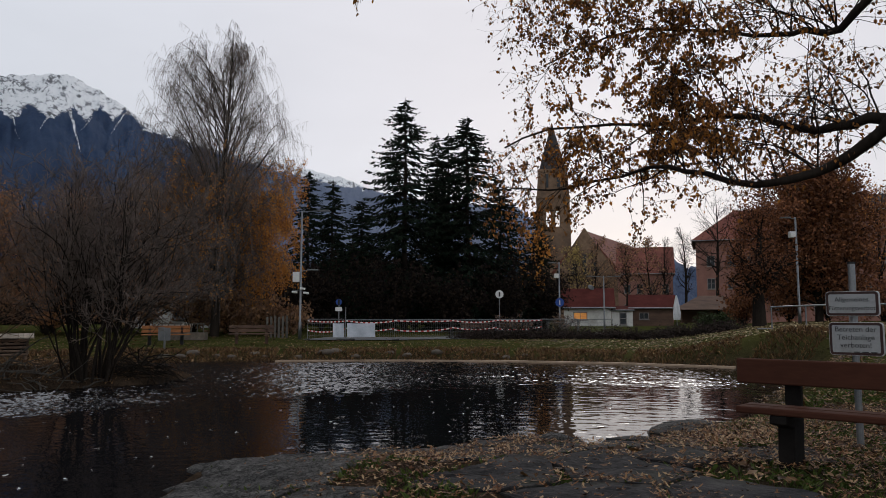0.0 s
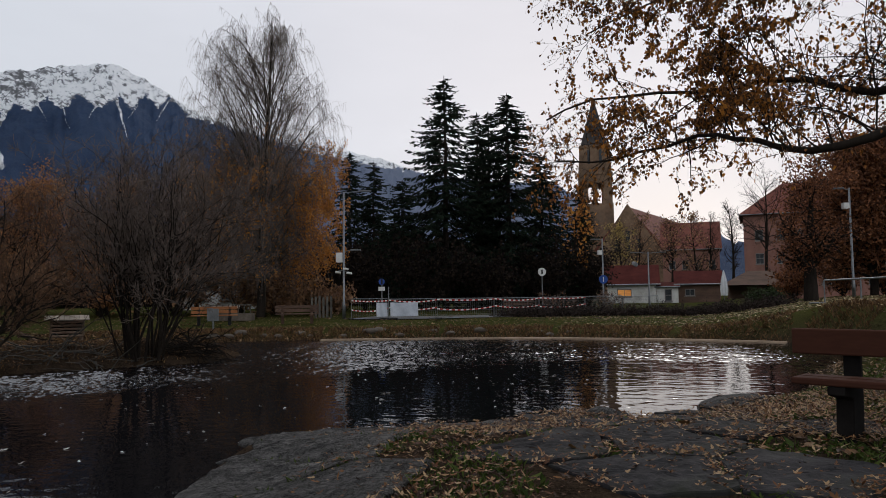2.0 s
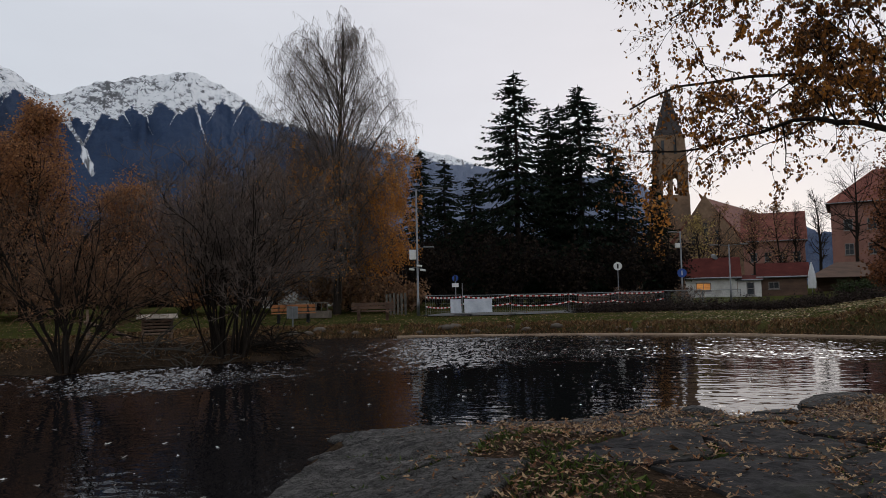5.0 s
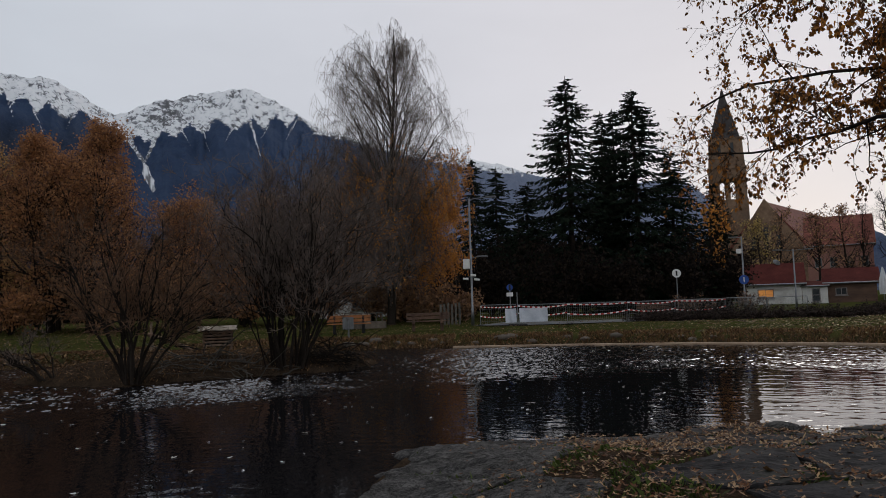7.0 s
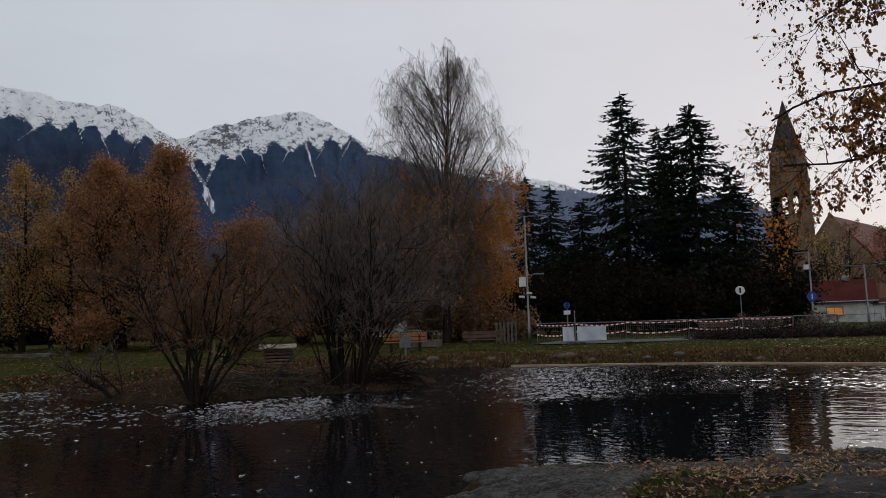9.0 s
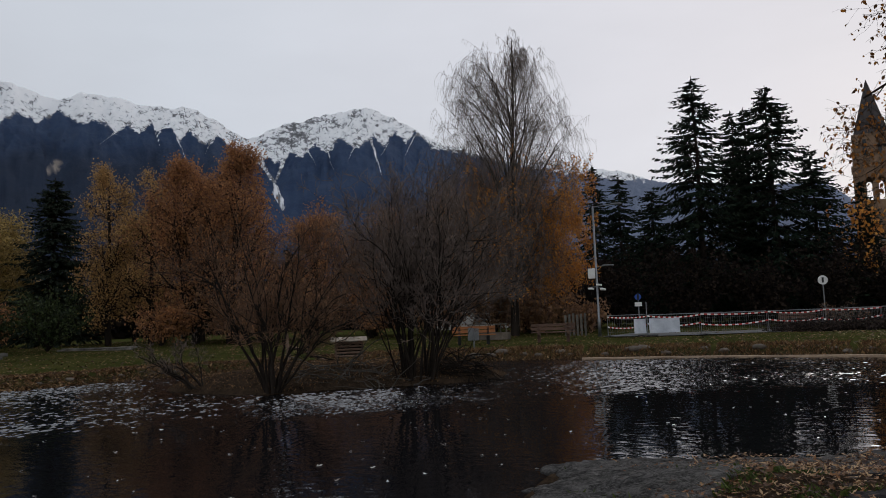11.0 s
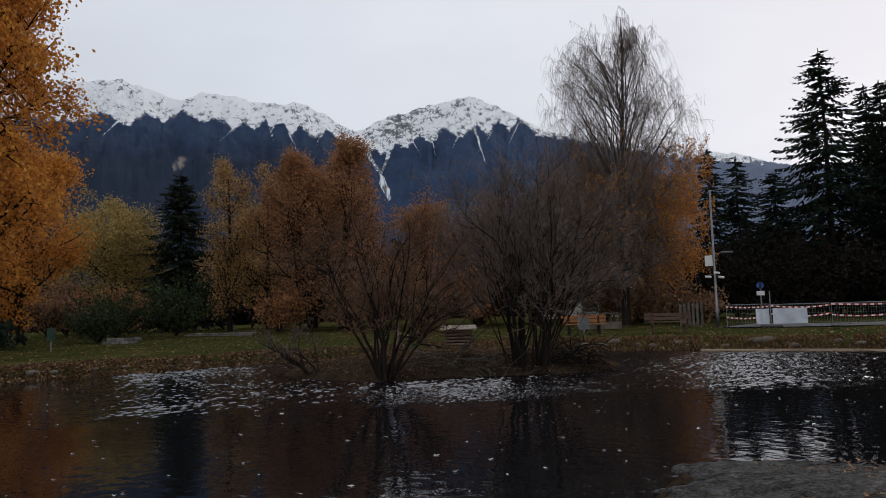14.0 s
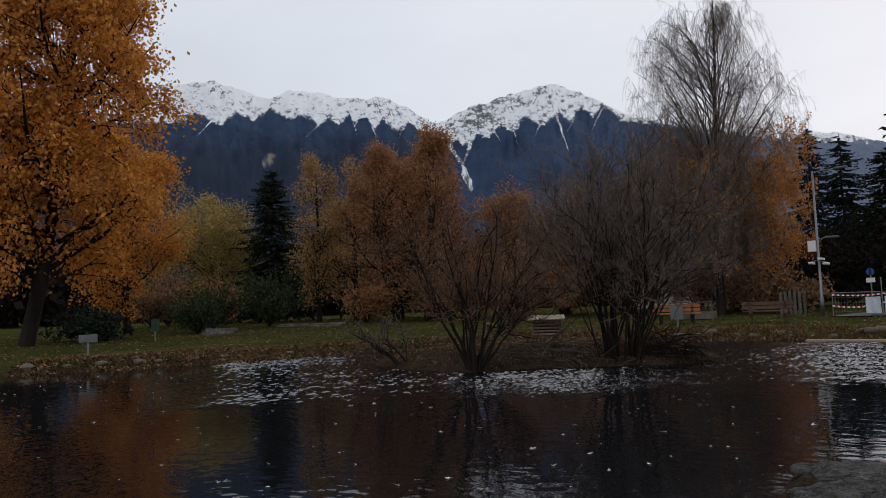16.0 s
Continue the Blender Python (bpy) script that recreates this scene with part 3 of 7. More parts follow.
lineh = math_node(mnt, "ADD", m_at.outputs["Fac"], math_node(mnt, "MULTIPLY", math_node(mnt, "SUBTRACT", m_fine, 0.5), 0.9))
snow = mnt.nodes.new("ShaderNodeMapRange")
snow.inputs[1].default_value, snow.inputs[2].default_value = -0.05, 0.22
mnt.links.new(lineh, snow.inputs[0])
# distance haze is put into the forest colour as blue tones
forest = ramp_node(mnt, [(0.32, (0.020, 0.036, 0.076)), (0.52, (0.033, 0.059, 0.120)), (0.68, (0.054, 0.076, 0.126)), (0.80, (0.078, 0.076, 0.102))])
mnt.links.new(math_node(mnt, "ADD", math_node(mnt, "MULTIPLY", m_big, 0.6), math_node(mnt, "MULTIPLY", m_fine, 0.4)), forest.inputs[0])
rock = ramp_node(mnt, [(0.44, (0.92, 0.93, 0.95)), (0.56, (0.78, 0.80, 0.83)), (0.70, (0.26, 0.265, 0.285)), (0.84, (0.14, 0.142, 0.15))])
rocky = math_node(mnt, "ADD", math_node(mnt, "SUBTRACT", m_rk.outputs["Fac"], 0.10), math_node(mnt, "MULTIPLY", noise_node(mnt, 0.05, 6, 0.8, "Geo", (1, 1, 1.6)), 0.22))
mnt.links.new(rocky, rock.inputs[0])
# distance haze over the right-hand ridge is put into the slope colour
m_haze = mnt.nodes.new("ShaderNodeAttribute")
m_haze.attribute_name = "ridge_haze"
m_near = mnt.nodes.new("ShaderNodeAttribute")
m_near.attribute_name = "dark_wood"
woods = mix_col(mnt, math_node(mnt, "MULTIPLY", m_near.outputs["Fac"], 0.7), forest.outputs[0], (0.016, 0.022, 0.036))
hazed = mix_col(mnt, math_node(mnt, "MULTIPLY", m_haze.outputs["Fac"], 0.75), woods, (0.19, 0.225, 0.31))
m_scree = mnt.nodes.new("ShaderNodeAttribute")
m_scree.attribute_name = "scree"
hazed = mix_col(mnt, math_node(mnt, "MULTIPLY", math_node(mnt, "SUBTRACT", m_scree.outputs["Fac"], 0.28), 2.2, True), hazed, (0.30, 0.26, 0.23))
mnt.links.new(mix_col(mnt, snow.outputs[0], hazed, rock.outputs[0]), mb.inputs["Base Color"])
mb.inputs["Roughness"].default_value = 0.95
mb.inputs["Specular IOR Level"].default_value = 0.1
bump(mnt, mb, m_fine, 0.8, 25)
tagged(place("mountains", mtn_me, mm, kind="structure"), "snow-capped alpine ridge above forest slopes painted in blue haze", "mountains")


# ---- trees ----
def tree_empty(x, y, label, group="", category="tree", name="tree"):
    return thing(name, (x, y, float(ground_z(x, y)) - 0.03), label, category, group)


def spruce(x, y, h, w, label, needle=None, seed=1, sparse=1.0, low=0.04, name="spruce_tree"):
    rng = np.random.default_rng(seed)
    root = tree_empty(x, y, label, "", "tree", name)
    k = 10
    P = np.zeros((1, k, 3))
    P[0, :, 2] = np.linspace(0, h, k)
    P[0, 1:-1, :2] = rng.normal(0, 0.05, (k - 2, 2))
    V, Q = tubes(P, np.linspace(0.013 * h + 0.05, 0.02, k)[None], 8)
    place("trunk", fast_mesh("trunk", V, Q, True), BARK, root)
    n = int(h * 26 * sparse)
    t = np.sort(rng.uniform(low, 0.985, n) ** 0.9)
    t = np.clip(t + 0.004 * np.sin(t * h * 9.0), low, 0.985)
    az = rng.uniform(0, math.tau, n)
    L = w * (1 - t) ** 0.66 * rng.uniform(0.55, 1.15, n) * (1 - 0.25 * np.exp(-t * 14)) + 0.22
    S = np.stack([np.zeros(n), np.zeros(n), t * h], -1)
    rise = 0.35 * t - 0.22
    D = np.stack([np.cos(az), np.sin(az), rise], -1)
    BP, BR = grow(rng, S, D, L, np.full(n, 0.03), 6, -0.07, 0.06, 0.2)
    BP[:, -1, 2] += 0.08 * L
    V, Q = tubes(BP, BR, 3)
    place("branchwork", fast_mesh("branchwork", V, Q), BARK, root, kind="stuff")
    # sprays of needles: hanging and sideways twigs on each bough
    per = 30
    s = rng.uniform(0.12, 1.0, (n, per)) * 5
    i = np.clip(s.astype(int), 0, 4)
    f = (s - i)[..., None]
    r = np.arange(n)[:, None]
    C = BP[r, i] * (1 - f) + BP[r, i + 1] * f
    T = unit(BP[r, i + 1] - BP[r, i])
    sidew = np.stack([-T[..., 1], T[..., 0], 0 * T[..., 0]], -1) * rng.choice([-1, 1], (n, per))[..., None]
    d = unit(T * 0.7 + sidew * rng.uniform(0.1, 1.0, (n, per, 1)) + np.array([0, 0, -0.55]) * rng.uniform(0.2, 1.5, (n, per, 1)))
    ln = (0.15 + 0.14 * L[:, None]) * rng.uniform(0.5, 1.2, (n, per)) * (1.1 - 0.6 * s / 5)
    wd = np.minimum(0.075, 0.24 * ln)
    up = unit(np.cross(d, unit(rng.normal(0, 1, d.shape))))
    ln, wd = ln[..., None], wd[..., None]
    V = np.stack([C, C + d * ln * 0.45 + up * wd, C + d * ln, C + d * ln * 0.45 - up * wd], 2).reshape(-1, 3)
    place("crown", fast_mesh("crown", V, np.arange(len(V)).reshape(-1, 4)), needle or NEEDLE, root)
    return root


def broad(x, y, h, w, label, leaf, seed=1, leaves=9000, size=0.16, twigs=True, trunk_r=None, bare=0.0, fork=0.25, bark=None, lift=0.10, lean=(0, 0), name="tree", limbs=9, hang=0.6, cone=False, fill=0.16, taper=0.0):
    """A leafy or half-bare tree: trunk, limbs, branches, fine twigs and single leaves."""
    rng = np.random.default_rng(seed)
    root = tree_empty(x, y, label, "", "tree", name)
    R = trunk_r or 0.013 * h + 0.05
    P0, R0 = grow(rng, np.zeros((1, 3)), np.array([[lean[0], lean[1], 1.0]]), np.array([h * 0.93]), np.array([R]), 9, 0.05, 0.03, 0.12)
    if cone:
        def profile(t):
            return 0.62 * w * (np.clip((1 - t) / (1 - fork), 0, 1) ** 0.8 + 0.10)
    else:
        def profile(t):
            return 0.62 * w * (np.sin(math.pi * np.clip(0.22 + 0.70 * (t - fork) / (1 - fork), 0, 1)) + 0.05) * (1 - taper * t)
    S, D, L, r = spawn(rng, P0, R0, int(limbs * 2.4), fork, 0.97, 62, 1.0, 0.5, profile=profile)
    P1, R1 = grow(rng, S, D, L, r, 7, lift, 0.12, 0.2)
    S, D, L, r = spawn(rng, P1, R1, 8, 0.12, 1.0, 48, 0.46, 0.6)
    P2, R2 = grow(rng, S, D, L, r, 5, 0.02, 0.2, 0.3)
    V, Q = joined([tubes(P0, R0, 9), tubes(P1, R1, 6)])
    place("trunk", fast_mesh("trunk", V, Q, True), bark or BARK, root)
    S, D, L, r = spawn(rng, P2, R2, 4, 0.15, 1.0, 40, 0.6, 0.7)
    P3, R3 = grow(rng, S, D, L, np.maximum(r, 0.006), 3, -0.05 * hang, 0.25, 0.5)
    V, Q = joined([tubes(P2, np.maximum(R2, 0.008), 4), tubes(P3, np.maximum(R3, 0.005), 3)])
    place("branchwork", fast_mesh("branchwork", V, Q), bark or BARK, root, kind="stuff")
    if leaves:
        if leaves < 100000:
            leaves, size = int(leaves * 0.68), size * 1.18
        C = np.concatenate([along(rng, P3, int(leaves * 0.75), fill), along(rng, P2, leaves - int(leaves * 0.75), fill * 1.3)])
        V, Q = leaf_quads(rng, C, size, hang, 0.75)
        place("crown", fast_mesh("crown", V, Q), leaf, root)
    return root


def weeping_birch(x, y, h, w, label, seed=3):
    """Steep limbs that arch over into curtains of hanging twigs; one lower side still holds orange leaves."""
    rng = np.random.default_rng(seed)
    root = tree_empty(x, y, label, "", "tree", "birch_tree")
    P0, R0 = grow(rng, np.zeros((1, 3)), np.array([[0.01, 0, 1.0]]), np.array([h * 0.95]), np.array([0.26]), 14, 0.05, 0.02, 0.05)
    # tips of the limbs over the crown's outline, broad below and rounded at the top
    m = 150
    ze = h * (0.24 + 0.73 * rng.random(m) ** 0.95)
    az = rng.uniform(0, math.tau, m)
    rad = w * np.interp(ze / h, [0.3, 0.46, 0.6, 0.74, 0.88, 0.95, 1.0], [1.0, 1.0, 0.95, 0.84, 0.56, 0.32, 0.05]) * rng.uniform(0.72, 1.0, m)
    tip = np.stack([np.cos(az) * rad, np.sin(az) * rad, ze], -1)
    foot_z = np.clip(ze - rad * rng.uniform(1.1, 2.0, m) - 0.4, 0.10 * h, None)
    foot = np.stack([np.interp(foot_z, P0[0, :, 2], P0[0, :, 0]), np.interp(foot_z, P0[0, :, 2], P0[0, :, 1]), foot_z], -1)
    knee = foot + (tip - foot) * np.array([0.42, 0.42, 0.0]) + np.stack([0 * rad, 0 * rad, (ze - foot_z) * 0.72], -1)
    k = 12
    u = np.linspace(0, 1, k)[None, :, None]
    P1 = foot[:, None] * (1 - u) ** 2 + 2 * knee[:, None] * u * (1 - u) + tip[:, None] * u ** 2
    P1[:, 1:] += np.cumsum(rng.normal(0, 0.07, (m, k - 1, 3)), 1)
    R1 = (0.022 + 0.0065 * rad)[:, None] * np.linspace(1, 0.10, k)[None]
    S, D, L, r = spawn(rng, P1, R1, 12, 0.22, 1.0, 40, 0.34, 0.5)
    P2, R2 = grow(rng, S, D, np.clip(L, 0.5, 2.0), np.clip(r, 0.007, 0.018), 6, -0.09, 0.20, 0.35)
    V, Q = tubes(P0, R0, 9)
    place("trunk", fast_mesh("trunk", V, Q, True), BARK, root, "dark birch bark")
    V, Q = tubes(P1, np.maximum(R1, 0.006), 6)
    place("limbwork", fast_mesh("limbwork", V, Q, True), BARK_GREY, root, kind="stuff")
    S, D, L, r = spawn(rng, P2, R2, 17, 0.1, 1.0, 48, 1.0, 0.6, lens=0.85)
    airy = rng.random(len(L)) < 1 - 0.58 * step(0.40 * h, 0.62 * h, S[:, 2])
    S, D, L = S[airy], D[airy], L[airy]
    D[:, 2] = 0.3 * D[:, 2] - 0.35
    grow_k = rng.uniform(0.55, 2.0, len(L)) * (1 + 0.45 * step(0.5 * h, 0.25 * h, S[:, 2])) * (1 - 0.35 * step(0.8 * h, 0.97 * h, S[:, 2]))
    P3, R3 = grow(rng, S, D, L * grow_k, np.full(len(L), 0.0060), 4, -0.95, 0.09, 0.6)
    V, Q = joined([tubes(P2, R2, 4), tubes(P3, R3, 3)])
    place("branchwork", fast_mesh("branchwork", V, Q), TWIG_BIRCH, root, "fine hanging twigs", "stuff")
    mids = P3[:, 2]
    side = 0.85 * mids[:, 0] + 0.5 * mids[:, 1]
    low = step(0.58 * h, 0.38 * h, mids[:, 2]) * (0.04 + 0.96 * step(1.2, 3.4, side)) + 0.05 * step(0.66 * h, 0.4 * h, mids[:, 2])
    patchy = 0.35 + 0.65 * step(-0.15, 0.25, relief(mids[:, 0] * 0.7 + 4, mids[:, 2] * 0.6, 15))
    keep = P3[rng.random(len(mids)) < low * patchy]
    V, Q = leaf_quads(rng, along(rng, keep, 34000, 0.05), 0.105, 0.9, 0.7)
    place("crown", fast_mesh("crown", V, Q), LEAF_GOLD, root, "remaining orange leaves on the lower branches")
    dull = P3[rng.random(len(mids)) < 0.5 * step(0.60 * h, 0.42 * h, mids[:, 2]) * step(3.4, 0.6, side)]
    V, Q = leaf_quads(rng, along(rng, dull, 9000, 0.06), 0.10, 0.9, 0.7)
    place("crown", fast_mesh("crown", V, Q), LEAF_DULL, root, "withered brown leaves among the hanging twigs")
    return root


def thicket(x, y, h, w, stems, label, seed=5, lean=(0, 0), fine=5, base=0.5, r0=0.045, leaves=0, leaf=None, twig=None):
    """A bush of many stems that fan out from one foot."""
    rng = np.random.default_rng(seed)
    root = tree_empty(x, y, label, "", "bush", "bush")
    a, q = rng.uniform(0, math.tau, stems), np.sqrt(rng.random(stems))
    S = np.stack([np.cos(a) * q * base, np.sin(a) * q * base, np.zeros(stems)], -1)
    D = np.stack([np.cos(a) * q * w / h + lean[0], np.sin(a) * q * w / h + lean[1], np.ones(stems)], -1)
    P1, R1 = grow(rng, S, D, h * rng.uniform(0.62, 0.80, stems) * (1 - 0.10 * q), r0 * rng.uniform(0.6, 1.2, stems), 12, 0.015, 0.14, 0.2)
    S, D, L, r = spawn(rng, P1, R1, 11, 0.27, 1.0, 38, 0.42, 0.65)
    P2, R2 = grow(rng, S, D, L, np.maximum(r, 0.006), 8, 0.08, 0.20, 0.4)
    S, D, L, r = spawn(rng, P2, R2, fine, 0.12, 1.0, 42, 0.50, 0.65)
    P3, R3 = grow(rng, S, D, L, np.maximum(r, 0.0075), 6, 0.05, 0.24, 0.6)
    S, D, L, r = spawn(rng, P3, R3, 3, 0.15, 1.0, 44, 0.65, 0.6)
    P4, R4 = grow(rng, S, D, L, np.full(len(L), 0.0056), 3, 0.03, 0.24, 0.7)
    for one in range(stems):
        V, Q = tubes(P1[one:one + 1], R1[one:one + 1], 6)
        place("stem", fast_mesh("stem", V, Q, True), BARK, root)
    V, Q = tubes(P2, R2, 4)
    place("branchwork", fast_mesh("branchwork", V, Q), BARK, root, kind="stuff")
    V, Q = joined([tubes(P3, R3, 3), tubes(P4, R4, 3)])
    place("twig_mass", fast_mesh("twig_mass", V, Q), twig or TWIG, root, kind="stuff")
    if leaves:
        V, Q = leaf_quads(rng, along(rng, P4, leaves, 0.05), 0.07, 0.6, 0.6)
        place("foliage", fast_mesh("foliage", V, Q), leaf, root)
    return root


def shrub(x, y, h, w, label, leaf, seed=7, n=5000, size=0.10, name="shrub"):
    """A dense rounded shrub: short stems under a lumpy mass of single leaves."""
    rng = np.random.default_rng(seed)
    root = tree_empty(x, y, label, "", "shrub", name)
    m = 26
    a, q = rng.uniform(0, math.tau, m), np.sqrt(rng.random(m))
    D = np.stack([np.cos(a) * q * w, np.sin(a) * q * w, np.full(m, h)], -1)
    P, R = grow(rng, np.zeros((m, 3)), D, np.linalg.norm(D, axis=1) * rng.uniform(0.6, 1.0, m), np.full(m, 0.025), 6, 0.02, 0.14, 0.3)
    S, D2, L, r = spawn(rng, P, R, 7, 0.2, 1.0, 45, 0.4, 0.6)
    P2, R2 = grow(rng, S, D2, L, np.maximum(r, 0.006), 4, 0.0, 0.2, 0.4)
    V, Q = joined([tubes(P, R, 5), tubes(P2, R2, 3)])
    place("branchwork", fast_mesh("branchwork", V, Q), BARK, root, kind="stuff")
    V, Q = leaf_quads(rng, along(rng, P2, n // 2, 0.13), size * 1.32, 0.2, 0.7)
    place("foliage", fast_mesh("foliage", V, Q), leaf, root)
    return root


# far side: spruces behind the fence, birch, small spruces
spruce(-2.94, 53.9, 18.0, 5.8, "tall dark green spruce with drooping boughs", seed=11)
spruce(1.95, 56.0, 17.2, 6.0, "tall dark spruce with a ragged top", seed=12)
spruce(0.45, 58.0, 16.3, 3.6, "dark spruce standing between two taller ones", seed=13)
spruce(-0.5, 57.2, 16.0, 3.6, "slim dark spruce crowded among taller ones", seed=19)
spruce(4.6, 57.5, 12.5, 4.6, "broad dark spruce at the edge of a group", seed=14)
spruce(-6.4, 55.6, 10.2, 4.4, "lower dark spruce with boughs down to the ground", seed=15)
spruce(-14.1, 73.7, 16.3, 4.2, "distant slim dark spruce", seed=16)
spruce(-10.8, 69.2, 14.3, 4.2, "distant dark spruce beside a birch", seed=17)
spruce(7.9, 59.5, 10.1, 2.6, "slim dark conifer hung with yellow creeper", seed=18)
weeping_birch(-12.8, 40.0, 18.3, 4.9, "tall weeping birch, bare above, orange below")
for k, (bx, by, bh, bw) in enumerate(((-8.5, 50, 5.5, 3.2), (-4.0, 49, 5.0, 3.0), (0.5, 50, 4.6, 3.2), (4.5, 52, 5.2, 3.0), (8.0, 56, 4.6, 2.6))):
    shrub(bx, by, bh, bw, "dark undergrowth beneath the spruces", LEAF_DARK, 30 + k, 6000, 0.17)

# island bushes
thicket(-7.8, 15.8, 6.35, 2.5, 38, "large bare many-stemmed bush on the island bank", 21, fine=6, base=0.5, r0=0.029)
thicket(-10.12, 13.38, 5.0, 2.9, 15, "smaller rust-brown many-stemmed bush at the water's edge", 22, fine=6, base=0.18, r0=0.034, twig=TWIG_RUST)
thicket(-12.3, 13.42, 2.1, 0.6, 6, "low bare bush leaning out over the water", 23, (-0.9, 0.0), 3, 0.2, 0.03)

# park trees on the left
broad(-34.6, 14.0, 23, 11.6, "large golden autumn tree with a leaning trunk", LEAF_GOLD, 41, 100000, 0.185, trunk_r=0.34, fork=0.08, lean=(0.20, 0.15), limbs=34, hang=1.0, fill=0.30, taper=0.42)
broad(-42.1, 22.6, 12.5, 6.8, "orange autumn tree behind a larger one", LEAF_GOLD, 42, 38000, 0.14, limbs=13, fork=0.08, fill=0.3)
broad(-50.5, 35.0, 9.6, 9, "broad yellow-green autumn tree beyond the lawn", LEAF_YELLOW, 43, 40800, 0.14, fork=0.06, limbs=14, fill=0.3)
broad(-56.0, 36.0, 9.0, 8, "yellow autumn tree beyond the lawn", LEAF_YELLOW, 55, 20400, 0.14, fork=0.06, limbs=12, fill=0.3)
spruce(-45.2, 35.9, 12.0, 4.0, "dark green fir standing on the lawn", NEEDLE_BLUE, 44, sparse=1.7, name="fir_tree")
broad(-39.4, 35.4, 12.6, 4.4, "slender tree with thin pale orange leaves", LEAF_TAN, 45, 15000, 0.11, lift=0.26, hang=0.2, limbs=13, fork=0.1, fill=0.25)
broad(-38.2, 37.9, 12.2, 5.0, "slender half-bare tree with pale orange leaves", LEAF_TAN, 46, 13000, 0.11, lift=0.26, hang=0.2, limbs=13, fork=0.1, fill=0.25)
broad(-34.6, 38.4, 11.6, 8, "russet autumn tree with bare outer twigs", LEAF_BROWN, 56, 18000, 0.12, lift=0.26, hang=0.2, limbs=14, fork=0.06, fill=0.25)
broad(-33.0, 36.4, 12.4, 9.0, "russet conifer-like autumn tree", LEAF_BROWN, 47, 30000, 0.12, lift=0.26, hang=0.2, fork=0.04, limbs=20, cone=True, fill=0.25)
broad(-30.1, 36.2, 13.0, 9.0, "tall russet autumn tree with dense leaves", LEAF_BROWN, 48, 33000, 0.12, lift=0.26, hang=0.2, fork=0.04, limbs=20, cone=True, fill=0.25)
broad(-29.1, 44.5, 7.8, 8, "small rust-coloured tree behind taller ones", LEAF_BROWN, 49, 20000, 0.12, lift=0.26, hang=0.2, limbs=13, fork=0.05, fill=0.25)
broad(-24.0, 44.0, 7.4, 8, "dull brown half-bare tree", LEAF_DULL, 50, 20000, 0.12, limbs=13, fork=0.05, fill=0.25)
broad(-19.0, 46.0, 9.0, 8.5, "dull brown tree behind the bushes", LEAF_DULL, 51, 20000, 0.12, limbs=13, fork=0.05, fill=0.25)
broad(-15.0, 47.0, 10.5, 8.5, "brown autumn tree beside the birch", LEAF_BROWN, 52, 20000, 0.12, limbs=13, fork=0.05, fill=0.25)
broad(-36.0, 40.5, 9.0, 8, "dull brown tree at the lawn's edge", LEAF_DULL, 53, 18000, 0.12, limbs=13, fork=0.05, fill=0.25)
broad(-44.5, 42.5, 9.5, 8, "brown autumn tree behind a fir", LEAF_TAN, 54, 23800, 0.13, limbs=12, fork=0.05, fill=0.25)
shrub(-35.3, 17.4, 1.4, 2.3, "low spreading blue-green juniper on the lawn", NEEDLE_BLUE, 61, 7000, 0.14, "juniper")
shrub(-35.4, 23.0, 2.1, 2.2, "dark green evergreen shrub on the lawn", LEAF_GREEN, 62, 6000, 0.11)
shrub(-37.2, 29.2, 3.7, 2.3, "dark green shrub at the lawn's edge", LEAF_GREEN, 63, 7000, 0.12)
shrub(-39.6, 26.8, 2.6, 2.4, "dark green shrub beside a low wall", LEAF_GREEN, 64, 6000, 0.12)
for k, (bx, by, bh) in enumerate(((-33.0, 33.5, 3.0), (-29.5, 36.0, 3.6), (-26.0, 38.5, 4.2), (-22.5, 40.5, 4.4), (-18.5, 41.5, 4.0), (-15.2, 43.5, 3.6), (-43, 29, 3.0), (-47, 27, 3.4), (-24.0, 43.0, 5.5), (-20.5, 44.5, 5.0))):
    shrub(bx, by, bh, 2.8, "brown overgrown hedge at the back of the lawn", LEAF_DULL if k % 3 else LEAF_BROWN, 70 + k, 7000, 0.14, "hedge")

# right side
broad(16.3, 36.8, 6.4, 3.8, "copper-brown beech on the lawn", LEAF_COPPER, 81, 9000, 0.10, trunk_r=0.36, fork=0.22, limbs=12, fill=0.22)
broad(22.4, 42.5, 8.8, 7.6, "large dense copper-brown autumn tree", LEAF_COPPER, 82, 62000, 0.145, trunk_r=0.24, fork=0.10, limbs=20, fill=0.32)
for k, (bx, by, bh) in enumerate(((19.8, 47.0, 2.6), (22.6, 46.5, 3.2), (25.4, 47.0, 3.4), (28.4, 46.0, 3.0))):
    shrub(bx, by, bh, 2.6, "dark copper-brown shrub under a large tree", LEAF_COPPER, 180 + k, 6000, 0.13)
broad(31.5, 51.0, 10.0, 8, "half-bare yellowing tree with dark branches", LEAF_ORANGE, 83, 5000, 0.11, limbs=11)
broad(36.0, 93.0, 17.0, 9, "bare tree in front of a house", LEAF_DULL, 84, 0, 0.2, limbs=11)
broad(35.4, 104.0, 15.3, 4, "slim bare poplar with upright branches", LEAF_DULL, 85, 0, 0.2, limbs=14, lift=0.3)
broad(33.2, 106.0, 13.5, 4, "slim bare poplar beside another", LEAF_DULL, 86, 0, 0.2, limbs=14, lift=0.3)
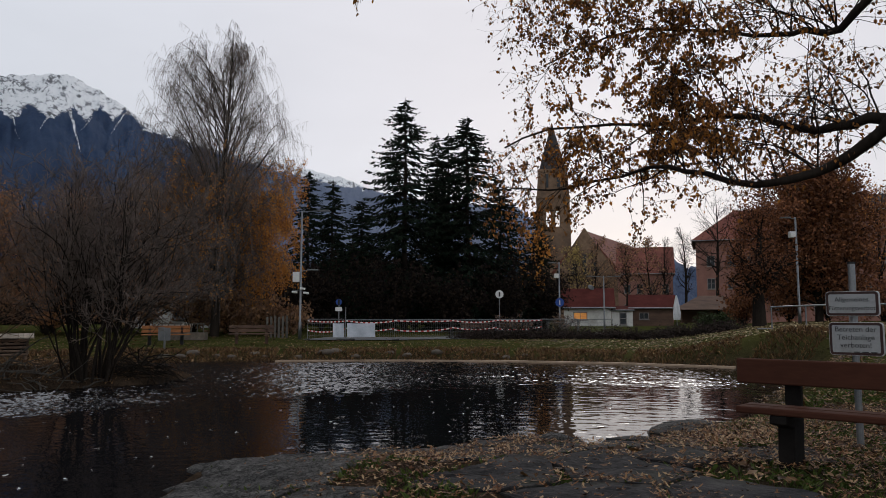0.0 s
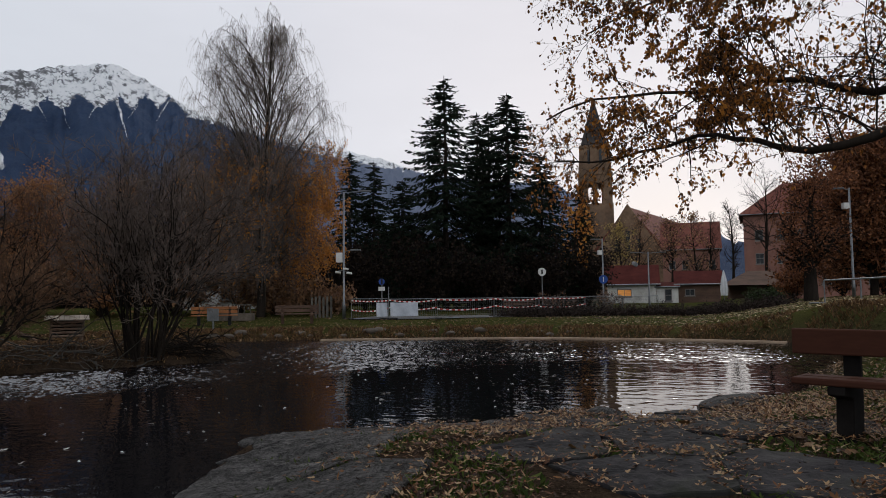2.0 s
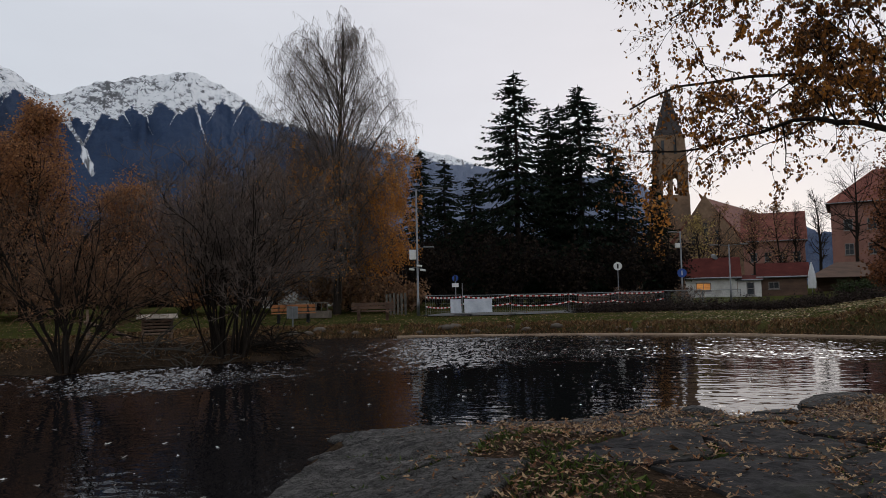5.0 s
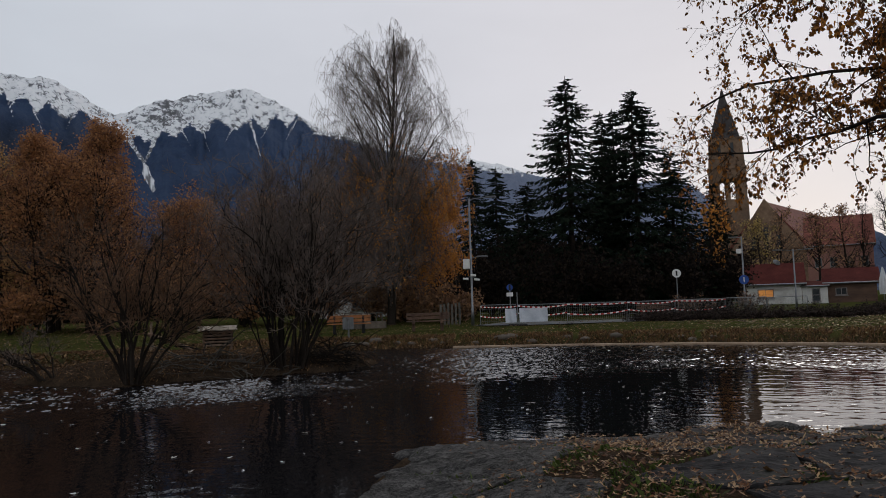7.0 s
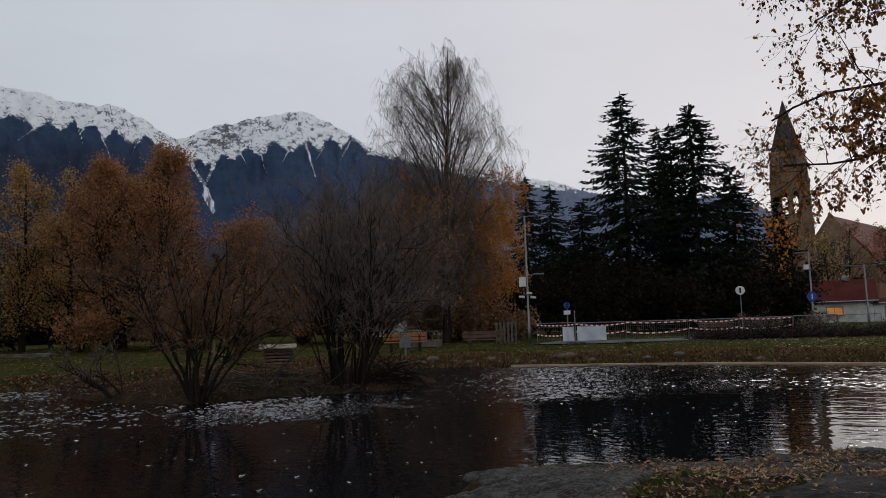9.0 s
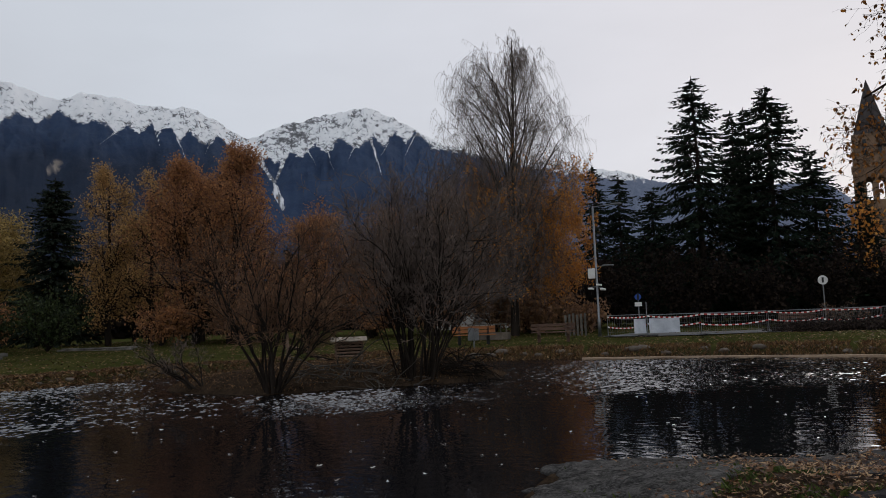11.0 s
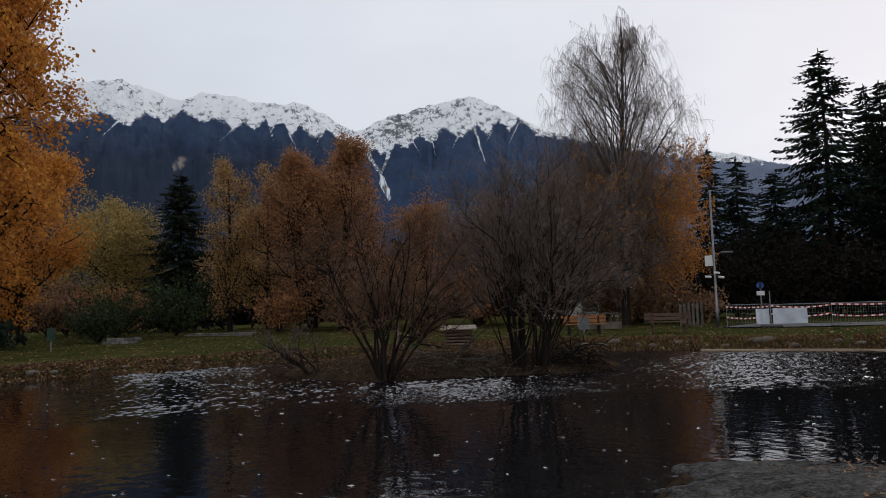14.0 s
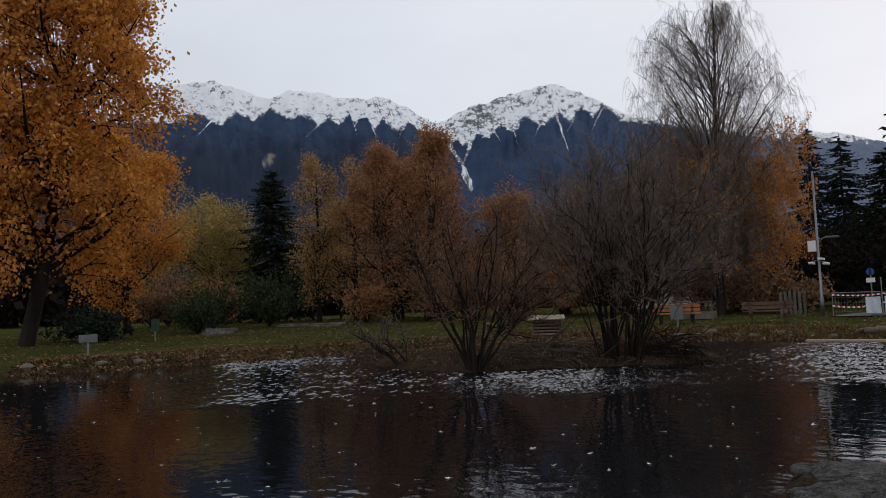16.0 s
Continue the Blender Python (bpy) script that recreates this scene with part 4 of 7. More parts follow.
for k, (bx, by, bh, leaf) in enumerate(((22, 105, 13, LEAF_DULL), (17.5, 92, 10, LEAF_YELLOW), (29, 98, 12, LEAF_DULL), (13.0, 88, 10, LEAF_DULL), (24.5, 95, 11, LEAF_DULL))):
    broad(bx, by, bh, 6, "thin autumn tree in front of the church", leaf, 90 + k, 1500, 0.20, limbs=12, lift=0.2)
broad(7.2, 57.0, 8.5, 3.2, "climber with sparse yellow leaves before a conifer", LEAF_GOLD, 98, 420, 0.26, limbs=9, fork=0.4)

# woods far behind the park, added to close gaps, in the darkened leaf
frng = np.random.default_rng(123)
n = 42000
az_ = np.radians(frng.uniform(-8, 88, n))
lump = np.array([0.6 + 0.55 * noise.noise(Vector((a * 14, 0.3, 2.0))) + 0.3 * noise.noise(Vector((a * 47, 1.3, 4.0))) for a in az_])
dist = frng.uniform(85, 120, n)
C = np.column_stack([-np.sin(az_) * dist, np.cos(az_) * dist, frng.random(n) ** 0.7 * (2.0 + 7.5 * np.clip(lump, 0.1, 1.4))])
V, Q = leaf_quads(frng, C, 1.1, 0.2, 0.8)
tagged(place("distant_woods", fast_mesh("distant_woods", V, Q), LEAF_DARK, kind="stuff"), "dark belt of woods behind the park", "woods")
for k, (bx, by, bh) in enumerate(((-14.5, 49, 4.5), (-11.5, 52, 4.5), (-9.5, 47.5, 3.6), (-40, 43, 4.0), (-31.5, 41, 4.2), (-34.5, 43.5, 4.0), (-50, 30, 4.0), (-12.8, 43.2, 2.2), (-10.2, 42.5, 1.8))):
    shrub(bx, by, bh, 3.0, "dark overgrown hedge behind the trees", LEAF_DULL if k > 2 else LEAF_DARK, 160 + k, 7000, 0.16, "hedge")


# ---- built things beyond the pond ----
PLASTER = surface("white_plaster", (0.48, 0.47, 0.45), (0.62, 0.61, 0.58), 0.8, 12, 0.9, 0.2, 0.01, stain=(0.36, 0.34, 0.31))
SALMON = surface("salmon_render", (0.20, 0.098, 0.078), (0.28, 0.14, 0.11), 0.5, 8, 0.9, 0.2, 0.01, stain=(0.16, 0.09, 0.07))
TUFF = surface("tower_stone", (0.105, 0.066, 0.042), (0.235, 0.152, 0.098), 0.25, 1.6, 0.9, 0.6, 0.15, stain=(0.12, 0.09, 0.07))
SLATE = surface("dark_slate", (0.04, 0.036, 0.036), (0.08, 0.07, 0.068), 0.6, 6, 0.95, 0.4, 0.05, gloss=0.04)
TILE_RED = surface("red_roof_tile", (0.115, 0.036, 0.026), (0.20, 0.068, 0.047), 0.5, 7, 0.8, 0.5, 0.05, stretch=(1, 1, 3))
TILE_DARK = surface("dark_red_roof", (0.055, 0.016, 0.014), (0.10, 0.029, 0.024), 0.6, 7, 0.95, 0.5, 0.04, gloss=0.04)
GLASS_DARK = surface("dark_window", (0.02, 0.022, 0.026), (0.045, 0.05, 0.055), 1, 8, 0.15, 0.05, 0.002)
FRAME_HOUSE = surface("grey_window_frame", (0.13, 0.12, 0.11), (0.22, 0.20, 0.19), 4, 40, 0.7, 0.1, 0.002)
FRAME_WHITE = surface("white_frame_paint", (0.55, 0.54, 0.52), (0.68, 0.67, 0.65), 4, 40, 0.6, 0.1, 0.002)
GALV = surface("galvanised_steel", (0.14, 0.147, 0.154), (0.25, 0.257, 0.264), 3, 50, 0.45, 0.1, 0.002, 0.8)
PLASTIC_BLACK = surface("black_rubber_foot", (0.015, 0.015, 0.015), (0.03, 0.03, 0.03), 5, 50, 0.8, 0.2, 0.004)
TAPE_RED = surface("red_tape", (0.34, 0.03, 0.025), (0.46, 0.05, 0.04), 4, 30, 0.5, 0.1, 0.002)
TAPE_WHITE = surface("white_tape", (0.62, 0.6, 0.58), (0.75, 0.73, 0.71), 4, 30, 0.5, 0.1, 0.002)
SHEET = surface("white_banner_sheet", (0.40, 0.43, 0.49), (0.56, 0.58, 0.63), 2.5, 14, 0.7, 0.4, 0.02)
BLUE_SIGN = surface("blue_sign_face", (0.015, 0.05, 0.22), (0.025, 0.075, 0.30), 4, 30, 0.4, 0.05, 0.001)
SIGN_GREY = surface("grey_sheet_metal", (0.10, 0.104, 0.108), (0.17, 0.174, 0.178), 3, 40, 0.5, 0.1, 0.002, 0.3)
WOOD_ORANGE = surface("orange_varnished_wood", (0.21, 0.080, 0.028), (0.33, 0.135, 0.048), 2, 30, 0.6, 0.3, 0.003, stretch=(1, 1, 1))
WOOD_DARK = surface("weathered_brown_wood", (0.06, 0.035, 0.025), (0.13, 0.075, 0.05), 2, 35, 0.7, 0.4, 0.004, stretch=(0.3, 1, 1))
WOOD_GREY = surface("weathered_grey_wood", (0.055, 0.049, 0.042), (0.125, 0.112, 0.096), 2, 35, 0.85, 0.5, 0.005, stretch=(0.3, 1, 1), vary=0.25)
LOG = surface("brown_log", (0.085, 0.056, 0.040), (0.25, 0.172, 0.122), 3, 35, 0.9, 0.6, 0.008, vary=0.3)
STONE = surface("shore_stone", (0.060, 0.048, 0.038), (0.15, 0.122, 0.098), 2.2, 22, 0.9, 0.6, 0.02, stain=(0.05, 0.05, 0.035), vary=0.3)
WALL_STONE = surface("pale_wall_stone", (0.09, 0.084, 0.078), (0.21, 0.197, 0.18), 3, 20, 0.9, 0.5, 0.02, vary=0.3)
CONCRETE = surface("pale_edging", (0.26, 0.18, 0.12), (0.42, 0.31, 0.22), 1.2, 20, 0.9, 0.5, 0.02, stain=(0.13, 0.10, 0.07))
ROOF_PLANK = surface("weathered_roof_plank", (0.15, 0.125, 0.098), (0.36, 0.31, 0.25), 3, 35, 0.95, 0.5, 0.006, vary=0.3, gloss=0.05)
PATHSTONE = surface("grey_asphalt_path", (0.09, 0.088, 0.085), (0.16, 0.156, 0.15), 0.8, 25, 0.9, 0.4, 0.01)
PARASOL = surface("white_parasol_cloth", (0.55, 0.56, 0.58), (0.68, 0.69, 0.71), 3, 30, 0.8, 0.3, 0.01)
BIN_GREEN = surface("dark_green_paint", (0.012, 0.03, 0.02), (0.025, 0.05, 0.035), 4, 30, 0.5, 0.1, 0.002)

warm, warm_nt, warm_b = node_mat("lit_kiosk_window")
warm_b.inputs["Base Color"].default_value = (0.4, 0.2, 0.06, 1)
warm_r = ramp_node(warm_nt, [(0.35, (0.40, 0.10, 0.02)), (0.6, (0.85, 0.36, 0.08))])
warm_nt.links.new(noise_node(warm_nt, 1.4, 3, 0.6, "Object", (1, 1, 3)), warm_r.inputs[0])
warm_nt.links.new(warm_r.outputs[0], warm_b.inputs["Emission Color"])
warm_b.inputs["Emission Strength"].default_value = 0.38


def window(parent, m, w, h, bars=(2, 2), lit=None):
    """A recessed window: frame, sill, panes; m puts its lower left corner, x along the wall, -y outwards."""
    f = Solid()
    for lo, hi in (((0, -0.03, 0), (w, 0.06, 0.09)), ((0, -0.03, h - 0.09), (w, 0.06, h)), ((0, -0.03, 0.09), (0.09, 0.06, h - 0.09)), ((w - 0.09, -0.03, 0.09), (w, 0.06, h - 0.09))):
        f.box(lo, hi, m)
    for i in range(1, bars[0]):
        f.box((w * i / bars[0] - 0.03, -0.02, 0.09), (w * i / bars[0] + 0.03, 0.05, h - 0.09), m)
    for j in range(1, bars[1]):
        f.box((0.09, -0.015, h * j / bars[1] - 0.03), (w - 0.09, 0.045, h * j / bars[1] + 0.03), m)
    frame_ob = f.part("window", FRAME_HOUSE, parent)
    Solid().box((0.05, 0.01, 0.05), (w - 0.05, 0.03, h - 0.05), m).part("pane", lit or GLASS_DARK, frame_ob)
    Solid().box((-0.08, -0.14, -0.08), (w + 0.08, 0.0, -0.005), m).part("sill", FRAME_HOUSE, frame_ob)


def gabled_house(name, label, at, turn, lx, ly, eave, top, wall, roof, windows=(), over=0.4, hip=0.0, category="house"):
    """A house on its own axes: x along the front, y to the back; windows as (x, z, w, h, bars, lit) on the front and 's' on its right side."""
    root = thing(name, at, label, category, "", turn)
    Solid().box((0, 0, -0.5), (lx, ly, eave)).part("wall", wall, root, bevel=0.02)
    o, m = over, ly / 2
    r = Solid()
    th = 0.22
    A = [(-o, -o, eave), (lx + o, -o, eave), (lx + o, ly + o, eave), (-o, ly + o, eave), (hip - (o if not hip else 0), m, top), (lx - hip + (o if not hip else 0), m, top)]
    B = [(x, y, z + th) for x, y, z in A]
    r.add(A + B, [(6, 7, 11, 10), (8, 9, 10, 11), (7, 8, 11), (9, 6, 10), (1, 0, 4, 5), (3, 2, 5, 4), (2, 1, 5), (0, 3, 4), (0, 1, 7, 6), (1, 2, 8, 7), (2, 3, 9, 8), (3, 0, 6, 9)])
    roof_ob = r.part("roof", roof, root)
    g = Solid()
    g.tube([(-o, -o - 0.06, eave + 0.1), (lx + o, -o - 0.06, eave + 0.1)], 0.09)
    g.part("gutter", GALV, roof_ob)
    for side, x, z, w, h, bars, lit in windows:
        mm_ = pose(x, -0.03, z) if side == "f" else pose(lx + 0.03, x, z, 0, 0, 90)
        window(root, mm_, w, h, bars, lit)
    return root


def ang(a, b):
    return math.degrees(math.atan2(b[1] - a[1], b[0] - a[0]))


# church: tower with stone belfry and steep spire, long nave
church = thing("church", (21.7, 163.2, 0.2), "stone church tower with a steep slate spire", "church", "", -8)
tw, c0 = 7.6, 3.8


def frustum(z0, h0, z1, h1, n=4, turn=math.pi / 4):
    k = math.sqrt(2) if n == 4 else 1.0
    lo = [(c0 + h0 * k * math.cos(turn + i * math.tau / n), c0 + h0 * k * math.sin(turn + i * math.tau / n), z0) for i in range(n)]
    hi = [(c0 + h1 * k * math.cos(turn + i * math.tau / n), c0 + h1 * k * math.sin(turn + i * math.tau / n), z1) for i in range(n)]
    return Solid().add(lo + hi, [tuple(range(n - 1, -1, -1)), tuple(range(n, 2 * n))] + [(i, (i + 1) % n, n + (i + 1) % n, n + i) for i in range(n)])


frustum(-0.5, 4.15, 21.4, 3.95).part("tower_base", TUFF, church)
for a0, a1 in ((0.0, 2.2), (3.3, 4.3), (5.4, tw)):
    for y0, y1 in ((0.0, 1.0), (tw - 1, tw)):
        Solid().box((a0, y0, 21.4), (a1, y1, 26.4)).part("belfry_pier", TUFF, church, bevel=0.05)
for a0, a1 in ((1.0, 2.2), (3.3, 4.3), (5.4, tw - 1)):
    for x0, x1 in ((0.0, 1.0), (tw - 1, tw)):
        Solid().box((x0, a0, 21.4), (x1, a1, 26.4)).part("belfry_pier", TUFF, church, bevel=0.05)
for cx in (2.75, 4.85):
    for y0, y1 in ((-0.02, 0.98), (tw - 0.98, tw + 0.02)):
        arch = Solid()
        for k in range(6):
            b0, b1 = math.pi * k / 6, math.pi * (k + 1) / 6
            f0, f1 = (cx + 0.55 * math.cos(b0), 25.4 + 0.8 * math.sin(b0)), (cx + 0.55 * math.cos(b1), 25.4 + 0.8 * math.sin(b1))
            arch.add([(f0[0], y0, f0[1]), (f1[0], y0, f1[1]), (f1[0], y0, 26.4), (f0[0], y0, 26.4), (f0[0], y1, f0[1]), (f1[0], y1, f1[1]), (f1[0], y1, 26.4), (f0[0], y1, 26.4)],
                     [(0, 1, 2, 3), (7, 6, 5, 4), (0, 4, 5, 1), (3, 2, 6, 7)])
        arch.part("arch", TUFF, church)
frustum(26.4, 3.8, 28.1, 3.8).part("belfry_top", TUFF, church)
frustum(28.1, 4.0, 28.6, 3.9).part("cornice", TUFF, church)
frustum(28.6, 3.72, 34.6, 3.35).part("upper_tower", TUFF, church)
for cx in (2.5, 5.1):
    Solid().box((cx - 0.3, 0.05, 30.6), (cx + 0.3, 0.42, 33.8)).part("blind_window", GLASS_DARK, church)
frustum(34.6, 3.5, 35.0, 3.5).part("upper_cornice", TUFF, church)
frustum(35.0, 3.45, 46.8, 0.08, 8, math.pi / 8).part("spire", SLATE, church)
nave = gabled_house("church_nave", "long stone church nave with a faded red roof", (38.4, 154.9, 0.2), 61.3, 54, 15, 10.5, 19.8, TUFF, TILE_RED, [("f", 5 + 6 * k, 3.5, 1.6, 5.5, (2, 3), None) for k in range(7)], category="church")
Solid().add([(-0.5, 0, 9.9), (-0.5, 15, 9.9), (-0.5, 7.5, 20.6), (0.02, 0, 9.9), (0.02, 15, 9.9), (0.02, 7.5, 20.6)], [(2, 1, 0), (3, 4, 5), (0, 1, 4, 3), (1, 2, 5, 4), (2, 0, 3, 5)]).part("gable", TUFF, nave)
for gx_ in (4.6, 7.1, 9.6):
    Solid().box((-0.62, gx_, 10.2), (-0.5, gx_ + 0.8, 13.0 + (1.6 if gx_ == 7.1 else 0))).part("gable_window", GLASS_DARK, nave)

# red-roofed house with a timbered gable
rh = gabled_house("red_roofed_house", "red-tiled house with a pale timbered gable", (30.2, 122.5, 0.2), ang((30.2, 126), (38.6, 123.6)), 9.0, 9.5, 8.0, 12.9, SALMON, TILE_RED,
                  [("f", 1 + 2.1 * k, z, 1.0, 1.5, (2, 2), None) for k in range(4) for z in (1.4, 4.8)] + [("s", 1.5 + 2.6 * k, z, 1.0, 1.6, (2, 2), None) for k in range(3) for z in (1.4, 4.8)])
for k in range(5):
    yk = 1.2 + k * 1.75
    Solid().box((9.02, yk, 7.9), (9.14, yk + 0.28, 8.2 + 4.4 * (1 - abs(yk - 4.6) / 4.8))).part("gable_post", FRAME_WHITE, rh)
tri = Solid().add([(9.0, 0, 8.0), (9.0, 9.5, 8.0), (9.0, 4.75, 12.7), (8.8, 0, 8.0), (8.8, 9.5, 8.0), (8.8, 4.75, 12.7)], [(0, 1, 2), (5, 4, 3), (0, 3, 4, 1), (1, 4, 5, 2), (2, 5, 3, 0)])
tri.part("gable", SALMON, rh)

# large salmon apartment house and its grey-roofed wing
gabled_house("apartment_house", "salmon-coloured apartment house with a dark red hipped roof", (40.5, 113.4, 0.4), ang((39.2, 113.4), (58, 106.5)), 20, 13, 12.6, 18.0, SALMON, TILE_RED,
             [("f", 1.6 + 3.0 * k, z, 1.2, 1.7, (2, 2), None) for k in range(6) for z in (1.6, 5.0, 8.6)], 0.6, 6.0)
gabled_house("apartment_wing", "tall salmon house wing with a grey roof", (58.5, 108.0, 0.4), ang((58.5, 108.5), (74, 101)), 22, 12, 16.5, 19.6, SALMON, SLATE,
             [("f", 1.4 + 3.1 * k, z, 1.2, 1.7, (2, 2), None) for k in range(6) for z in (1.6, 5.0, 8.6, 12.2)], 0.5, 4.0)

# low kiosk with a lit window and its white annexe
kiosk = gabled_house("kiosk", "low white kiosk with a red roof and lit window", (14.2, 83.8, 0.0), ang((14.2, 83.8), (18.8, 82.9)), 5.4, 6.0, 2.05, 4.3, PLASTER, TILE_DARK,
                     [("f", 1.1, 0.75, 1.6, 0.9, (2, 1), warm)], 0.5)
Solid().tube([(3.2, 2.8, 3.9), (3.2, 2.8, 4.7)], 0.05).tube([(3.2, 2.8, 4.65), (3.35, 2.6, 4.85)], [0.42, 0.05], 14).part("satellite_dish", SIGN_GREY, kiosk)
gabled_house("kiosk_annexe", "low white annexe with a flat dark roof", (19.6, 83.0, 0.0), ang((19.6, 83.0), (26.5, 81.2)), 2.4, 5.0, 1.75, 2.2, PLASTER, TILE_DARK,
             [("f", 0.9, 0.2, 0.8, 1.4, (1, 2), None)], 0.2)
gabled_house("snack_shed", "low brown shed with a dark red roof", (22.1, 83.4, 0.0), ang((19.6, 83.0), (26.5, 81.2)), 4.6, 5.0, 2.0, 3.5, WOOD_DARK, TILE_DARK,
             [("f", 0.8, 0.8, 1.1, 0.8, (2, 1), None)], 0.4)

pav = thing("pavilion", (29.8, 90.2, 0.3), "open dark-roofed park pavilion on posts", "pavilion", "", ang((29.8, 90.2), (37, 87.6)))
for px, py in ((0.3, 0.3), (3.9, 0.3), (7.5, 0.3), (0.3, 5.7), (3.9, 5.7), (7.5, 5.7)):
    Solid().box((px - 0.12, py - 0.12, 0), (px + 0.12, py + 0.12, 1.7)).part("post", WOOD_DARK, pav)
Solid().add([(-0.6, -0.6, 1.7), (8.4, -0.6, 1.7), (8.4, 6.6, 1.7), (-0.6, 6.6, 1.7), (2.5, 3, 3.5), (5.3, 3, 3.5)], [(0, 1, 5, 4), (1, 2, 5), (2, 3, 4, 5), (3, 0, 4), (3, 2, 1, 0)]).part("roof", WOOD_DARK, pav)
Solid().box((0.3, 5.6, 0), (7.5, 5.75, 1.7)).part("back_wall", WOOD_DARK, pav)

gabled_house("pale_house", "pale house half hidden behind bare trees", (-24.6, 56.0, 0.2), ang((-24.6, 56), (-17, 58.2)), 7.6, 7.0, 4.6, 7.0, PLASTER, TILE_DARK,
             [("f", 1.0 + 2.2 * k, z, 1.0, 1.1, (2, 2), None) for k in range(3) for z in (0.8, 2.9)])


# barrier panels with tape and a banner
def barrier(a, b, ga, gb):
    L = math.hypot(b[0] - a[0], b[1] - a[1]) - 0.08
    root = thing("barrier", (a[0], a[1], ga), "grey steel barrier panel standing on the path", "barrier", "barrier panels along the path", ang(a, b))
    Solid().tube([(0, 0, 0.06), (0, 0, 1.05), (L, 0, 1.05), (L, 0, 0.06), (0, 0, 0.06)], 0.024, 6).part("frame", GALV, root)
    bars = Solid()
    n = int(L / 0.11)
    for k in range(1, n):
        bars.tube([(L * k / n, 0, 0.08), (L * k / n, 0, 1.03)], 0.0045, 4)
    for k in range(1, 5):
        bars.tube([(0, 0, 0.2 * k + 0.04), (L, 0, 0.2 * k + 0.04)], 0.005, 4)
    bars.part("wire_grid", GALV, root, kind="stuff")
    Solid().box((-0.12, -0.35, 0.0), (0.12, 0.35, 0.09)).part("foot", PLASTIC_BLACK, root, bevel=0.02)
    return root


def tape(a, b, za, zb, sag):
    root = thing("barrier_tape", (a[0], a[1], 0), "red and white striped barrier tape", "tape", "barrier tapes", 0)
    n = 20
    for k in range(n):
        p = []
        for s in (k / n, (k + 1) / n):
            p.append((s * (b[0] - a[0]), s * (b[1] - a[1]) - 0.035, za + (zb - za) * s - sag * 4 * s * (1 - s)))
        (x0, y0, z0), (x1, y1, z1) = p
        Solid().add([(x0, y0, z0 - 0.032), (x1, y1, z1 - 0.032), (x1, y1 - 0.004, z1 + 0.032), (x0, y0 - 0.004, z0 + 0.032), (x0, y0 + 0.01, z0 - 0.032), (x1, y1 + 0.01, z1 - 0.032), (x1, y1 + 0.006, z1 + 0.032), (x0, y0 + 0.006, z0 + 0.032)],
                    [(0, 1, 2, 3), (7, 6, 5, 4), (3, 2, 6, 7), (4, 5, 1, 0), (0, 3, 7, 4), (1, 5, 6, 2)]).part("stripe", TAPE_RED if k % 2 else TAPE_WHITE, root)
    return root


FENCE = [(-6.7, 35.4), (-4.86, 35.67), (-2.48, 36.4), (0.48, 38.0), (3.0, 39.9), (5.9, 42.6), (8.6, 45.4), (11.6, 48.6)]
for k, (a, b) in enumerate(zip(FENCE, FENCE[1:])):
    barrier(a, b, float(ground_z(*a)) - 0.02, 0)
    if k < 5:
        tape(a, b, 1.02, 1.0, 0.05 + 0.05 * (k % 2))
        tape(a, b, 0.55 + 0.1 * (k % 2), 0.62, 0.12)
post = thing("steel_post", (-4.86, 35.6, 0.03), "thin steel post rising above the barrier", "post")
Solid().tube([(0, 0, 0), (0, 0, 1.66)], 0.025, 8).part("rod", GALV, post)
Solid().box((-0.45, -0.2, 0), (0.45, 0.2, 0.1)).part("foot", PLASTIC_BLACK, post, bevel=0.02)


def banner(a, b, z0, z1, label):
    n, m = 14, 5
    d = np.array([b[0] - a[0], b[1] - a[1]])
    V = []
    for side in (0.0, 0.008):
        for j in range(m):
            for i in range(n):
                s, u = i / (n - 1), j / (m - 1)
                V.append((a[0] + d[0] * s, a[1] - 0.06 - side + d[1] * s - 0.03 * math.sin(s * 11 + u * 3), z0 + (z1 - z0) * u - 0.02 * math.sin(s * math.pi) * u))
    F = []
    for s in range(2):
        for j in range(m - 1):
            for i in range(n - 1):
                q = (s * n * m + j * n + i, s * n * m + j * n + i + 1, s * n * m + (j + 1) * n + i + 1, s * n * m + (j + 1) * n + i)
                F.append(q if s else q[::-1])
    ob = place("banner", fast_mesh("banner", V, F, True), SHEET)
    return tagged(ob, label, "banner", "banners on the barrier")


banner((-5.46, 35.56), (-4.92, 35.64), 0.2, 0.9, "small white banner sheet tied to the barrier")
banner((-4.78, 35.7), (-3.42, 36.1), 0.2, 0.9, "wide white banner sheet tied to the barrier")

# paved strip behind the barrier
pave = Solid()
for (ax, ay), (bx, by) in zip(FENCE, FENCE[1:]):
    za, zb = float(ground_z(ax, ay)), float(ground_z(bx, by))
    pave.add([(ax - 0.2, ay - 0.5, za + 0.05), (bx + 0.2, by - 0.5, zb + 0.05), (bx + 1.0, by + 4.2, zb + 0.05), (ax + 0.6, ay + 4.2, za + 0.05)], [(0, 1, 2, 3)])
tagged(pave.part("path", PATHSTONE, kind="structure"), "pale grey paved park path behind the barrier", "path")


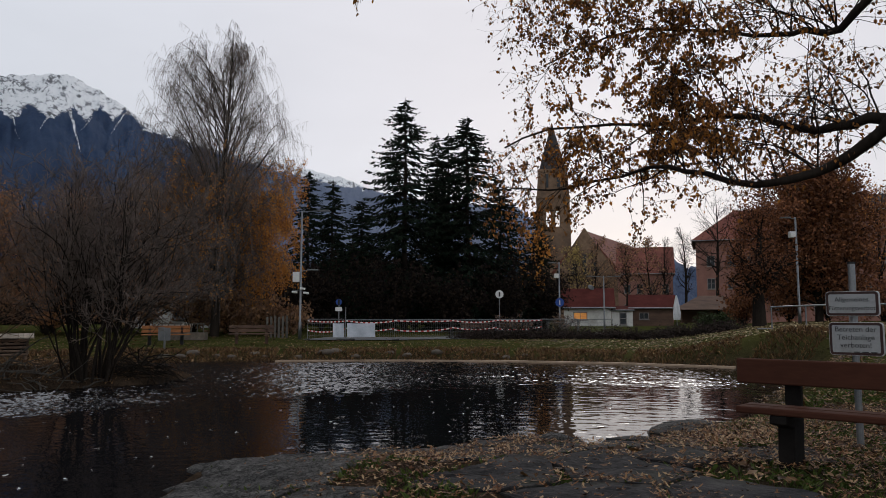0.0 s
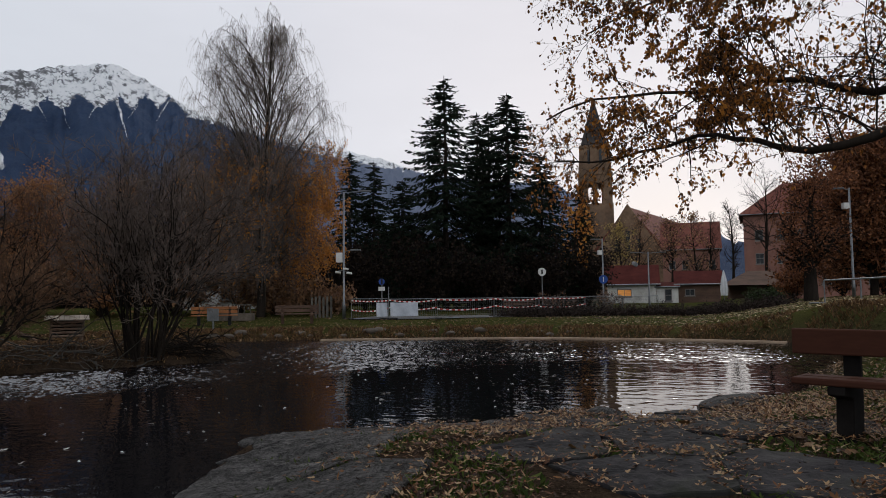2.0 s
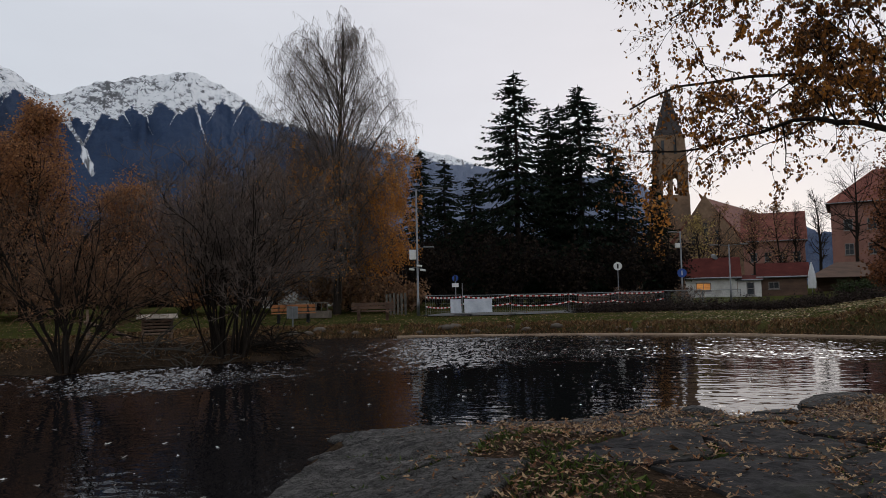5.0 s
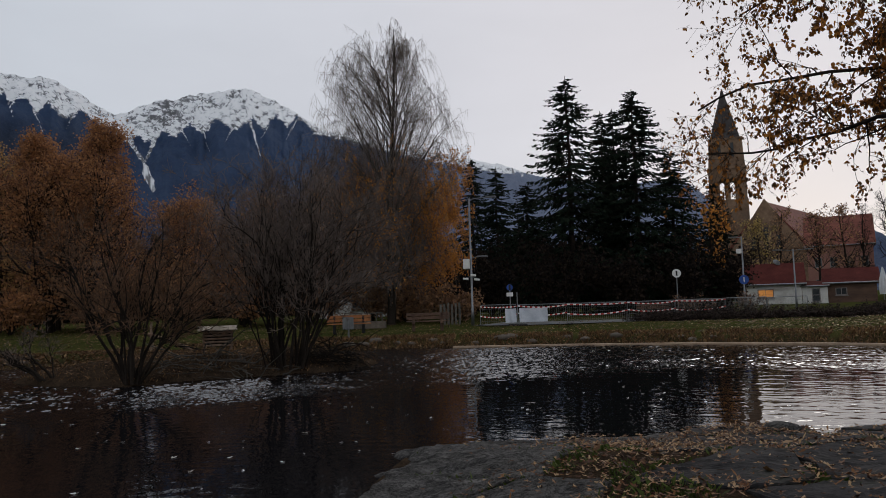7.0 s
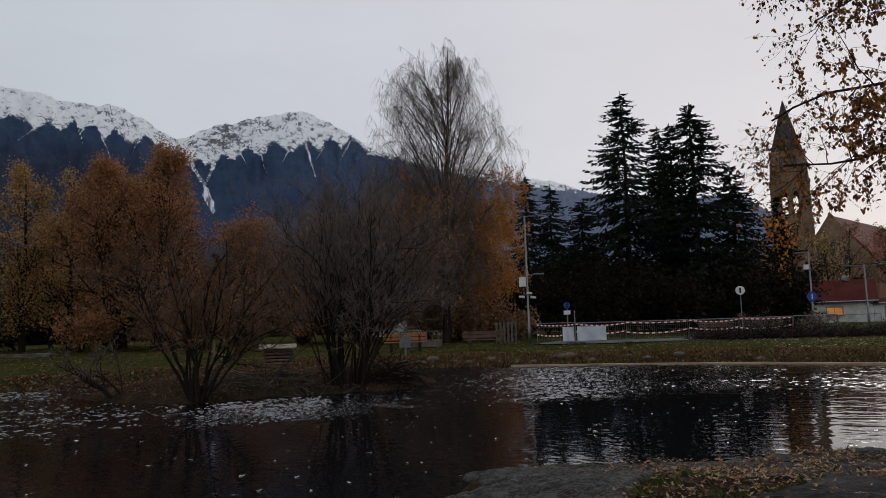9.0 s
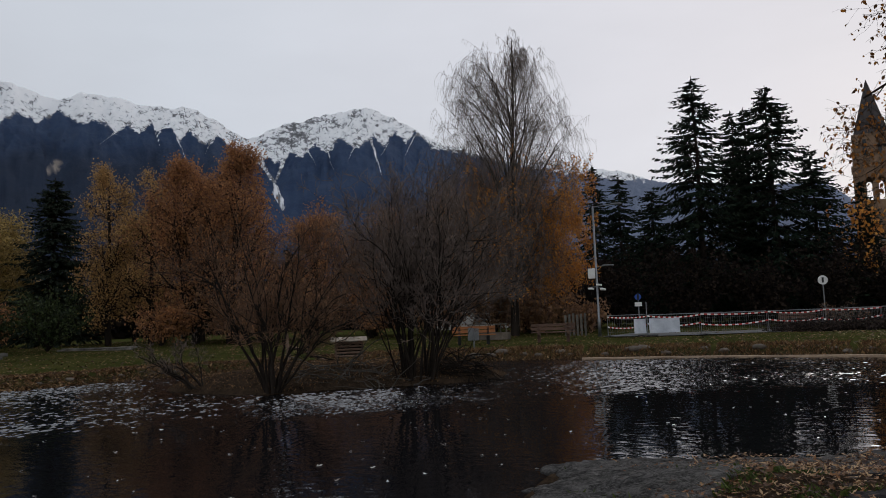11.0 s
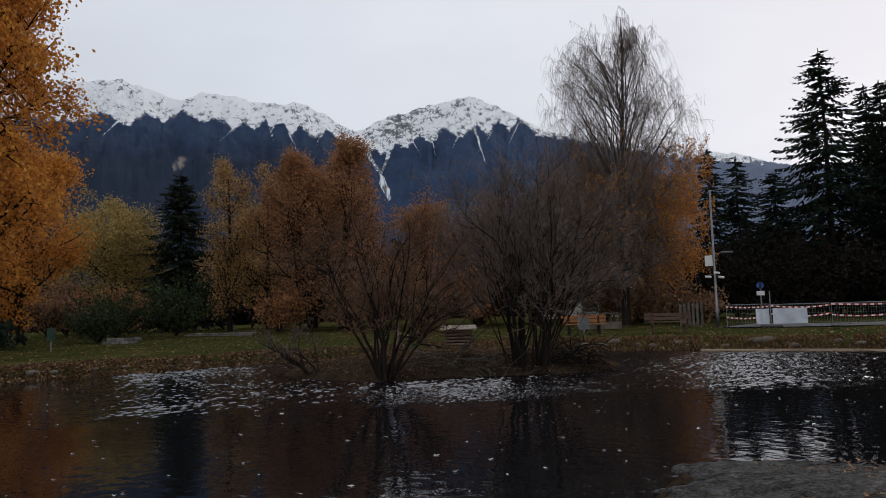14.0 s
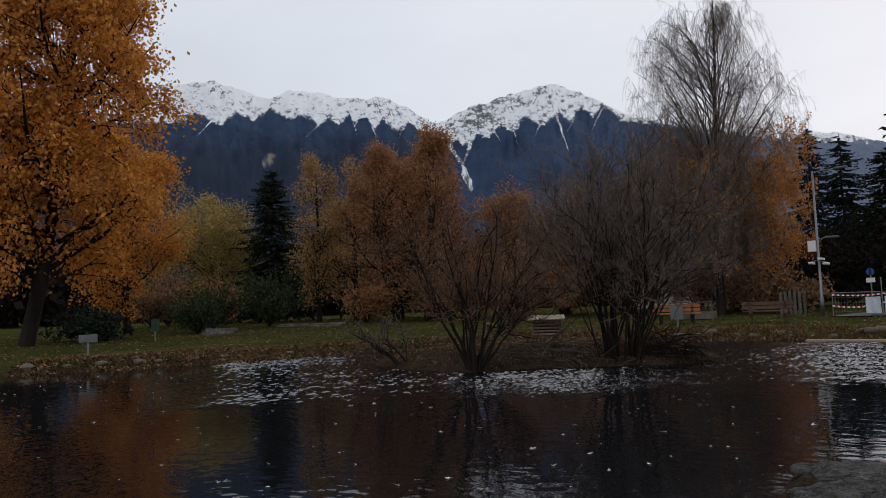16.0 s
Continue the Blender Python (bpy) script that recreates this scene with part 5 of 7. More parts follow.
def lamp(x, y, h, label, arms, boxes=(), blue=None):
    z = float(ground_z(x, y))
    root = thing("street_lamp", (x, y, z - 0.05), label, "street lamp", "park lamps", 0)
    Solid().tube([(0, 0, 0), (0, 0, 0.9), (0, 0, 0.95), (0, 0, h)], [0.085, 0.08, 0.06, 0.045], 10).part("pole", GALV, root, smooth=True)
    for az_, ln in arms:
        Solid().tube([(0, 0, az_), (ln * 0.5, 0, az_ + 0.05), (ln, 0, az_ + 0.06)], 0.022, 6).part("arm", GALV, root)
        Solid().box((ln - 0.28, -0.10, az_ + 0.03), (ln + 0.28, 0.10, az_ + 0.11)).part("lamp_head", SIGN_GREY, root, bevel=0.03)
    for bx, bz, bw, bh in boxes:
        Solid().box((bx - bw / 2, -0.14, bz), (bx + bw / 2, 0.14, bz + bh)).part("junction_box", FRAME_WHITE, root, bevel=0.02)
    if blue:
        disc = [(0.30 * math.cos(k * math.tau / 20), 0.30 * math.sin(k * math.tau / 20)) for k in range(20)]
        plate = Solid().add([(a_, -0.09, blue + b_) for a_, b_ in disc] + [(a_, -0.07, blue + b_) for a_, b_ in disc], [tuple(range(20)), tuple(range(39, 19, -1))] + [(k, 20 + k, 20 + (k + 1) % 20, (k + 1) % 20) for k in range(20)])
        plate.part("sign_disc", BLUE_SIGN, root, "round blue path sign")
        Solid().box((-0.03, -0.095, blue - 0.16), (0.03, -0.092, blue + 0.16)).part("sign_symbol", FRAME_WHITE, root)
    return root


cams = lamp(-7.25, 36.2, 6.6, "tall grey lamp post with cameras and a white box", [(6.55, 1.15), (3.5, 0.6)], [(-0.22, 2.95, 0.34, 0.5)])
for cx, cz in ((-0.28, 2.45), (0.3, 2.4), (0.12, 2.62)):
    Solid().tube([(0, 0, cz + 0.1), (cx, -0.1, cz + 0.06)], 0.02, 6).part("bracket", GALV, cams)
    Solid().tube([(cx - 0.12, -0.12, cz), (cx + 0.14, -0.2, cz - 0.03)], 0.055, 10).part("camera_housing", FRAME_WHITE, cams)
lamp(8.1, 49.5, 5.0, "grey lamp post carrying a round blue sign", [(4.9, -0.5)], [(-0.2, 3.9, 0.3, 0.3)], 2.2)
lamp(12.8, 56.6, 4.4, "grey lamp post with a wide crossarm", [(4.3, -1.1), (4.3, 1.1)])
lamp(18.8, 37.6, 5.7, "slim grey lamp post on the lawn", [(5.6, -0.55)], [(-0.22, 4.6, 0.3, 0.32)])


def round_sign(x, y, zc, r, label, face):
    z = float(ground_z(x, y))
    root = thing("traffic_sign", (x, y, z), label, "sign")
    Solid().tube([(0, 0, 0), (0, 0, zc - z + r)], 0.03, 8).part("pole", GALV, root)
    n = 20
    disc = [(r * math.cos(k * math.tau / n), r * math.sin(k * math.tau / n)) for k in range(n)]
    Solid().add([(a_, -0.06, zc - z + b_) for a_, b_ in disc] + [(a_, -0.04, zc - z + b_) for a_, b_ in disc], [tuple(range(n)), tuple(range(2 * n - 1, n - 1, -1))] + [(k, n + k, n + (k + 1) % n, (k + 1) % n) for k in range(n)]).part("disc", face, root)
    Solid().box((-0.05, -0.065, zc - z - 0.14), (0.05, -0.062, zc - z + 0.14)).part("symbol", PLASTIC_BLACK, root)


round_sign(3.48, 43.9, 2.58, 0.25, "round white traffic sign on a grey pole", FRAME_WHITE)
round_sign(-5.33, 36.5, 1.96, 0.16, "small dark round sign on a thin pole", BLUE_SIGN)
sp = thing("small_sign", (-5.33, 36.44, 1.50), "small white plate below a round sign", "sign")
Solid().box((-0.17, -0.02, 0), (0.17, 0.0, 0.2)).part("plate", FRAME_WHITE, sp)


def park_bench(at, turn, board, label, L=1.9, group="park benches by the pond"):
    root = thing("park_bench", at, label, "bench", group, turn)
    for k in range(2):
        x = 0.32 + k * (L - 0.64)
        leg = Solid()
        leg.box((x - 0.07, -0.20, 0), (x + 0.07, -0.06, 0.42)).box((x - 0.07, -0.22, 0.34), (x + 0.07, 0.34, 0.42)).box((x - 0.06, -0.22, 0.40), (x + 0.06, -0.12, 0.80))
        leg.part("leg", PLASTIC_BLACK if board is WOOD_ORANGE else WOOD_DARK, root, bevel=0.015)
    for k in range(3):
        Solid().box((0, -0.06 + k * 0.14, 0.42), (L, 0.06 + k * 0.14, 0.465)).part("seat_slat", board, root, bevel=0.008)
    for k in range(2):
        Solid().box((0, -0.165, 0.52 + k * 0.16), (L, -0.12, 0.65 + k * 0.16)).part("back_slat", board, root, bevel=0.008)
    return root


park_bench((-10.68, 30.2, 0.05), 180 + ang((-12.44, 29.48), (-10.68, 30.17)), WOOD_ORANGE, "orange varnished park bench facing the pond")
park_bench((-7.36, 31.2, 0.05), 180 + ang((-9.23, 30.64), (-7.36, 31.14)), WOOD_DARK, "dark weathered park bench facing the pond")
park_bench((2.7, 40.0, 0.1), 183, WOOD_DARK, "dark red-brown bench beside the barrier", 1.7)

gb_ = thing("metal_sign", (-10.5, 27.0, float(ground_z(-10.5, 27.0))), "grey metal sign seen from behind on a post", "sign", "", 12)
Solid().box((-0.03, -0.03, 0), (0.03, 0.03, 0.8)).part("post", GALV, gb_)
Solid().box((-0.23, -0.06, 0.32), (-0.01, -0.035, 0.82)).part("plate", SIGN_GREY, gb_, bevel=0.006)
Solid().box((0.01, -0.06, 0.32), (0.21, -0.035, 0.80)).part("plate", SIGN_GREY, gb_, bevel=0.006)

# picket fence and low white frames behind the benches
for k in range(6):
    p = thing("fence_picket", (-9.4 + k * 0.21, 38.2, 0.05), "grey weathered wooden picket", "fence", "pickets behind the bench")
    Solid().prism([(-0.06, -0.012), (0.06, -0.012), (0.06, 0.012), (-0.06, 0.012)], 0, 1.15 + 0.04 * (k % 3)).part("board", WOOD_GREY, p)
for k, x in enumerate((-13.6, -12.5)):
    f = thing("white_frame", (x, 34.5, 0.1), "low pale glazed frame behind a bench", "frame", "pale frames")
    Solid().box((0, 0, 0), (1.0, 0.5, 0.35)).part("base", STONE, f)
    for j in range(4):
        Solid().box((0.02 + j * 0.30, -0.02, 0.35), (0.06 + j * 0.30, 0.02, 0.75)).part("bar", WOOD_GREY, f)
    Solid().box((0, -0.02, 0.75), (1.0, 0.03, 0.80)).part("rail", WOOD_GREY, f)

# closed parasol, handrail
par = thing("parasol", (18.06, 55.1, float(ground_z(18.06, 55.1)) + 0.35), "closed white parasol on a pole", "parasol")
Solid().tube([(0, 0, 0), (0, 0, 2.3)], 0.03, 8).part("pole", GALV, par)
folds = Solid()
n = 14
for (z0, q0), (z1, q1) in zip(((0.45, 0.20), (0.9, 0.23), (1.6, 0.17), (2.2, 0.06)), ((0.9, 0.23), (1.6, 0.17), (2.2, 0.06), (2.35, 0.02))):
    a_ = [((q0 * (1 + 0.3 * (k % 2)) * math.cos(k * math.tau / n)), (q0 * (1 + 0.3 * (k % 2)) * math.sin(k * math.tau / n)), z0) for k in range(n)]
    b_ = [((q1 * (1 + 0.3 * (k % 2)) * math.cos(k * math.tau / n)), (q1 * (1 + 0.3 * (k % 2)) * math.sin(k * math.tau / n)), z1) for k in range(n)]
    folds.add(a_ + b_, [(k, (k + 1) % n, n + (k + 1) % n, n + k) for k in range(n)])
folds.part("canopy", PARASOL, par)
rail = thing("handrail", (12.55, 27.25, float(ground_z(12.55, 27.25))), "grey tubular handrail on the lawn", "handrail")
rz = 0.86
Solid().tube([(0, 0, 0), (0, 0, rz), (0.25, -2.2, rz + 0.02), (0.5, -4.4, rz + 0.04), (0.7, -7.2, rz)], 0.03, 8).part("top_rail", GALV, rail)
for q in (0.3, 0.62, 0.98):
    Solid().tube([(0.72 * q, -7.2 * q, -0.3), (0.72 * q, -7.2 * q, rz)], 0.028, 8).part("post", GALV, rail)
Solid().tube([(0, 0, 0.03), (-0.6, -0.1, 0.03)], 0.028, 8).part("foot_rail", GALV, rail)

# far hedge in front of the kiosk
for k in range(17):
    shrub(1.2 + 0.85 * k, 38.6 - 0.09 * k + 0.3 * (k % 2), 0.22 + 0.04 * (k % 3), 1.4, "low dark clipped shrub before the kiosk", LEAF_HEDGE, 120 + k, 3000, 0.07, "hedge")
for k in range(2):
    shrub(21.0 + 1.3 * k, 56.5 + 0.3 * k, 1.0, 1.1, "dark green hedge beside a tree", LEAF_GREEN, 130 + k, 4000, 0.10, "hedge")
for k, (x, y) in enumerate(((3.6, 41.5), (4.6, 42.2), (7.4, 45.6), (8.4, 46.8))):
    thicket(x, y, 1.7, 0.9, 9, "low bare bush with a few dead leaves", 140 + k, fine=3, base=0.2, r0=0.015, leaves=160, leaf=LEAF_BROWN)

# ---- far left lawn ----
sb = thing("sign_board", (-23.1, 11.2, float(ground_z(-23.1, 11.2))), "small grey notice board on a post by the pond", "sign", "", 63)
Solid().box((-0.03, -0.03, -0.1), (0.03, 0.03, 0.62)).part("post", GALV, sb)
Solid().box((-0.26, -0.06, 0.42), (0.26, -0.032, 0.66)).part("board", SIGN_GREY, sb, bevel=0.006)
bn = thing("litter_bin", (-30.2, 17.5, float(ground_z(-30.2, 17.5))), "dark green litter bin on a post", "bin", "", 60)
Solid().tube([(0, 0, 0), (0, 0, 1.0)], 0.03, 8).part("post", GALV, bn)
Solid().tube([(0, -0.16, 0.45), (0, -0.16, 0.98)], [0.15, 0.17], 14).part("bin_body", BIN_GREEN, bn)


def boulder(x, y, r, flat, seed, label="rounded grey stone at the water's edge", group="shore stones", name="shore_stone", z=None):
    rng = np.random.default_rng(seed)
    bm = bmesh.new()
    bmesh.ops.create_icosphere(bm, subdivisions=2, radius=1.0)
    off = Vector(rng.uniform(-50, 50, 3))
    for v in bm.verts:
        k = 1 + 0.28 * noise.noise(v.co * 1.3 + off) + 0.10 * noise.noise(v.co * 3.5 + off)
        v.co = Vector((v.co.x * r * k * 1.25, v.co.y * r * k, v.co.z * r * flat * k))
    me = bpy.data.meshes.new(name)
    bm.to_mesh(me)
    bm.free()
    me.polygons.foreach_set("use_smooth", np.ones(len(me.polygons), bool))
    ob = place(name, me, STONE)
    ob.matrix_world = pose(x, y, (float(ground_z(x, y)) if z is None else z) + r * flat * 0.15, 0, 0, float(rng.uniform(0, 360)))
    return tagged(ob, label, "stone", group)


srng = np.random.default_rng(8)
for k, (x, y) in enumerate(((-22.9, 7.2), (-21.9, 8.9), (-21.2, 9.7), (-20.7, 10.4), (-20.1, 11.2), (-19.8, 11.6), (-19.3, 12.5), (-19.0, 13.2), (-18.4, 14.3), (-18.2, 15.1), (-17.6, 16.4), (-16.9, 17.9))):
    boulder(x - 0.45, y + 0.25, float(srng.uniform(0.07, 0.17)), 0.6, 200 + k)
for k in range(18):
    s = k / 17
    i = 16.6 + s * 3.6
    p, q = POND[int(i)], POND[int(i) + 1]
    f = i - int(i)
    x, y = p * (1 - f) + q * f
    boulder(float(x + srng.normal(0, 0.2)), float(y + 0.7 + srng.uniform(0, 0.7)), float(srng.uniform(0.08, 0.26)), 0.55, 230 + k)
wall_rng = np.random.default_rng(51)
for (ax, ay), (bx, by), n, hh in (((-33.9, 22.2), (-32.9, 23.5), 4, 0.34), ((-36.5, 29.3), (-32.2, 30.6), 9, 0.20)):
    wl_ = thing("stone_wall", (ax, ay, float(ground_z(ax, ay)) - 0.05), "low rough pale stone wall on the lawn", "wall", "low stone walls", ang((ax, ay), (bx, by)))
    ln_ = math.hypot(bx - ax, by - ay) / n
    for row in range(2):
        for k in range(n):
            g = wall_rng.uniform(-0.02, 0.02, 4)
            Solid().box((k * ln_ + 0.5 * ln_ * row + 0.012, -0.12 + g[0], row * hh / 2 + 0.004), ((k + 1) * ln_ + 0.5 * ln_ * row - 0.012, 0.12 + g[1], (row + 1) * hh / 2 + g[2])).part("stone", WALL_STONE, wl_, bevel=0.025)

# pale edging along the far shore
edge = Solid()
for a, b in zip(POND[18:22], POND[19:23]):
    d = (b - a) / np.linalg.norm(b - a)
    nrm = np.array([-d[1], d[0]])
    p = [a - nrm * 0.10, b - nrm * 0.10, b + nrm * 0.08, a + nrm * 0.08]
    edge.add([(*q, WATER - 0.2) for q in p] + [(*q, WATER + 0.05) for q in p], [(4, 5, 6, 7), (0, 1, 5, 4), (1, 2, 6, 5), (2, 3, 7, 6), (3, 0, 4, 7)])
tagged(edge.part("pond_edging", CONCRETE, kind="structure"), "pale narrow edging along the far shore", "edging")

# dry grass and reeds on the banks, leaves on the lawns
grng = np.random.default_rng(15)


def blades(n, pts, hmin, hmax, wide, lean):
    z = ground_z(pts[:, 0], pts[:, 1])
    C = np.column_stack([pts, z - 0.02])
    hgt = grng.uniform(hmin, hmax, n)[:, None]
    a = grng.uniform(0, math.tau, n)
    s = np.stack([np.cos(a), np.sin(a), 0 * a], -1) * wide
    d = np.column_stack([grng.normal(0, lean, n), grng.normal(0, lean, n), np.ones(n)])
    V = np.stack([C - s, C + s, C + d * hgt * 0.6 + s * 0.7, C + d * hgt + np.column_stack([grng.normal(0, lean, (n, 2)), np.zeros(n)]) * hgt * 0.4], 1)
    return V.reshape(-1, 3), np.arange(4 * n).reshape(-1, 4)


def near_ring(ring, n, lo, hi, first=0, last=None):
    last = len(ring) - 1 if last is None else last
    i = grng.uniform(first, last, n)
    k = i.astype(int)
    f = (i - k)[:, None]
    a, b = ring[k], ring[(k + 1) % len(ring)]
    p = a * (1 - f) + b * f
    d = unit(b - a)
    out = np.stack([d[:, 1], -d[:, 0]], -1)
    return p - out * grng.uniform(lo, hi, n)[:, None]


pts = near_ring(POND, 26000, 0.15, 2.3, 9, 23)
pts = pts[signed(pts[:, 0], pts[:, 1], POND) > 0.12]
V, Q = blades(len(pts), pts, 0.05, 0.19, 0.012, 0.55)
V.reshape(-1, 4, 3)[:, 2:, 2] -= (0.35 * (V.reshape(-1, 4, 3)[:, 2:, 2] - V.reshape(-1, 4, 3)[:, :1, 2])) * (V.reshape(-1, 4, 3)[:, :1, 0] < -14)
tagged(place("bank_grass", fast_mesh("bank_grass", V, Q), REED, kind="stuff"), "dry brown grass along the far bank", "grass")
pts = np.column_stack([grng.uniform(-15, 0 - 5.5, 9000), grng.uniform(13, 21.5, 9000)])
pts = pts[signed(pts[:, 0], pts[:, 1], ISLAND) < -0.1]
V, Q = blades(len(pts), pts, 0.02, 0.09, 0.010, 0.6)
tagged(place("island_grass", fast_mesh("island_grass", V, Q), REED, kind="stuff"), "short dead grass on the island", "grass")


def scatter_leaves(name, pts, size, mat, label, lift=0.015, flat=0.25):
    z = ground_z(pts[:, 0], pts[:, 1]) + lift
    n = len(pts)
    a = grng.uniform(0, math.tau, n)
    s = size * grng.uniform(0.5, 1.3, n)
    t = np.stack([np.cos(a), np.sin(a), grng.normal(0, flat, n)], -1) * s[:, None]
    u = np.stack([-np.sin(a), np.cos(a), grng.normal(0, flat, n)], -1) * (s * grng.uniform(0.35, 0.7, n))[:, None]
    C = np.column_stack([pts, z + 0.25 * s])
    V = np.stack([C - t, C + u * 0.9 - t * 0.1, C + t, C - u * 0.9 - t * 0.1], 1).reshape(-1, 3)
    return tagged(place(name, fast_mesh(name, V, np.arange(4 * n).reshape(-1, 4)), mat, kind="stuff"), label, "leaves")


pts = np.column_stack([grng.uniform(-48, 24, 60000), grng.uniform(5, 44, 60000)])
pts = pts[(signed(pts[:, 0], pts[:, 1], POND) > 0.8)]
pts = pts[(grng.random(len(pts)) < np.where(pts[:, 0] > 2, 0.9, 0.6))]
scatter_leaves("lawn_leaves", pts, 0.055, LITTER, "fallen leaves spread over the lawns")
pts = np.column_stack([grng.uniform(3, 24, 8000), grng.uniform(19, 40, 8000)])
pts = pts[(signed(pts[:, 0], pts[:, 1], POND) > 1.2) & (grng.random(8000) < 0.25 + 0.75 * step(0.15, 0.5, pts[:, 0] / pts[:, 1]))]
scatter_leaves("pale_lawn_leaves", pts, 0.065, FALLEN_PALE, "pale yellow leaves lying on the rising lawn")
pts = near_ring(POND, 22000, 0.1, 2.6, 9, 22)
pts = pts[signed(pts[:, 0], pts[:, 1], POND) > 0.08]
pts = pts[grng.random(len(pts)) < np.where(pts[:, 0] < -12, 0.75, 0.35)]
scatter_leaves("bank_leaves", pts, 0.055, LITTER, "brown leaves drifted along the bank", 0.02, 0.5)


# ---- near side: stone ledge, litter, bench, signs, birch ----
SLAB = surface("grey_ledge_stone", (0.012, 0.0115, 0.011), (0.175, 0.166, 0.160), 4.2, 26, 0.85, 0.9, 0.03, stain=(0.035, 0.034, 0.026), vary=0.18)
s_nt = SLAB.node_tree
s_b = s_nt.nodes["Principled BSDF"]
s_v = s_nt.nodes.new("ShaderNodeTexVoronoi")
s_v.feature = "DISTANCE_TO_EDGE"
s_v.inputs["Scale"].default_value = 4.6
s_w = s_nt.nodes.new("ShaderNodeVectorMath")
s_w.operation = "ADD"
s_nz = s_nt.nodes.new("ShaderNodeTexNoise")
s_nz.inputs["Scale"].default_value, s_nz.inputs["Detail"].default_value = 3.0, 5
s_g = s_nt.nodes.new("ShaderNodeNewGeometry")
s_nt.links.new(s_g.outputs["Position"], s_nz.inputs["Vector"])
s_nt.links.new(s_g.outputs["Position"], s_w.inputs[0])
s_nt.links.new(s_nz.outputs["Color"], s_w.inputs[1])
s_nt.links.new(s_w.outputs[0], s_v.inputs["Vector"])
s_cr = ramp_node(s_nt, [(0.0, (0.08, 0.08, 0.08)), (0.06, (1, 1, 1))])
s_nt.links.new(s_v.outputs["Distance"], s_cr.inputs[0])
s_old = s_b.inputs["Base Color"].links[0].from_socket
s_nt.links.new(mix_col(s_nt, 0.8, s_old, s_cr.outputs[0], "MULTIPLY"), s_b.inputs["Base Color"])
s_tc = s_nt.nodes.new("ShaderNodeMapping")
s_tc.inputs["Scale"].default_value = (2.4, 7.0, 1.0)
s_nt.links.new(s_w.outputs[0], s_tc.inputs[0])
s_v2 = s_nt.nodes.new("ShaderNodeTexVoronoi")
s_v2.feature = "DISTANCE_TO_EDGE"
s_v2.inputs["Scale"].default_value = 1.6
s_nt.links.new(s_tc.outputs[0], s_v2.inputs["Vector"])
s_cr2 = ramp_node(s_nt, [(0.0, (0.12, 0.12, 0.12)), (0.09, (1, 1, 1))])
s_nt.links.new(s_v2.outputs["Distance"], s_cr2.inputs[0])
s_old = s_b.inputs["Base Color"].links[0].from_socket
s_nt.links.new(mix_col(s_nt, 0.7, s_old, s_cr2.outputs[0], "MULTIPLY"), s_b.inputs["Base Color"])
s_h = math_node(s_nt, "ADD", math_node(s_nt, "MULTIPLY", math_node(s_nt, "ADD", s_cr.outputs[0], s_cr2.outputs[0]), 0.5), math_node(s_nt, "ADD", math_node(s_nt, "MULTIPLY", noise_node(s_nt, 9, 8, 0.75, "Geo"), 1.6), math_node(s_nt, "MULTIPLY", noise_node(s_nt, 34, 6, 0.8, "Geo", (1, 2.4, 1)), 0.7)))
bump(s_nt, s_b, s_h, 1.0, 0.05)
BENCH_WOOD = surface("reddish_bench_board", (0.036, 0.0145, 0.0095), (0.070, 0.027, 0.017), 1.4, 30, 0.85, 0.35, 0.003, stretch=(0.25, 1, 1), gloss=0.08)
BENCH_LEG = surface("dark_cast_leg_and_gap_shade", (0.007, 0.006, 0.006), (0.015, 0.013, 0.012), 4, 40, 0.9, 0.4, 0.004, gloss=0.05)
SIGN_WHITE = surface("aged_sign_face", (0.23, 0.235, 0.24), (0.31, 0.315, 0.315), 3.5, 40, 0.5, 0.1, 0.001, stain=(0.18, 0.18, 0.17))
SIGN_RIM = surface("dark_red_sign_rim", (0.022, 0.011, 0.010), (0.045, 0.018, 0.016), 5, 40, 0.5, 0.1, 0.001)
SIGN_EDGE = surface("pale_sign_edge", (0.30, 0.30, 0.30), (0.42, 0.42, 0.42), 5, 40, 0.5, 0.1, 0.001, 0.2)
INK = surface("black_lettering", (0.018, 0.018, 0.02), (0.035, 0.035, 0.035), 8, 60, 0.6, 0.05, 0.001)


def clip_cell(seed_pt, others, box):
    poly = [np.array(p, float) for p in box]
    for o in others:
        mid, n = (seed_pt + o) / 2, o - seed_pt
        out = []
        for a, b in zip(poly, poly[1:] + poly[:1]):
            da, db = (a - mid) @ n, (b - mid) @ n
            if da <= 0:
                out.append(a)
            if da * db < 0:
                out.append(a + (b - a) * da / (da - db))
        poly = out
        if len(poly) < 3:
            return []
    return poly


# darker stone tone for all slabs and rocks right of x = -0.2
PAVING = surface("dark_paving_stone", (0.008, 0.0075, 0.0083), (0.040, 0.0375, 0.039), 2.6, 26, 0.9, 1.0, 0.02, stain=(0.020, 0.022, 0.014), vary=0.25, gloss=0.12)


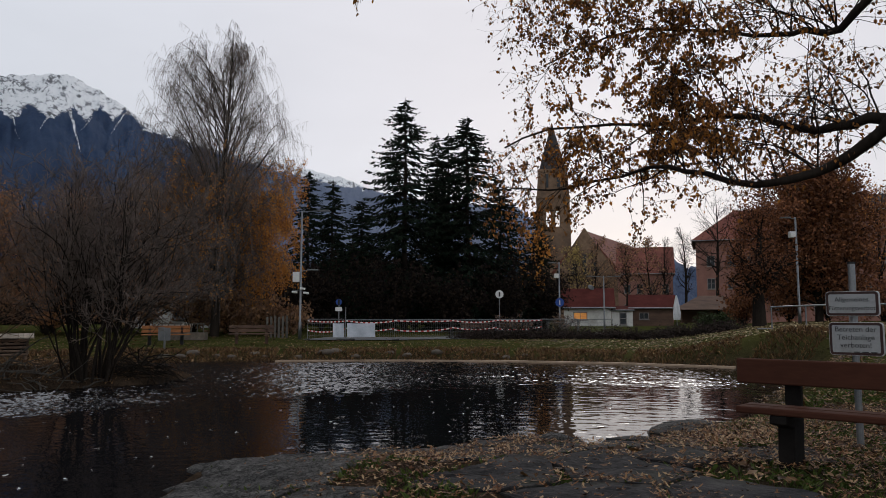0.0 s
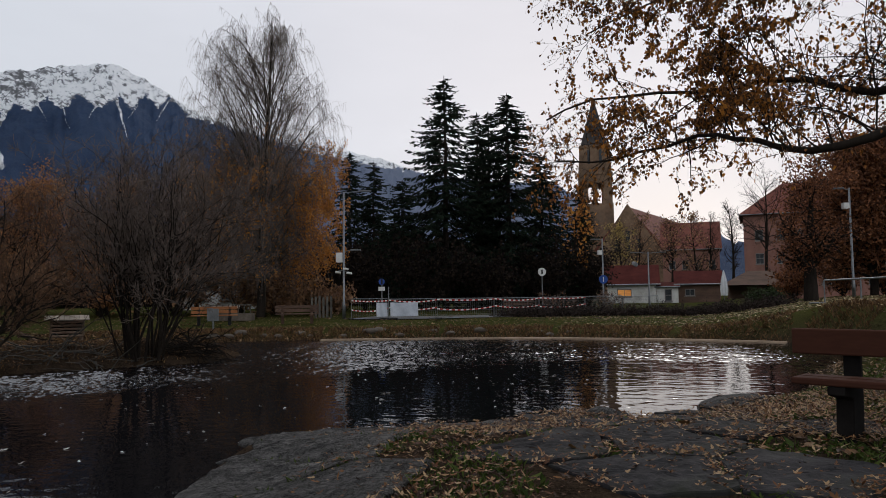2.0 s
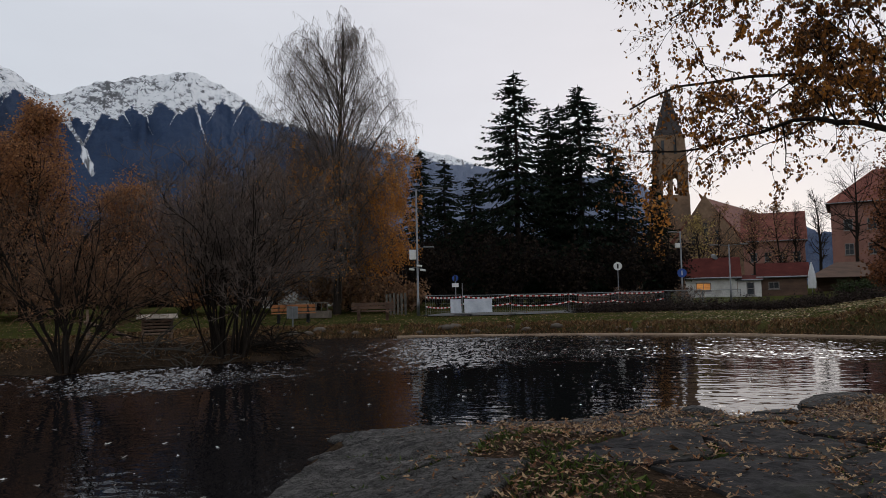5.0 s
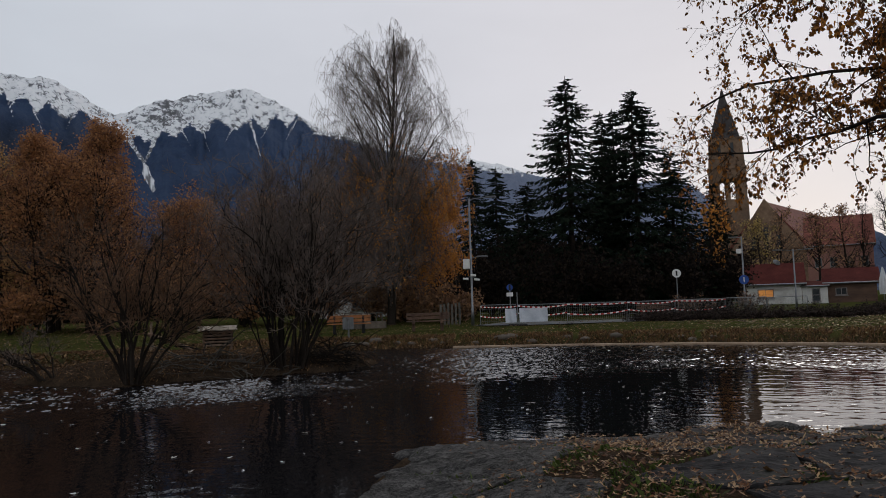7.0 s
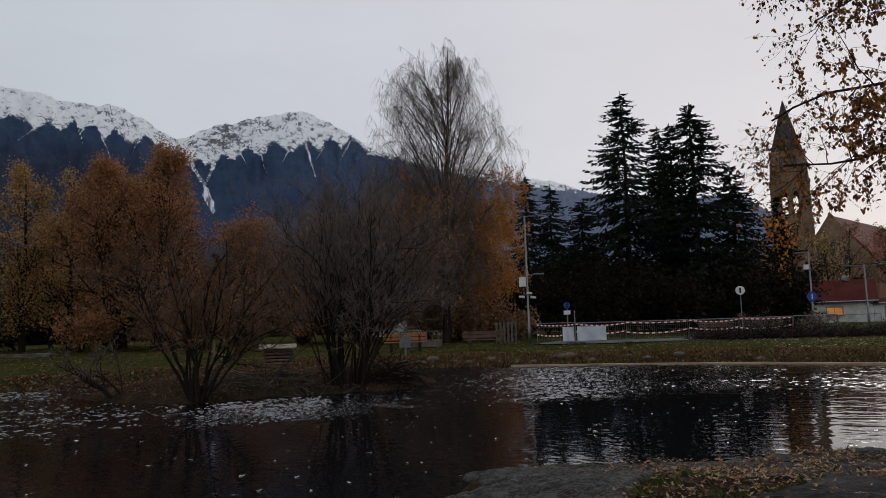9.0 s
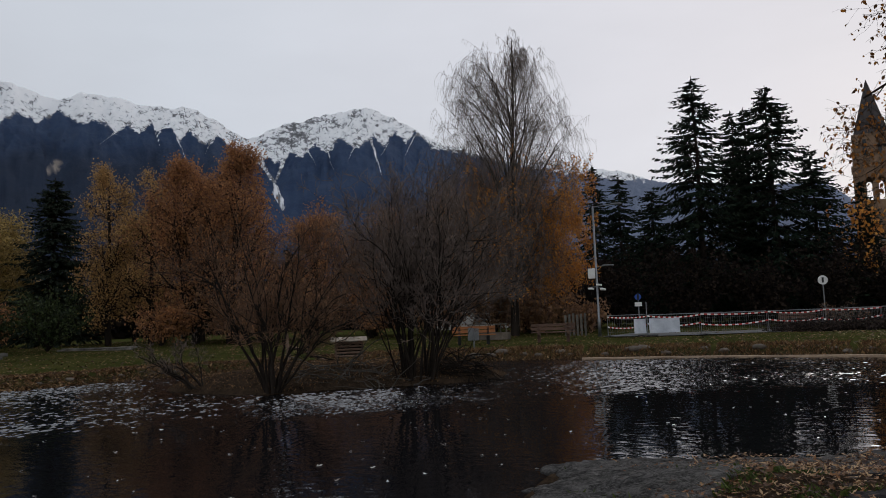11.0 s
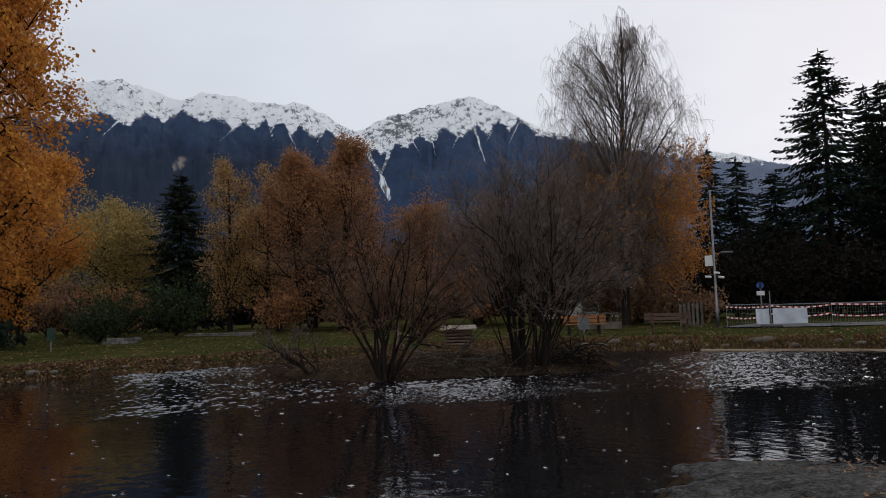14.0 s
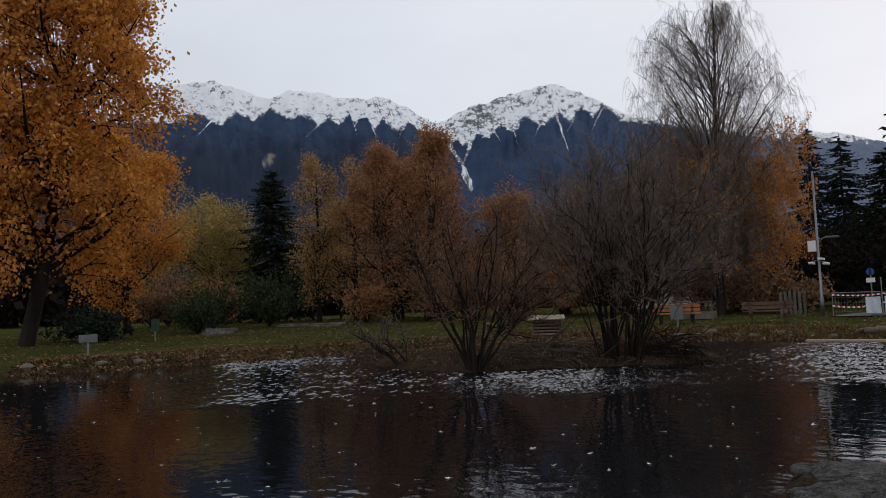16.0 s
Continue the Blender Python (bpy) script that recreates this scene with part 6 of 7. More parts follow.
def slab(poly, seed, name, label):
    """One flat, split stone: ragged outline, worn rim, uneven face."""
    rng = np.random.default_rng(seed)
    c = np.mean(poly, 0)
    ring = []
    for a, b in zip(poly, poly[1:] + poly[:1]):
        n = max(2, int(np.linalg.norm(b - a) / 0.09))
        for k in range(n):
            p = a + (b - a) * k / n
            w = noise.noise(Vector((p[0] * 2.6, p[1] * 2.6, 4.4))) * 0.05 + noise.noise(Vector((p[0] * 9, p[1] * 9, 1.4))) * 0.028
            ring.append(p + unit(p - c) * w)
    ring = np.array(ring)
    n = len(ring)
    tilt = rng.normal(0, 0.010, 2)
    rough_ = 0.85 if float(signed(np.array(c[0]), np.array(c[1]), POND)) < 1.0 else 0.8
    V, levels = [], ((0.985, -0.42), (1.0, -0.05), (0.998, -0.010), (0.985, 0.0), (0.88, 0.002), (0.78, 0.004), (0.66, 0.005), (0.54, 0.006), (0.42, 0.006), (0.28, 0.006), (0.14, 0.004))
    for q, dz in levels:
        for p in c + (ring - c) * q:
            sh = float(signed(np.array(p[0]), np.array(p[1]), POND))
            z = float(near_top(max(sh, 0))) + dz + float(tilt @ (p - c))
            z += rough_ * 0.028 * noise.noise(Vector((p[0] * 1.8, p[1] * 1.8, seed * 0.7))) + rough_ * 0.024 * noise.noise(Vector((p[0] * 6, p[1] * 6, seed))) + rough_ * 0.014 * noise.noise(Vector((p[0] * 17, p[1] * 17, seed)))
            V.append((p[0] - c[0], p[1] - c[1], z))
    F = [(j * n + k, j * n + (k + 1) % n, (j + 1) * n + (k + 1) % n, (j + 1) * n + k) for j in range(len(levels) - 1) for k in range(n)]
    F.append(tuple((len(levels) - 1) * n + k for k in range(n)))
    me = bpy.data.meshes.new(name)
    me.from_pydata(V, [], F)
    me.update()
    ob = place(name, me, SLAB if c[0] < -0.2 else PAVING)
    ob.location = (c[0], c[1], 0)
    return tagged(ob, label, "stone slab", "stone slabs of the pond ledge")


lrng = np.random.default_rng(77)
seeds = []
for i in range(11):
    for j in range(10):
        if i < 3 and (i + j) % 2:
            continue
        seeds.append(np.array([-3.0 + i * 0.98 + 0.4 * (j % 2), 1.2 + j * 0.84]) + lrng.normal(0, 0.21, 2))
for k, sd in enumerate(seeds):
    for _ in range(12):
        sh = [float(signed(np.array(sd[0] + dx), np.array(sd[1] + dy), POND)) for dx, dy in ((0, 0), (0.05, 0), (0, 0.05))]
        if sh[0] > 0.26 or sh[0] < -0.6:
            break
        sd = sd + 0.08 * unit(np.array([sh[1] - sh[0], sh[2] - sh[0]]))
    seeds[k] = sd
slab_polys = []
for k, sd in enumerate(seeds):
    sh = float(signed(np.array(sd[0]), np.array(sd[1]), POND))
    if sh < 0.12:
        continue
    if sh > 1.5 and lrng.random() < 0.34:
        continue
    if sd[0] > 3.4 and sd[1] > 5.2:
        continue
    poly = clip_cell(sd, [o for o in seeds if o is not sd and np.linalg.norm(o - sd) < 3.2], [(-3.5, 0), (7.5, 0), (7.5, 9.6), (-3.5, 9.6)])
    if len(poly) < 3:
        continue
    # keep the stones out of the water but for a small overhang
    c = np.mean(poly, 0)
    pts_ = []
    for p in poly:
        q = sd + (p - sd) * 0.975
        for _ in range(14):
            if float(signed(np.array(q[0]), np.array(q[1]), POND)) > -0.06:
                break
            q = sd + (q - sd) * 0.9
        pts_.append(q)
    slab_polys.append(pts_)
    slab(pts_, 300 + k, "stone_slab", "flat split grey stone slab strewn with leaves" if sh > 0.9 else "rough grey stone slab at the water's edge")
for k, (rx_, ry_, rr_, rf_) in enumerate(((3.25, 9.45, 0.30, 0.42), (2.85, 9.1, 0.26, 0.45), (1.2, 7.75, 0.14, 0.4))):
    ob = boulder(rx_, ry_, rr_, rf_, 401 + k, "dark flat rock at the pond's edge", "ledge rocks", "rock", -0.2 if k < 2 else -0.02)
    ob.data.materials.clear()
    ob.data.materials.append(SLAB)


frng_ = np.random.default_rng(19)
rim = [POND[30 + k] if 30 + k < len(POND) else POND[30 + k - len(POND)] for k in range(8)]
for k in range(64):
    i = frng_.uniform(0, 6.99)
    a, b = rim[int(i)], rim[int(i) + 1]
    f = i - int(i)
    d = unit(b - a)
    p = a * (1 - f) + b * f + np.array([d[1], -d[0]]) * -frng_.uniform(-0.02, 0.45)
    sh_ = float(signed(np.array(p[0]), np.array(p[1]), POND))
    if sh_ < -0.05:
        p = a * (1 - f) + b * f + np.array([d[1], -d[0]]) * frng_.uniform(0.0, 0.3)
        sh_ = float(signed(np.array(p[0]), np.array(p[1]), POND))
    ob = boulder(float(p[0]), float(p[1]), float(frng_.uniform(0.06, 0.17)), 0.34, 430 + k, "split grey stone at the ledge's broken edge", "broken ledge stones", "rock", float(near_top(max(sh_, 0))) - 0.05 if sh_ > 0.05 else -0.2)
    ob.data.materials.clear()
    ob.data.materials.append(SLAB if p[0] < -0.2 else PAVING)


# leaf litter: small curled three-lobed leaves
def litter(name, pts, z, size, mat, label, curl=0.35):
    n = len(pts)
    a0 = grng.uniform(0, math.tau, n)
    s = size * grng.uniform(0.55, 1.25, n)
    C = np.column_stack([pts, z])
    V = [C]
    for k, (da, ln) in enumerate(((0.0, 1.0), (0.95, 0.72), (-0.95, 0.72), (2.0, 0.45), (-2.0, 0.45))):
        a = a0 + da + grng.normal(0, 0.25, n)
        ln = ln * (grng.uniform(0.15, 1.1, n) if k else 1.0)
        d = np.stack([np.cos(a), np.sin(a), np.abs(grng.normal(0.15, curl, n))], -1) * (s * ln)[:, None]
        w = np.stack([-np.sin(a), np.cos(a), grng.normal(0, 0.3, n)], -1) * (s * 0.17)[:, None]
        V += [C + d * 0.5 + w, C + d, C + d * 0.5 - w]
    V = np.stack(V, 1)
    base = (np.arange(n) * 16)[:, None]
    Q = np.concatenate([np.concatenate([base, base + 1 + 3 * k, base + 2 + 3 * k, base + 3 + 3 * k], 1) for k in range(5)])
    return tagged(place(name, fast_mesh(name, V.reshape(-1, 3), Q), mat, kind="stuff"), label, "leaves")


pts = np.column_stack([grng.uniform(-2.4, 6.5, 50000), grng.uniform(1.0, 9.2, 50000)])
sh = signed(pts[:, 0], pts[:, 1], POND)
dens = np.array([0.5 + 0.9 * noise.noise(Vector((x * 0.9, y * 0.9, 2.2))) + 0.5 * noise.noise(Vector((x * 2.6, y * 2.6, 7.2))) for x, y in pts])
dens = dens * step(-2.0, 0.3, pts[:, 0]) + 0.25 * step(1.5, 4, pts[:, 0])
on_slab = np.zeros(len(pts), bool)
for ring in slab_polys:
    on_slab |= signed(pts[:, 0], pts[:, 1], np.array(ring)) < -0.10
keep = (sh > 0.03) & (grng.random(len(pts)) < np.where(on_slab, 0.30 * dens, 1.1 * dens))
pts, sh = pts[keep], sh[keep]
z = np.maximum(near_top(sh), ground_z(pts[:, 0], pts[:, 1])) + 0.02 + grng.uniform(0, 0.02, len(pts))
litter("leaf_litter", pts, z, 0.044, LITTER_NEAR, "curled fallen leaves over stone and grass")
pts = np.column_stack([grng.uniform(2.2, 10, 9000), grng.uniform(5, 17, 9000)])
sh = signed(pts[:, 0], pts[:, 1], POND)
pts = pts[sh > 0.15]
litter("slope_litter", pts, ground_z(pts[:, 0], pts[:, 1]) + 0.03, 0.075, LITTER, "fallen leaves on the grassy slope behind the bench")

# grass and moss between the stones
pts = np.column_stack([grng.uniform(-2.2, 8, 60000), grng.uniform(1.5, 11, 60000)])
sh = signed(pts[:, 0], pts[:, 1], POND)
tuft = np.array([noise.noise(Vector((x * 1.4, y * 1.4, 5.5))) for x, y in pts])
on_slab = np.zeros(len(pts), bool)
for ring in slab_polys:
    on_slab |= signed(pts[:, 0], pts[:, 1], np.array(ring)) < -0.03
pts = pts[(sh > 0.25) & (tuft > -0.12) & ~on_slab]
V, Q = blades(len(pts), pts, 0.05, 0.085, 0.005, 0.7)
tagged(place("near_grass", fast_mesh("near_grass", V, Q), GRASS, kind="stuff"), "short grass between the stone slabs", "grass")

# floating leaves
pts = np.column_stack([grng.uniform(-20, 3, 1100), grng.uniform(1, 20, 1100)])
allp = pts[:800]
allp = allp[(signed(allp[:, 0], allp[:, 1], POND) < -0.1) & (signed(allp[:, 0], allp[:, 1], ISLAND) > 0.1)]
litter("floating_leaves", allp, np.full(len(allp), WATER + 0.006), 0.050, FLOATING, "fallen leaves floating on the pond", 0.05)

# leaves caught on the island
pts = np.column_stack([grng.uniform(-15, -5.5, 4500), grng.uniform(13, 21.5, 4500)])
pts = pts[signed(pts[:, 0], pts[:, 1], ISLAND) < -0.5]
litter("island_litter", pts, ground_z(pts[:, 0], pts[:, 1]) + 0.01, 0.06, LITTER, "fallen leaves on the island's bare soil")

# the near bench: one back board, two seat boards, cast legs
BX, BY, BD = 2.39, 5.83, ang((2.39, 5.83), (3.17, 5.14))
bench = thing("park_bench", (BX, BY, 0.16), "reddish-brown wooden park bench on dark cast legs", "bench", "park benches by the pond", BD)
Solid().box((0, -0.03, 0.60), (1.95, 0.022, 0.795)).part("back_board", BENCH_WOOD, bench, bevel=0.012)
Solid().box((0.10, -0.20, 0.405), (1.97, -0.05, 0.455)).part("seat_board", BENCH_WOOD, bench, bevel=0.012)
Solid().box((0.10, -0.37, 0.405), (1.97, -0.22, 0.455)).part("seat_board", BENCH_WOOD, bench, bevel=0.012)
for k in range(2):
    x = 0.40 + 1.18 * k
    leg = Solid()
    prof = [(-0.02, -0.06), (-0.20, -0.06), (-0.17, 0.30), (-0.36, 0.34), (-0.36, 0.405), (0.03, 0.405), (0.05, 0.76), (0.10, 0.76), (0.09, 0.30), (0.06, -0.06)]
    n = len(prof)
    leg.add([(x - 0.06, y, z) for y, z in prof] + [(x + 0.06, y, z) for y, z in prof], [tuple(range(n)), tuple(range(2 * n - 1, n - 1, -1))] + [((i + 1) % n, i, n + i, n + (i + 1) % n) for i in range(n)])
    leg.part("leg", BENCH_LEG, bench, bevel=0.012)

# two notices on one post
SA = ang((3.42, 6.33), (3.70, 6.06))
post = thing("sign_post", (3.60, 6.26, float(ground_z(3.6, 6.26))), "grey steel post carrying two notices", "post", "", SA)
Solid().tube([(0, 0.02, -0.2), (0, 0.02, 1.62)], 0.03, 12).part("pole", GALV, post)
Solid().tube([(0, 0.02, 1.62), (0, 0.02, 1.64)], 0.034, 12).part("cap", PLASTIC_BLACK, post)


def rounded(w, h, r, y0, y1):
    s, ring = Solid(), []
    for cx, cz, a0 in ((w / 2 - r, h / 2 - r, 0), (-w / 2 + r, h / 2 - r, 90), (-w / 2 + r, -h / 2 + r, 180), (w / 2 - r, -h / 2 + r, 270)):
        ring += [(cx + r * math.cos(radians(a0 + k * 22.5)), cz + r * math.sin(radians(a0 + k * 22.5))) for k in range(5)]
    n = len(ring)
    s.add([(x, y0, z) for x, z in ring] + [(x, y1, z) for x, z in ring], [tuple(range(n)), tuple(range(2 * n - 1, n - 1, -1))] + [((i + 1) % n, i, n + i, n + (i + 1) % n) for i in range(n)])
    return s


def notice(cx, cy, zc, w, h, lines, label, bars=0):
    root = thing("notice_sign", (cx, cy, zc), label, "sign", "notices on one post", SA)
    rounded(w, h, 0.03, 0.0, 0.045).part("casing", SIGN_EDGE, root)
    rounded(w - 0.008, h - 0.008, 0.028, -0.003, -0.0005).part("rim", SIGN_RIM, root)
    rounded(w - 0.05, h - 0.05, 0.012, -0.006, -0.0035).part("face", SIGN_WHITE, root)
    for body_, x, z, size in lines:
        cu = bpy.data.curves.new("lettering", "FONT")
        cu.body, cu.size, cu.align_x, cu.align_y, cu.extrude = body_, size, "CENTER", "CENTER", 0.0006
        cu.materials.append(INK)
        ob = new("lettering", cu)
        ob.parent = root
        ob.matrix_local = pose(x, -0.0085, z, 90, 0, 0)
    for k in range(bars):
        Solid().box((-0.02 + 0.065 * k, -0.0085, -h / 2 + 0.026), (0.03 + 0.065 * k, -0.0065, -h / 2 + 0.034)).part("fine_print", INK, root)


notice(3.555, 6.195, 1.40, 0.415, 0.215, [("Allgemeines", 0.0, 0.035, 0.055), ("Fütterungsverbot", 0.0, -0.04, 0.052)], "white notice with dark rim forbidding feeding")
notice(3.575, 6.195, 1.095, 0.42, 0.285, [("Betreten der", 0.0, 0.082, 0.062), ("Teichanlage", 0.0, 0.012, 0.062), ("verboten!", 0.0, -0.055, 0.062)], "white notice with dark red rim forbidding entry", 3)

# near birch: the trunk stands outside the view, its limbs reach in
birch = thing("birch_tree", (6.7, 6.4, float(ground_z(6.7, 6.4)) - 0.1), "old birch with long limbs and browning leaves", "tree")
orig = np.array(birch.matrix_world.translation)
brng = np.random.default_rng(29)


def smooth_path(points, k):
    p = np.array(points, float)
    t = np.linspace(0, len(p) - 1, k)
    i = np.clip(t.astype(int), 0, len(p) - 2)
    f = (t - i)[:, None]
    a, b, c, d = p[np.maximum(i - 1, 0)], p[i], p[i + 1], p[np.minimum(i + 2, len(p) - 1)]
    return 0.5 * (2 * b + (c - a) * f + (2 * a - 5 * b + 4 * c - d) * f ** 2 + (3 * b - a - 3 * c + d) * f ** 3)


limb_defs = [
    ([(6.7, 6.4, 2.3), (5.6, 6.7, 3.0), (4.57, 7.08, 3.3), (4.27, 7.35, 3.30), (4.04, 7.71, 3.35), (3.48, 8.3, 3.71), (3.19, 8.63, 3.69), (2.4, 9.2, 3.8), (1.5, 9.5, 3.85), (0.85, 9.65, 3.6)], 0.085, 0.012),
    ([(4.6, 7.06, 3.3), (4.4, 6.96, 3.14), (4.16, 7.18, 2.91), (3.88, 7.45, 2.78), (3.31, 7.83, 2.73), (2.98, 8.28, 3.0), (2.67, 8.8, 3.16), (2.08, 9.37, 3.09), (1.5, 9.6, 2.98), (0.95, 9.7, 3.05)], 0.078, 0.010),
    ([(6.7, 6.4, 3.6), (5.6, 6.8, 4.5), (4.62, 7.13, 4.69), (4.32, 7.55, 4.44), (4.07, 7.91, 4.56), (3.82, 8.37, 4.71), (3.2, 8.9, 5.0), (2.4, 9.3, 5.1), (1.4, 9.6, 4.75)], 0.075, 0.010),
    ([(6.7, 6.4, 5.0), (5.5, 7.2, 6.0), (4.2, 8.2, 6.3), (3.0, 8.8, 6.1), (1.9, 9.3, 5.9), (1.1, 9.5, 5.7)], 0.07, 0.010),
    ([(6.7, 6.4, 6.2), (4.8, 6.9, 7.2), (2.2, 7.6, 6.9), (0.4, 7.9, 6.3), (-0.6, 7.95, 5.5), (-1.02, 7.95, 5.05)], 0.06, 0.006),
]
LP = np.stack([smooth_path(p, 20) for p, _, _ in limb_defs]) - orig
LP[:, 1:-1] += brng.normal(0, 0.018, LP[:, 1:-1].shape)
LR = np.stack([b + (a - b) * np.linspace(1, 0, 20) ** 1.5 for _, a, b in limb_defs])
TP = smooth_path([(6.7, 6.4, -0.1), (6.72, 6.42, 2.2), (6.66, 6.4, 4.6), (6.75, 6.45, 7.0), (6.7, 6.4, 9.5)], 14)[None] - orig
V, Q = tubes(TP, np.linspace(0.26, 0.05, 14)[None], 14)
place("trunk", fast_mesh("trunk", V, Q, True), BIRCH_BARK, birch, "white peeling birch bark")
for k in range(len(limb_defs)):
    V, Q = tubes(LP[k:k + 1], LR[k:k + 1], 10)
    place("limb", fast_mesh("limb", V, Q, True), BARK, birch)
reach = LP[:4]
S, D, L, r = spawn(brng, reach, LR[:4], 36, 0.20, 1.0, 58, 1.0, 0.5, lens=1.45)
outer = (S + orig)[:, 0] > 3.0
D[outer, 2] = np.abs(D[outer, 2]) + 0.25
P2, R2 = grow(brng, S, D, L, np.clip(r, 0.004, 0.011), 9, 0.02, 0.16, 0.25)
S, D, L, r = spawn(brng, P2, R2, 8, 0.12, 1.0, 46, 1.0, 0.5, lens=0.68)
P3, R3 = grow(brng, S, D, L, np.clip(r, 0.002, 0.0045), 6, -0.10, 0.2, 0.5)
S, D, L, r = spawn(brng, P3, R3, 3, 0.2, 1.0, 45, 1.0, 0.5, lens=0.28)
P4, R4 = grow(brng, S, D, L, np.full(len(L), 0.0018), 4, -0.22, 0.2, 0.6)
V, Q = joined([tubes(P2, R2, 6), tubes(P3, R3, 4), tubes(P4, R4, 3)])
place("branchwork", fast_mesh("branchwork", V, Q), BARK, birch, kind="stuff")
# sprigs that hang from the overhead limb
S2, D2, L2, r2 = spawn(brng, LP[4:5], LR[4:5], 5, 0.9, 1.0, 60, 1.0, 0.4, lens=0.62)
PS, RS = grow(brng, S2, D2, L2, np.full(len(L2), 0.004), 6, -0.5, 0.12, 0.4)
V, Q = tubes(PS, RS, 4)
place("branchwork", fast_mesh("branchwork", V, Q), BARK, birch, kind="stuff")


def birch_leaves(C, size):
    """Toothed oval leaves, folded a little along the rib."""
    n = len(C)
    a = unit(brng.normal(0, 0.55, (n, 3)) + np.array([0, 0, -0.9]))
    b = unit(np.cross(a, brng.normal(0, 1, (n, 3))))
    nn = np.cross(a, b)
    s = (size * brng.uniform(0.55, 1.2, n))[:, None]
    P = [C, C + a * s * 0.25 + b * s * 0.30 + nn * s * 0.08, C + a * s * 0.6 + b * s * 0.27 + nn * s * 0.10, C + a * s, C + a * s * 0.6 - b * s * 0.27 + nn * s * 0.10, C + a * s * 0.25 - b * s * 0.30 + nn * s * 0.08]
    V = np.stack(P, 1).reshape(-1, 3)
    base = (np.arange(n) * 6)[:, None]
    return V, np.concatenate([np.concatenate([base, base + 1, base + 2, base + 3], 1), np.concatenate([base, base + 3, base + 4, base + 5], 1)])


mid4 = P4[:, 1] + orig
clump = P4[(mid4[:, 0] > 1.7) & (mid4[:, 0] < 3.4) & (mid4[:, 2] > 3.2)]
def thinned(C):
    """Fewer leaves towards the thick ends of the limbs."""
    return C[brng.random(len(C)) < np.where((C + orig)[:, 0] > 3.1, 0.45, 0.40 + 0.60 * step(0.6, 1.8, (C + orig)[:, 0]))]


V, Q = joined([birch_leaves(along(brng, clump, 9000, 0.02), 0.058), birch_leaves(thinned(along(brng, P4, 17500, 0.012)), 0.055), birch_leaves(thinned(along(brng, P3, 7000, 0.015)), 0.055), birch_leaves(along(brng, PS, 26, 0.01), 0.075)])
place("crown", fast_mesh("crown", V, Q), LEAF_NEAR, birch, "browning and golden birch leaves")

# ---- island: log hut, ramp, roots and brushwood ----
hut = thing("log_hut", (-12.38, 19.6, float(ground_z(-12.2, 19.7)) - 0.02), "small log duck house with a pale plank roof", "hut", "", ang((-12.4, 19.5), (-11.6, 20.0)))
for k in range(5):
    z = 0.16 + 0.098 * k
    Solid().tube([(0.02, -0.02, z), (0.45, -0.025, z + 0.004), (0.90, -0.02, z)], 0.034, 9).part("log", LOG, hut)
    Solid().tube([(0.02, 0.62, z), (0.90, 0.62, z)], 0.034, 9).part("log", LOG, hut)
    Solid().tube([(0.05, -0.08, z + 0.049), (0.05, 0.68, z + 0.049)], 0.033, 9).part("log", LOG, hut)
    Solid().tube([(0.87, -0.08, z + 0.049), (0.87, 0.68, z + 0.049)], 0.033, 9).part("log", LOG, hut)
# dark box added behind the logs to stand in for shade in the gaps
Solid().box((0.06, 0.0, 0.12), (0.86, 0.60, 0.60)).part("gap_shade_backing", BENCH_LEG, hut)
for px in (0.08, 0.84):
    for py in (0.02, 0.61):
        Solid().tube([(px, py, -0.1), (px, py, 0.12)], 0.04, 8).part("foot", LOG, hut)
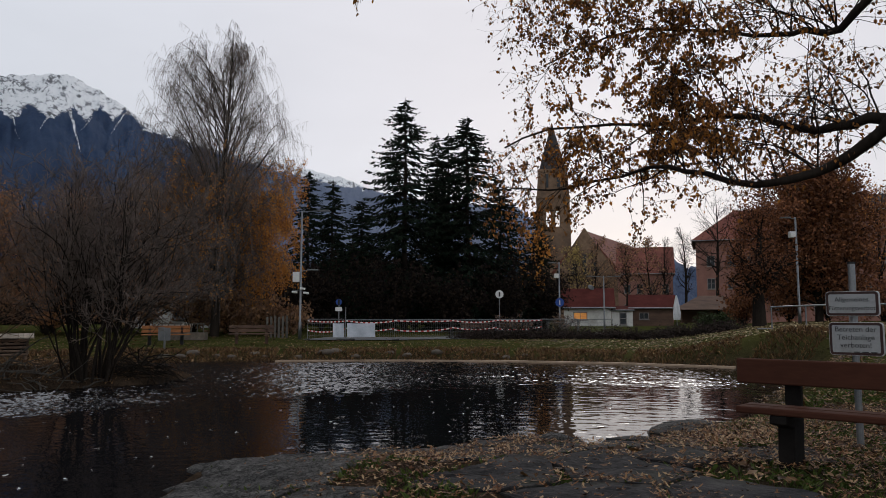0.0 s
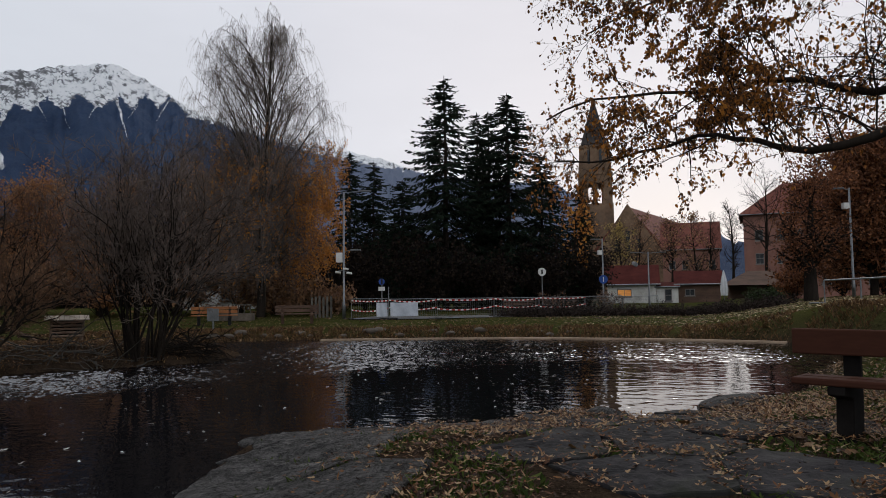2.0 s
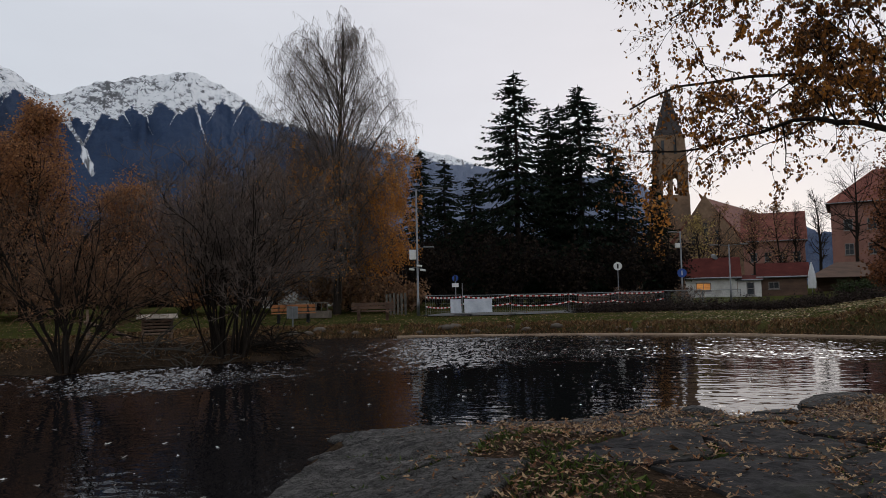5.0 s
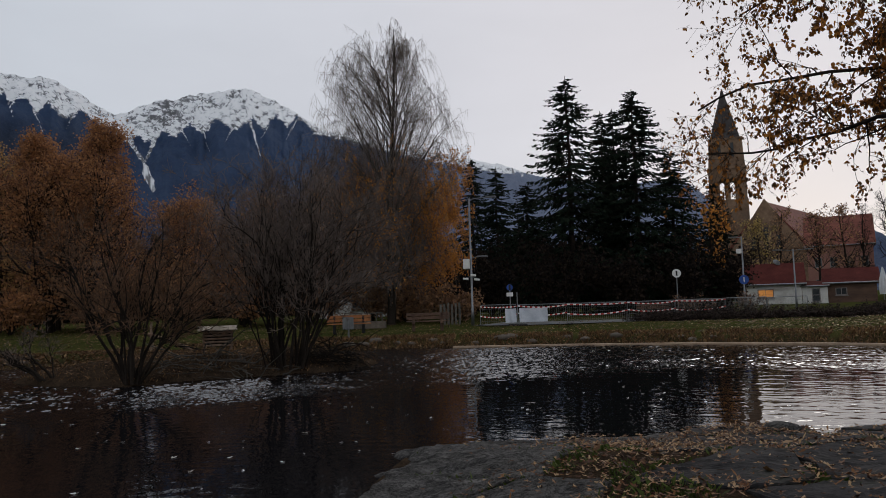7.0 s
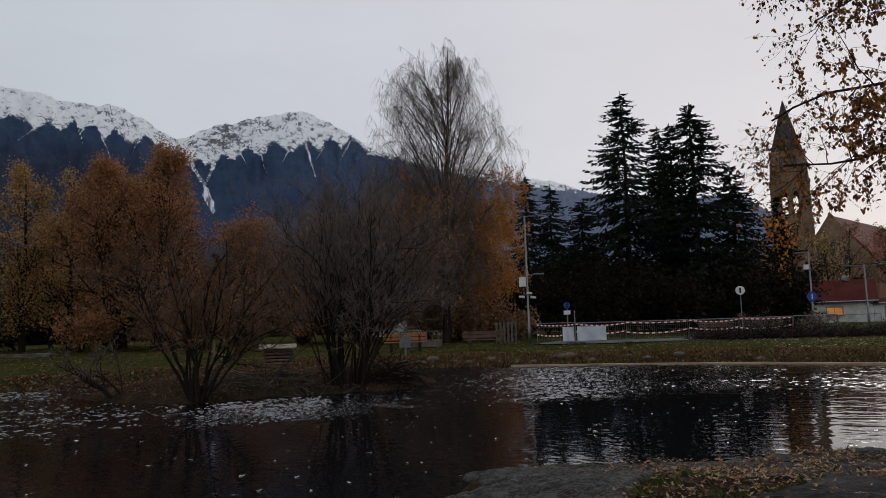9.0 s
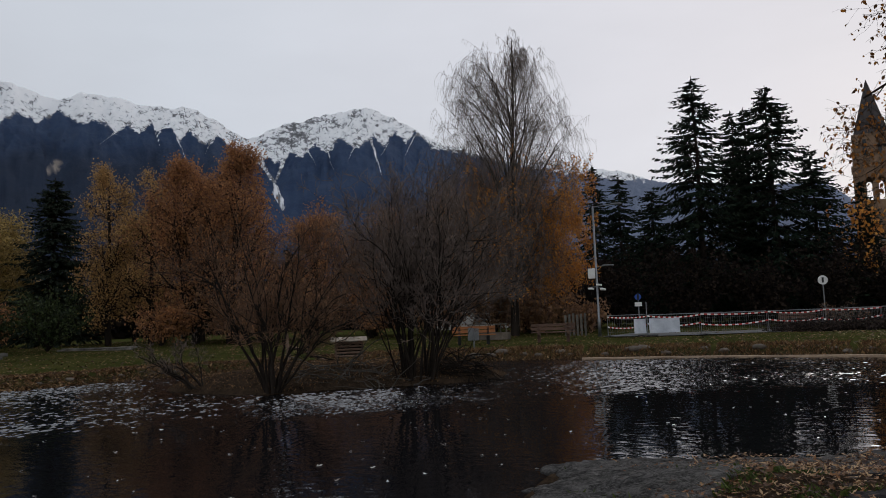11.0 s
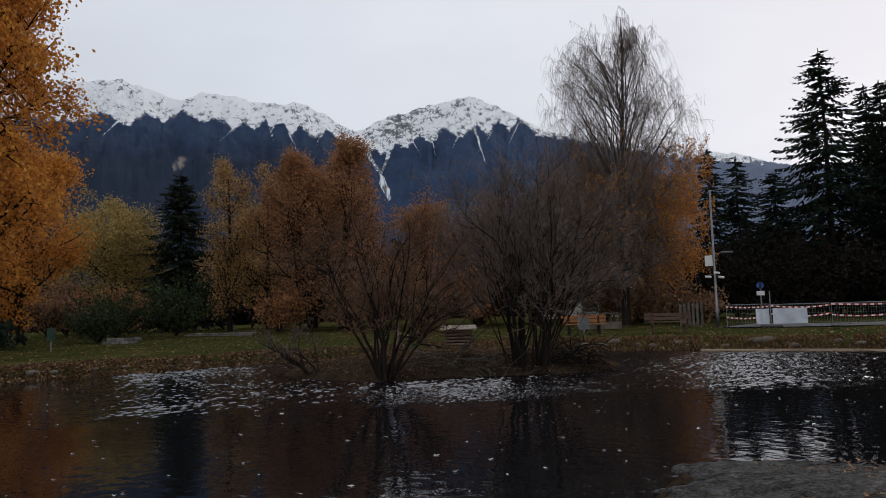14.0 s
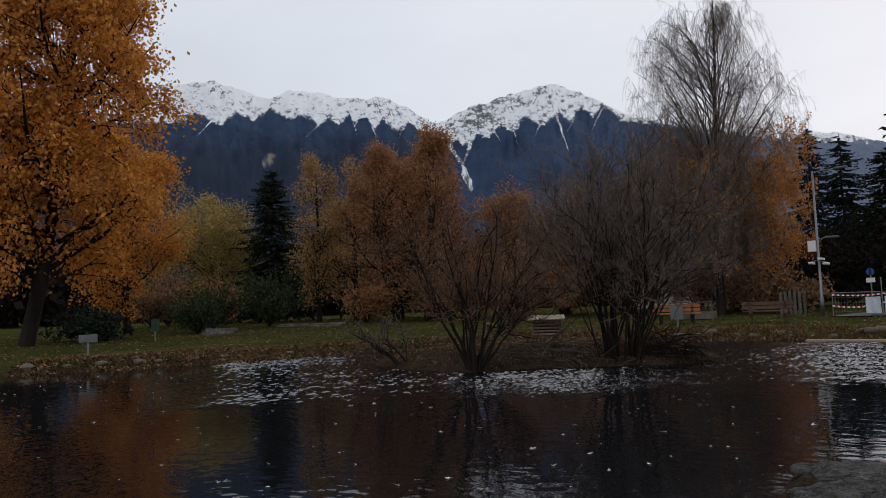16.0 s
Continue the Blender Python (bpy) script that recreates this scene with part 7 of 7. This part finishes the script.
for k in range(9):
    x0, x1 = -0.12 + k * 0.128, -0.12 + (k + 1) * 0.128 - 0.008
    for sgn in (-1, 1):
        y_e, y_r = 0.3 + sgn * 0.52, 0.3
        p = [(x0, y_e, 0.61), (x1, y_e, 0.61), (x1, y_r, 0.72), (x0, y_r, 0.72)]
        if sgn > 0:
            p = [p[1], p[0], p[3], p[2]]
        Solid().add(p + [(x, y, z + 0.025) for x, y, z in p], [(3, 2, 1, 0), (4, 5, 6, 7), (0, 1, 5, 4), (1, 2, 6, 5), (2, 3, 7, 6), (3, 0, 4, 7)]).part("roof_plank", ROOF_PLANK, hut)
ramp = thing("log_ramp", (-13.5, 18.75, float(ground_z(-13.4, 18.8))), "rough ramp of thin logs leading to the hut", "ramp", "", ang((-13.5, 18.8), (-12.5, 19.4)))
for k in range(8):
    y0 = -0.1 + 0.07 * k
    Solid().tube([(-0.1, y0, 0.62 - 0.03 * (k % 3)), (0.5, y0 + 0.02, 0.40), (1.15, y0 + 0.03, 0.08)], 0.032, 7).part("log", LOG, ramp)
Solid().tube([(0.0, -0.15, -0.1), (0.0, -0.12, 0.95)], 0.035, 8).part("post", LOG, ramp)
Solid().tube([(0.05, 0.45, -0.1), (-0.05, 0.45, 0.8)], 0.03, 8).part("post", LOG, ramp)

irng = np.random.default_rng(66)


def tangle(name, cx, cy, n, rx, ry, hgt, mat, label, rad=0.012):
    a, q = irng.uniform(0, math.tau, n), np.sqrt(irng.random(n))
    x, y = cx + rx * q * np.cos(a), cy + ry * q * np.sin(a)
    S = np.column_stack([x, y, ground_z(x, y) + irng.uniform(0, hgt, n) * (1 - 0.6 * q)])
    D = np.column_stack([irng.normal(0, 1, n), irng.normal(0, 0.6, n), irng.normal(0.05, 0.35, n)])
    P, R = grow(irng, S, D, irng.uniform(0.4, 1.3, n), rad * irng.uniform(0.5, 1.5, n), 6, -0.12, 0.22, 0.4)
    P[..., 2] = np.maximum(P[..., 2], np.minimum(ground_z(P[..., 0], P[..., 1]), 0.3) + 0.005)
    V, Q = tubes(P, R, 5)
    return tagged(place(name, fast_mesh(name, V, Q, True), mat, kind="stuff"), label, "brushwood")


tangle("brushwood", -6.9, 16.7, 150, 0.8, 0.6, 0.5, BARK, "heap of cut brushwood at the island's end")
tangle("bare_roots", -9.2, 15.2, 60, 1.8, 0.7, 0.06, BARK_GREY, "bare roots along the island bank", 0.016)
tangle("dead_branches", -13.0, 19.0, 30, 0.6, 0.5, 0.4, BARK, "dead branches heaped beside the hut")
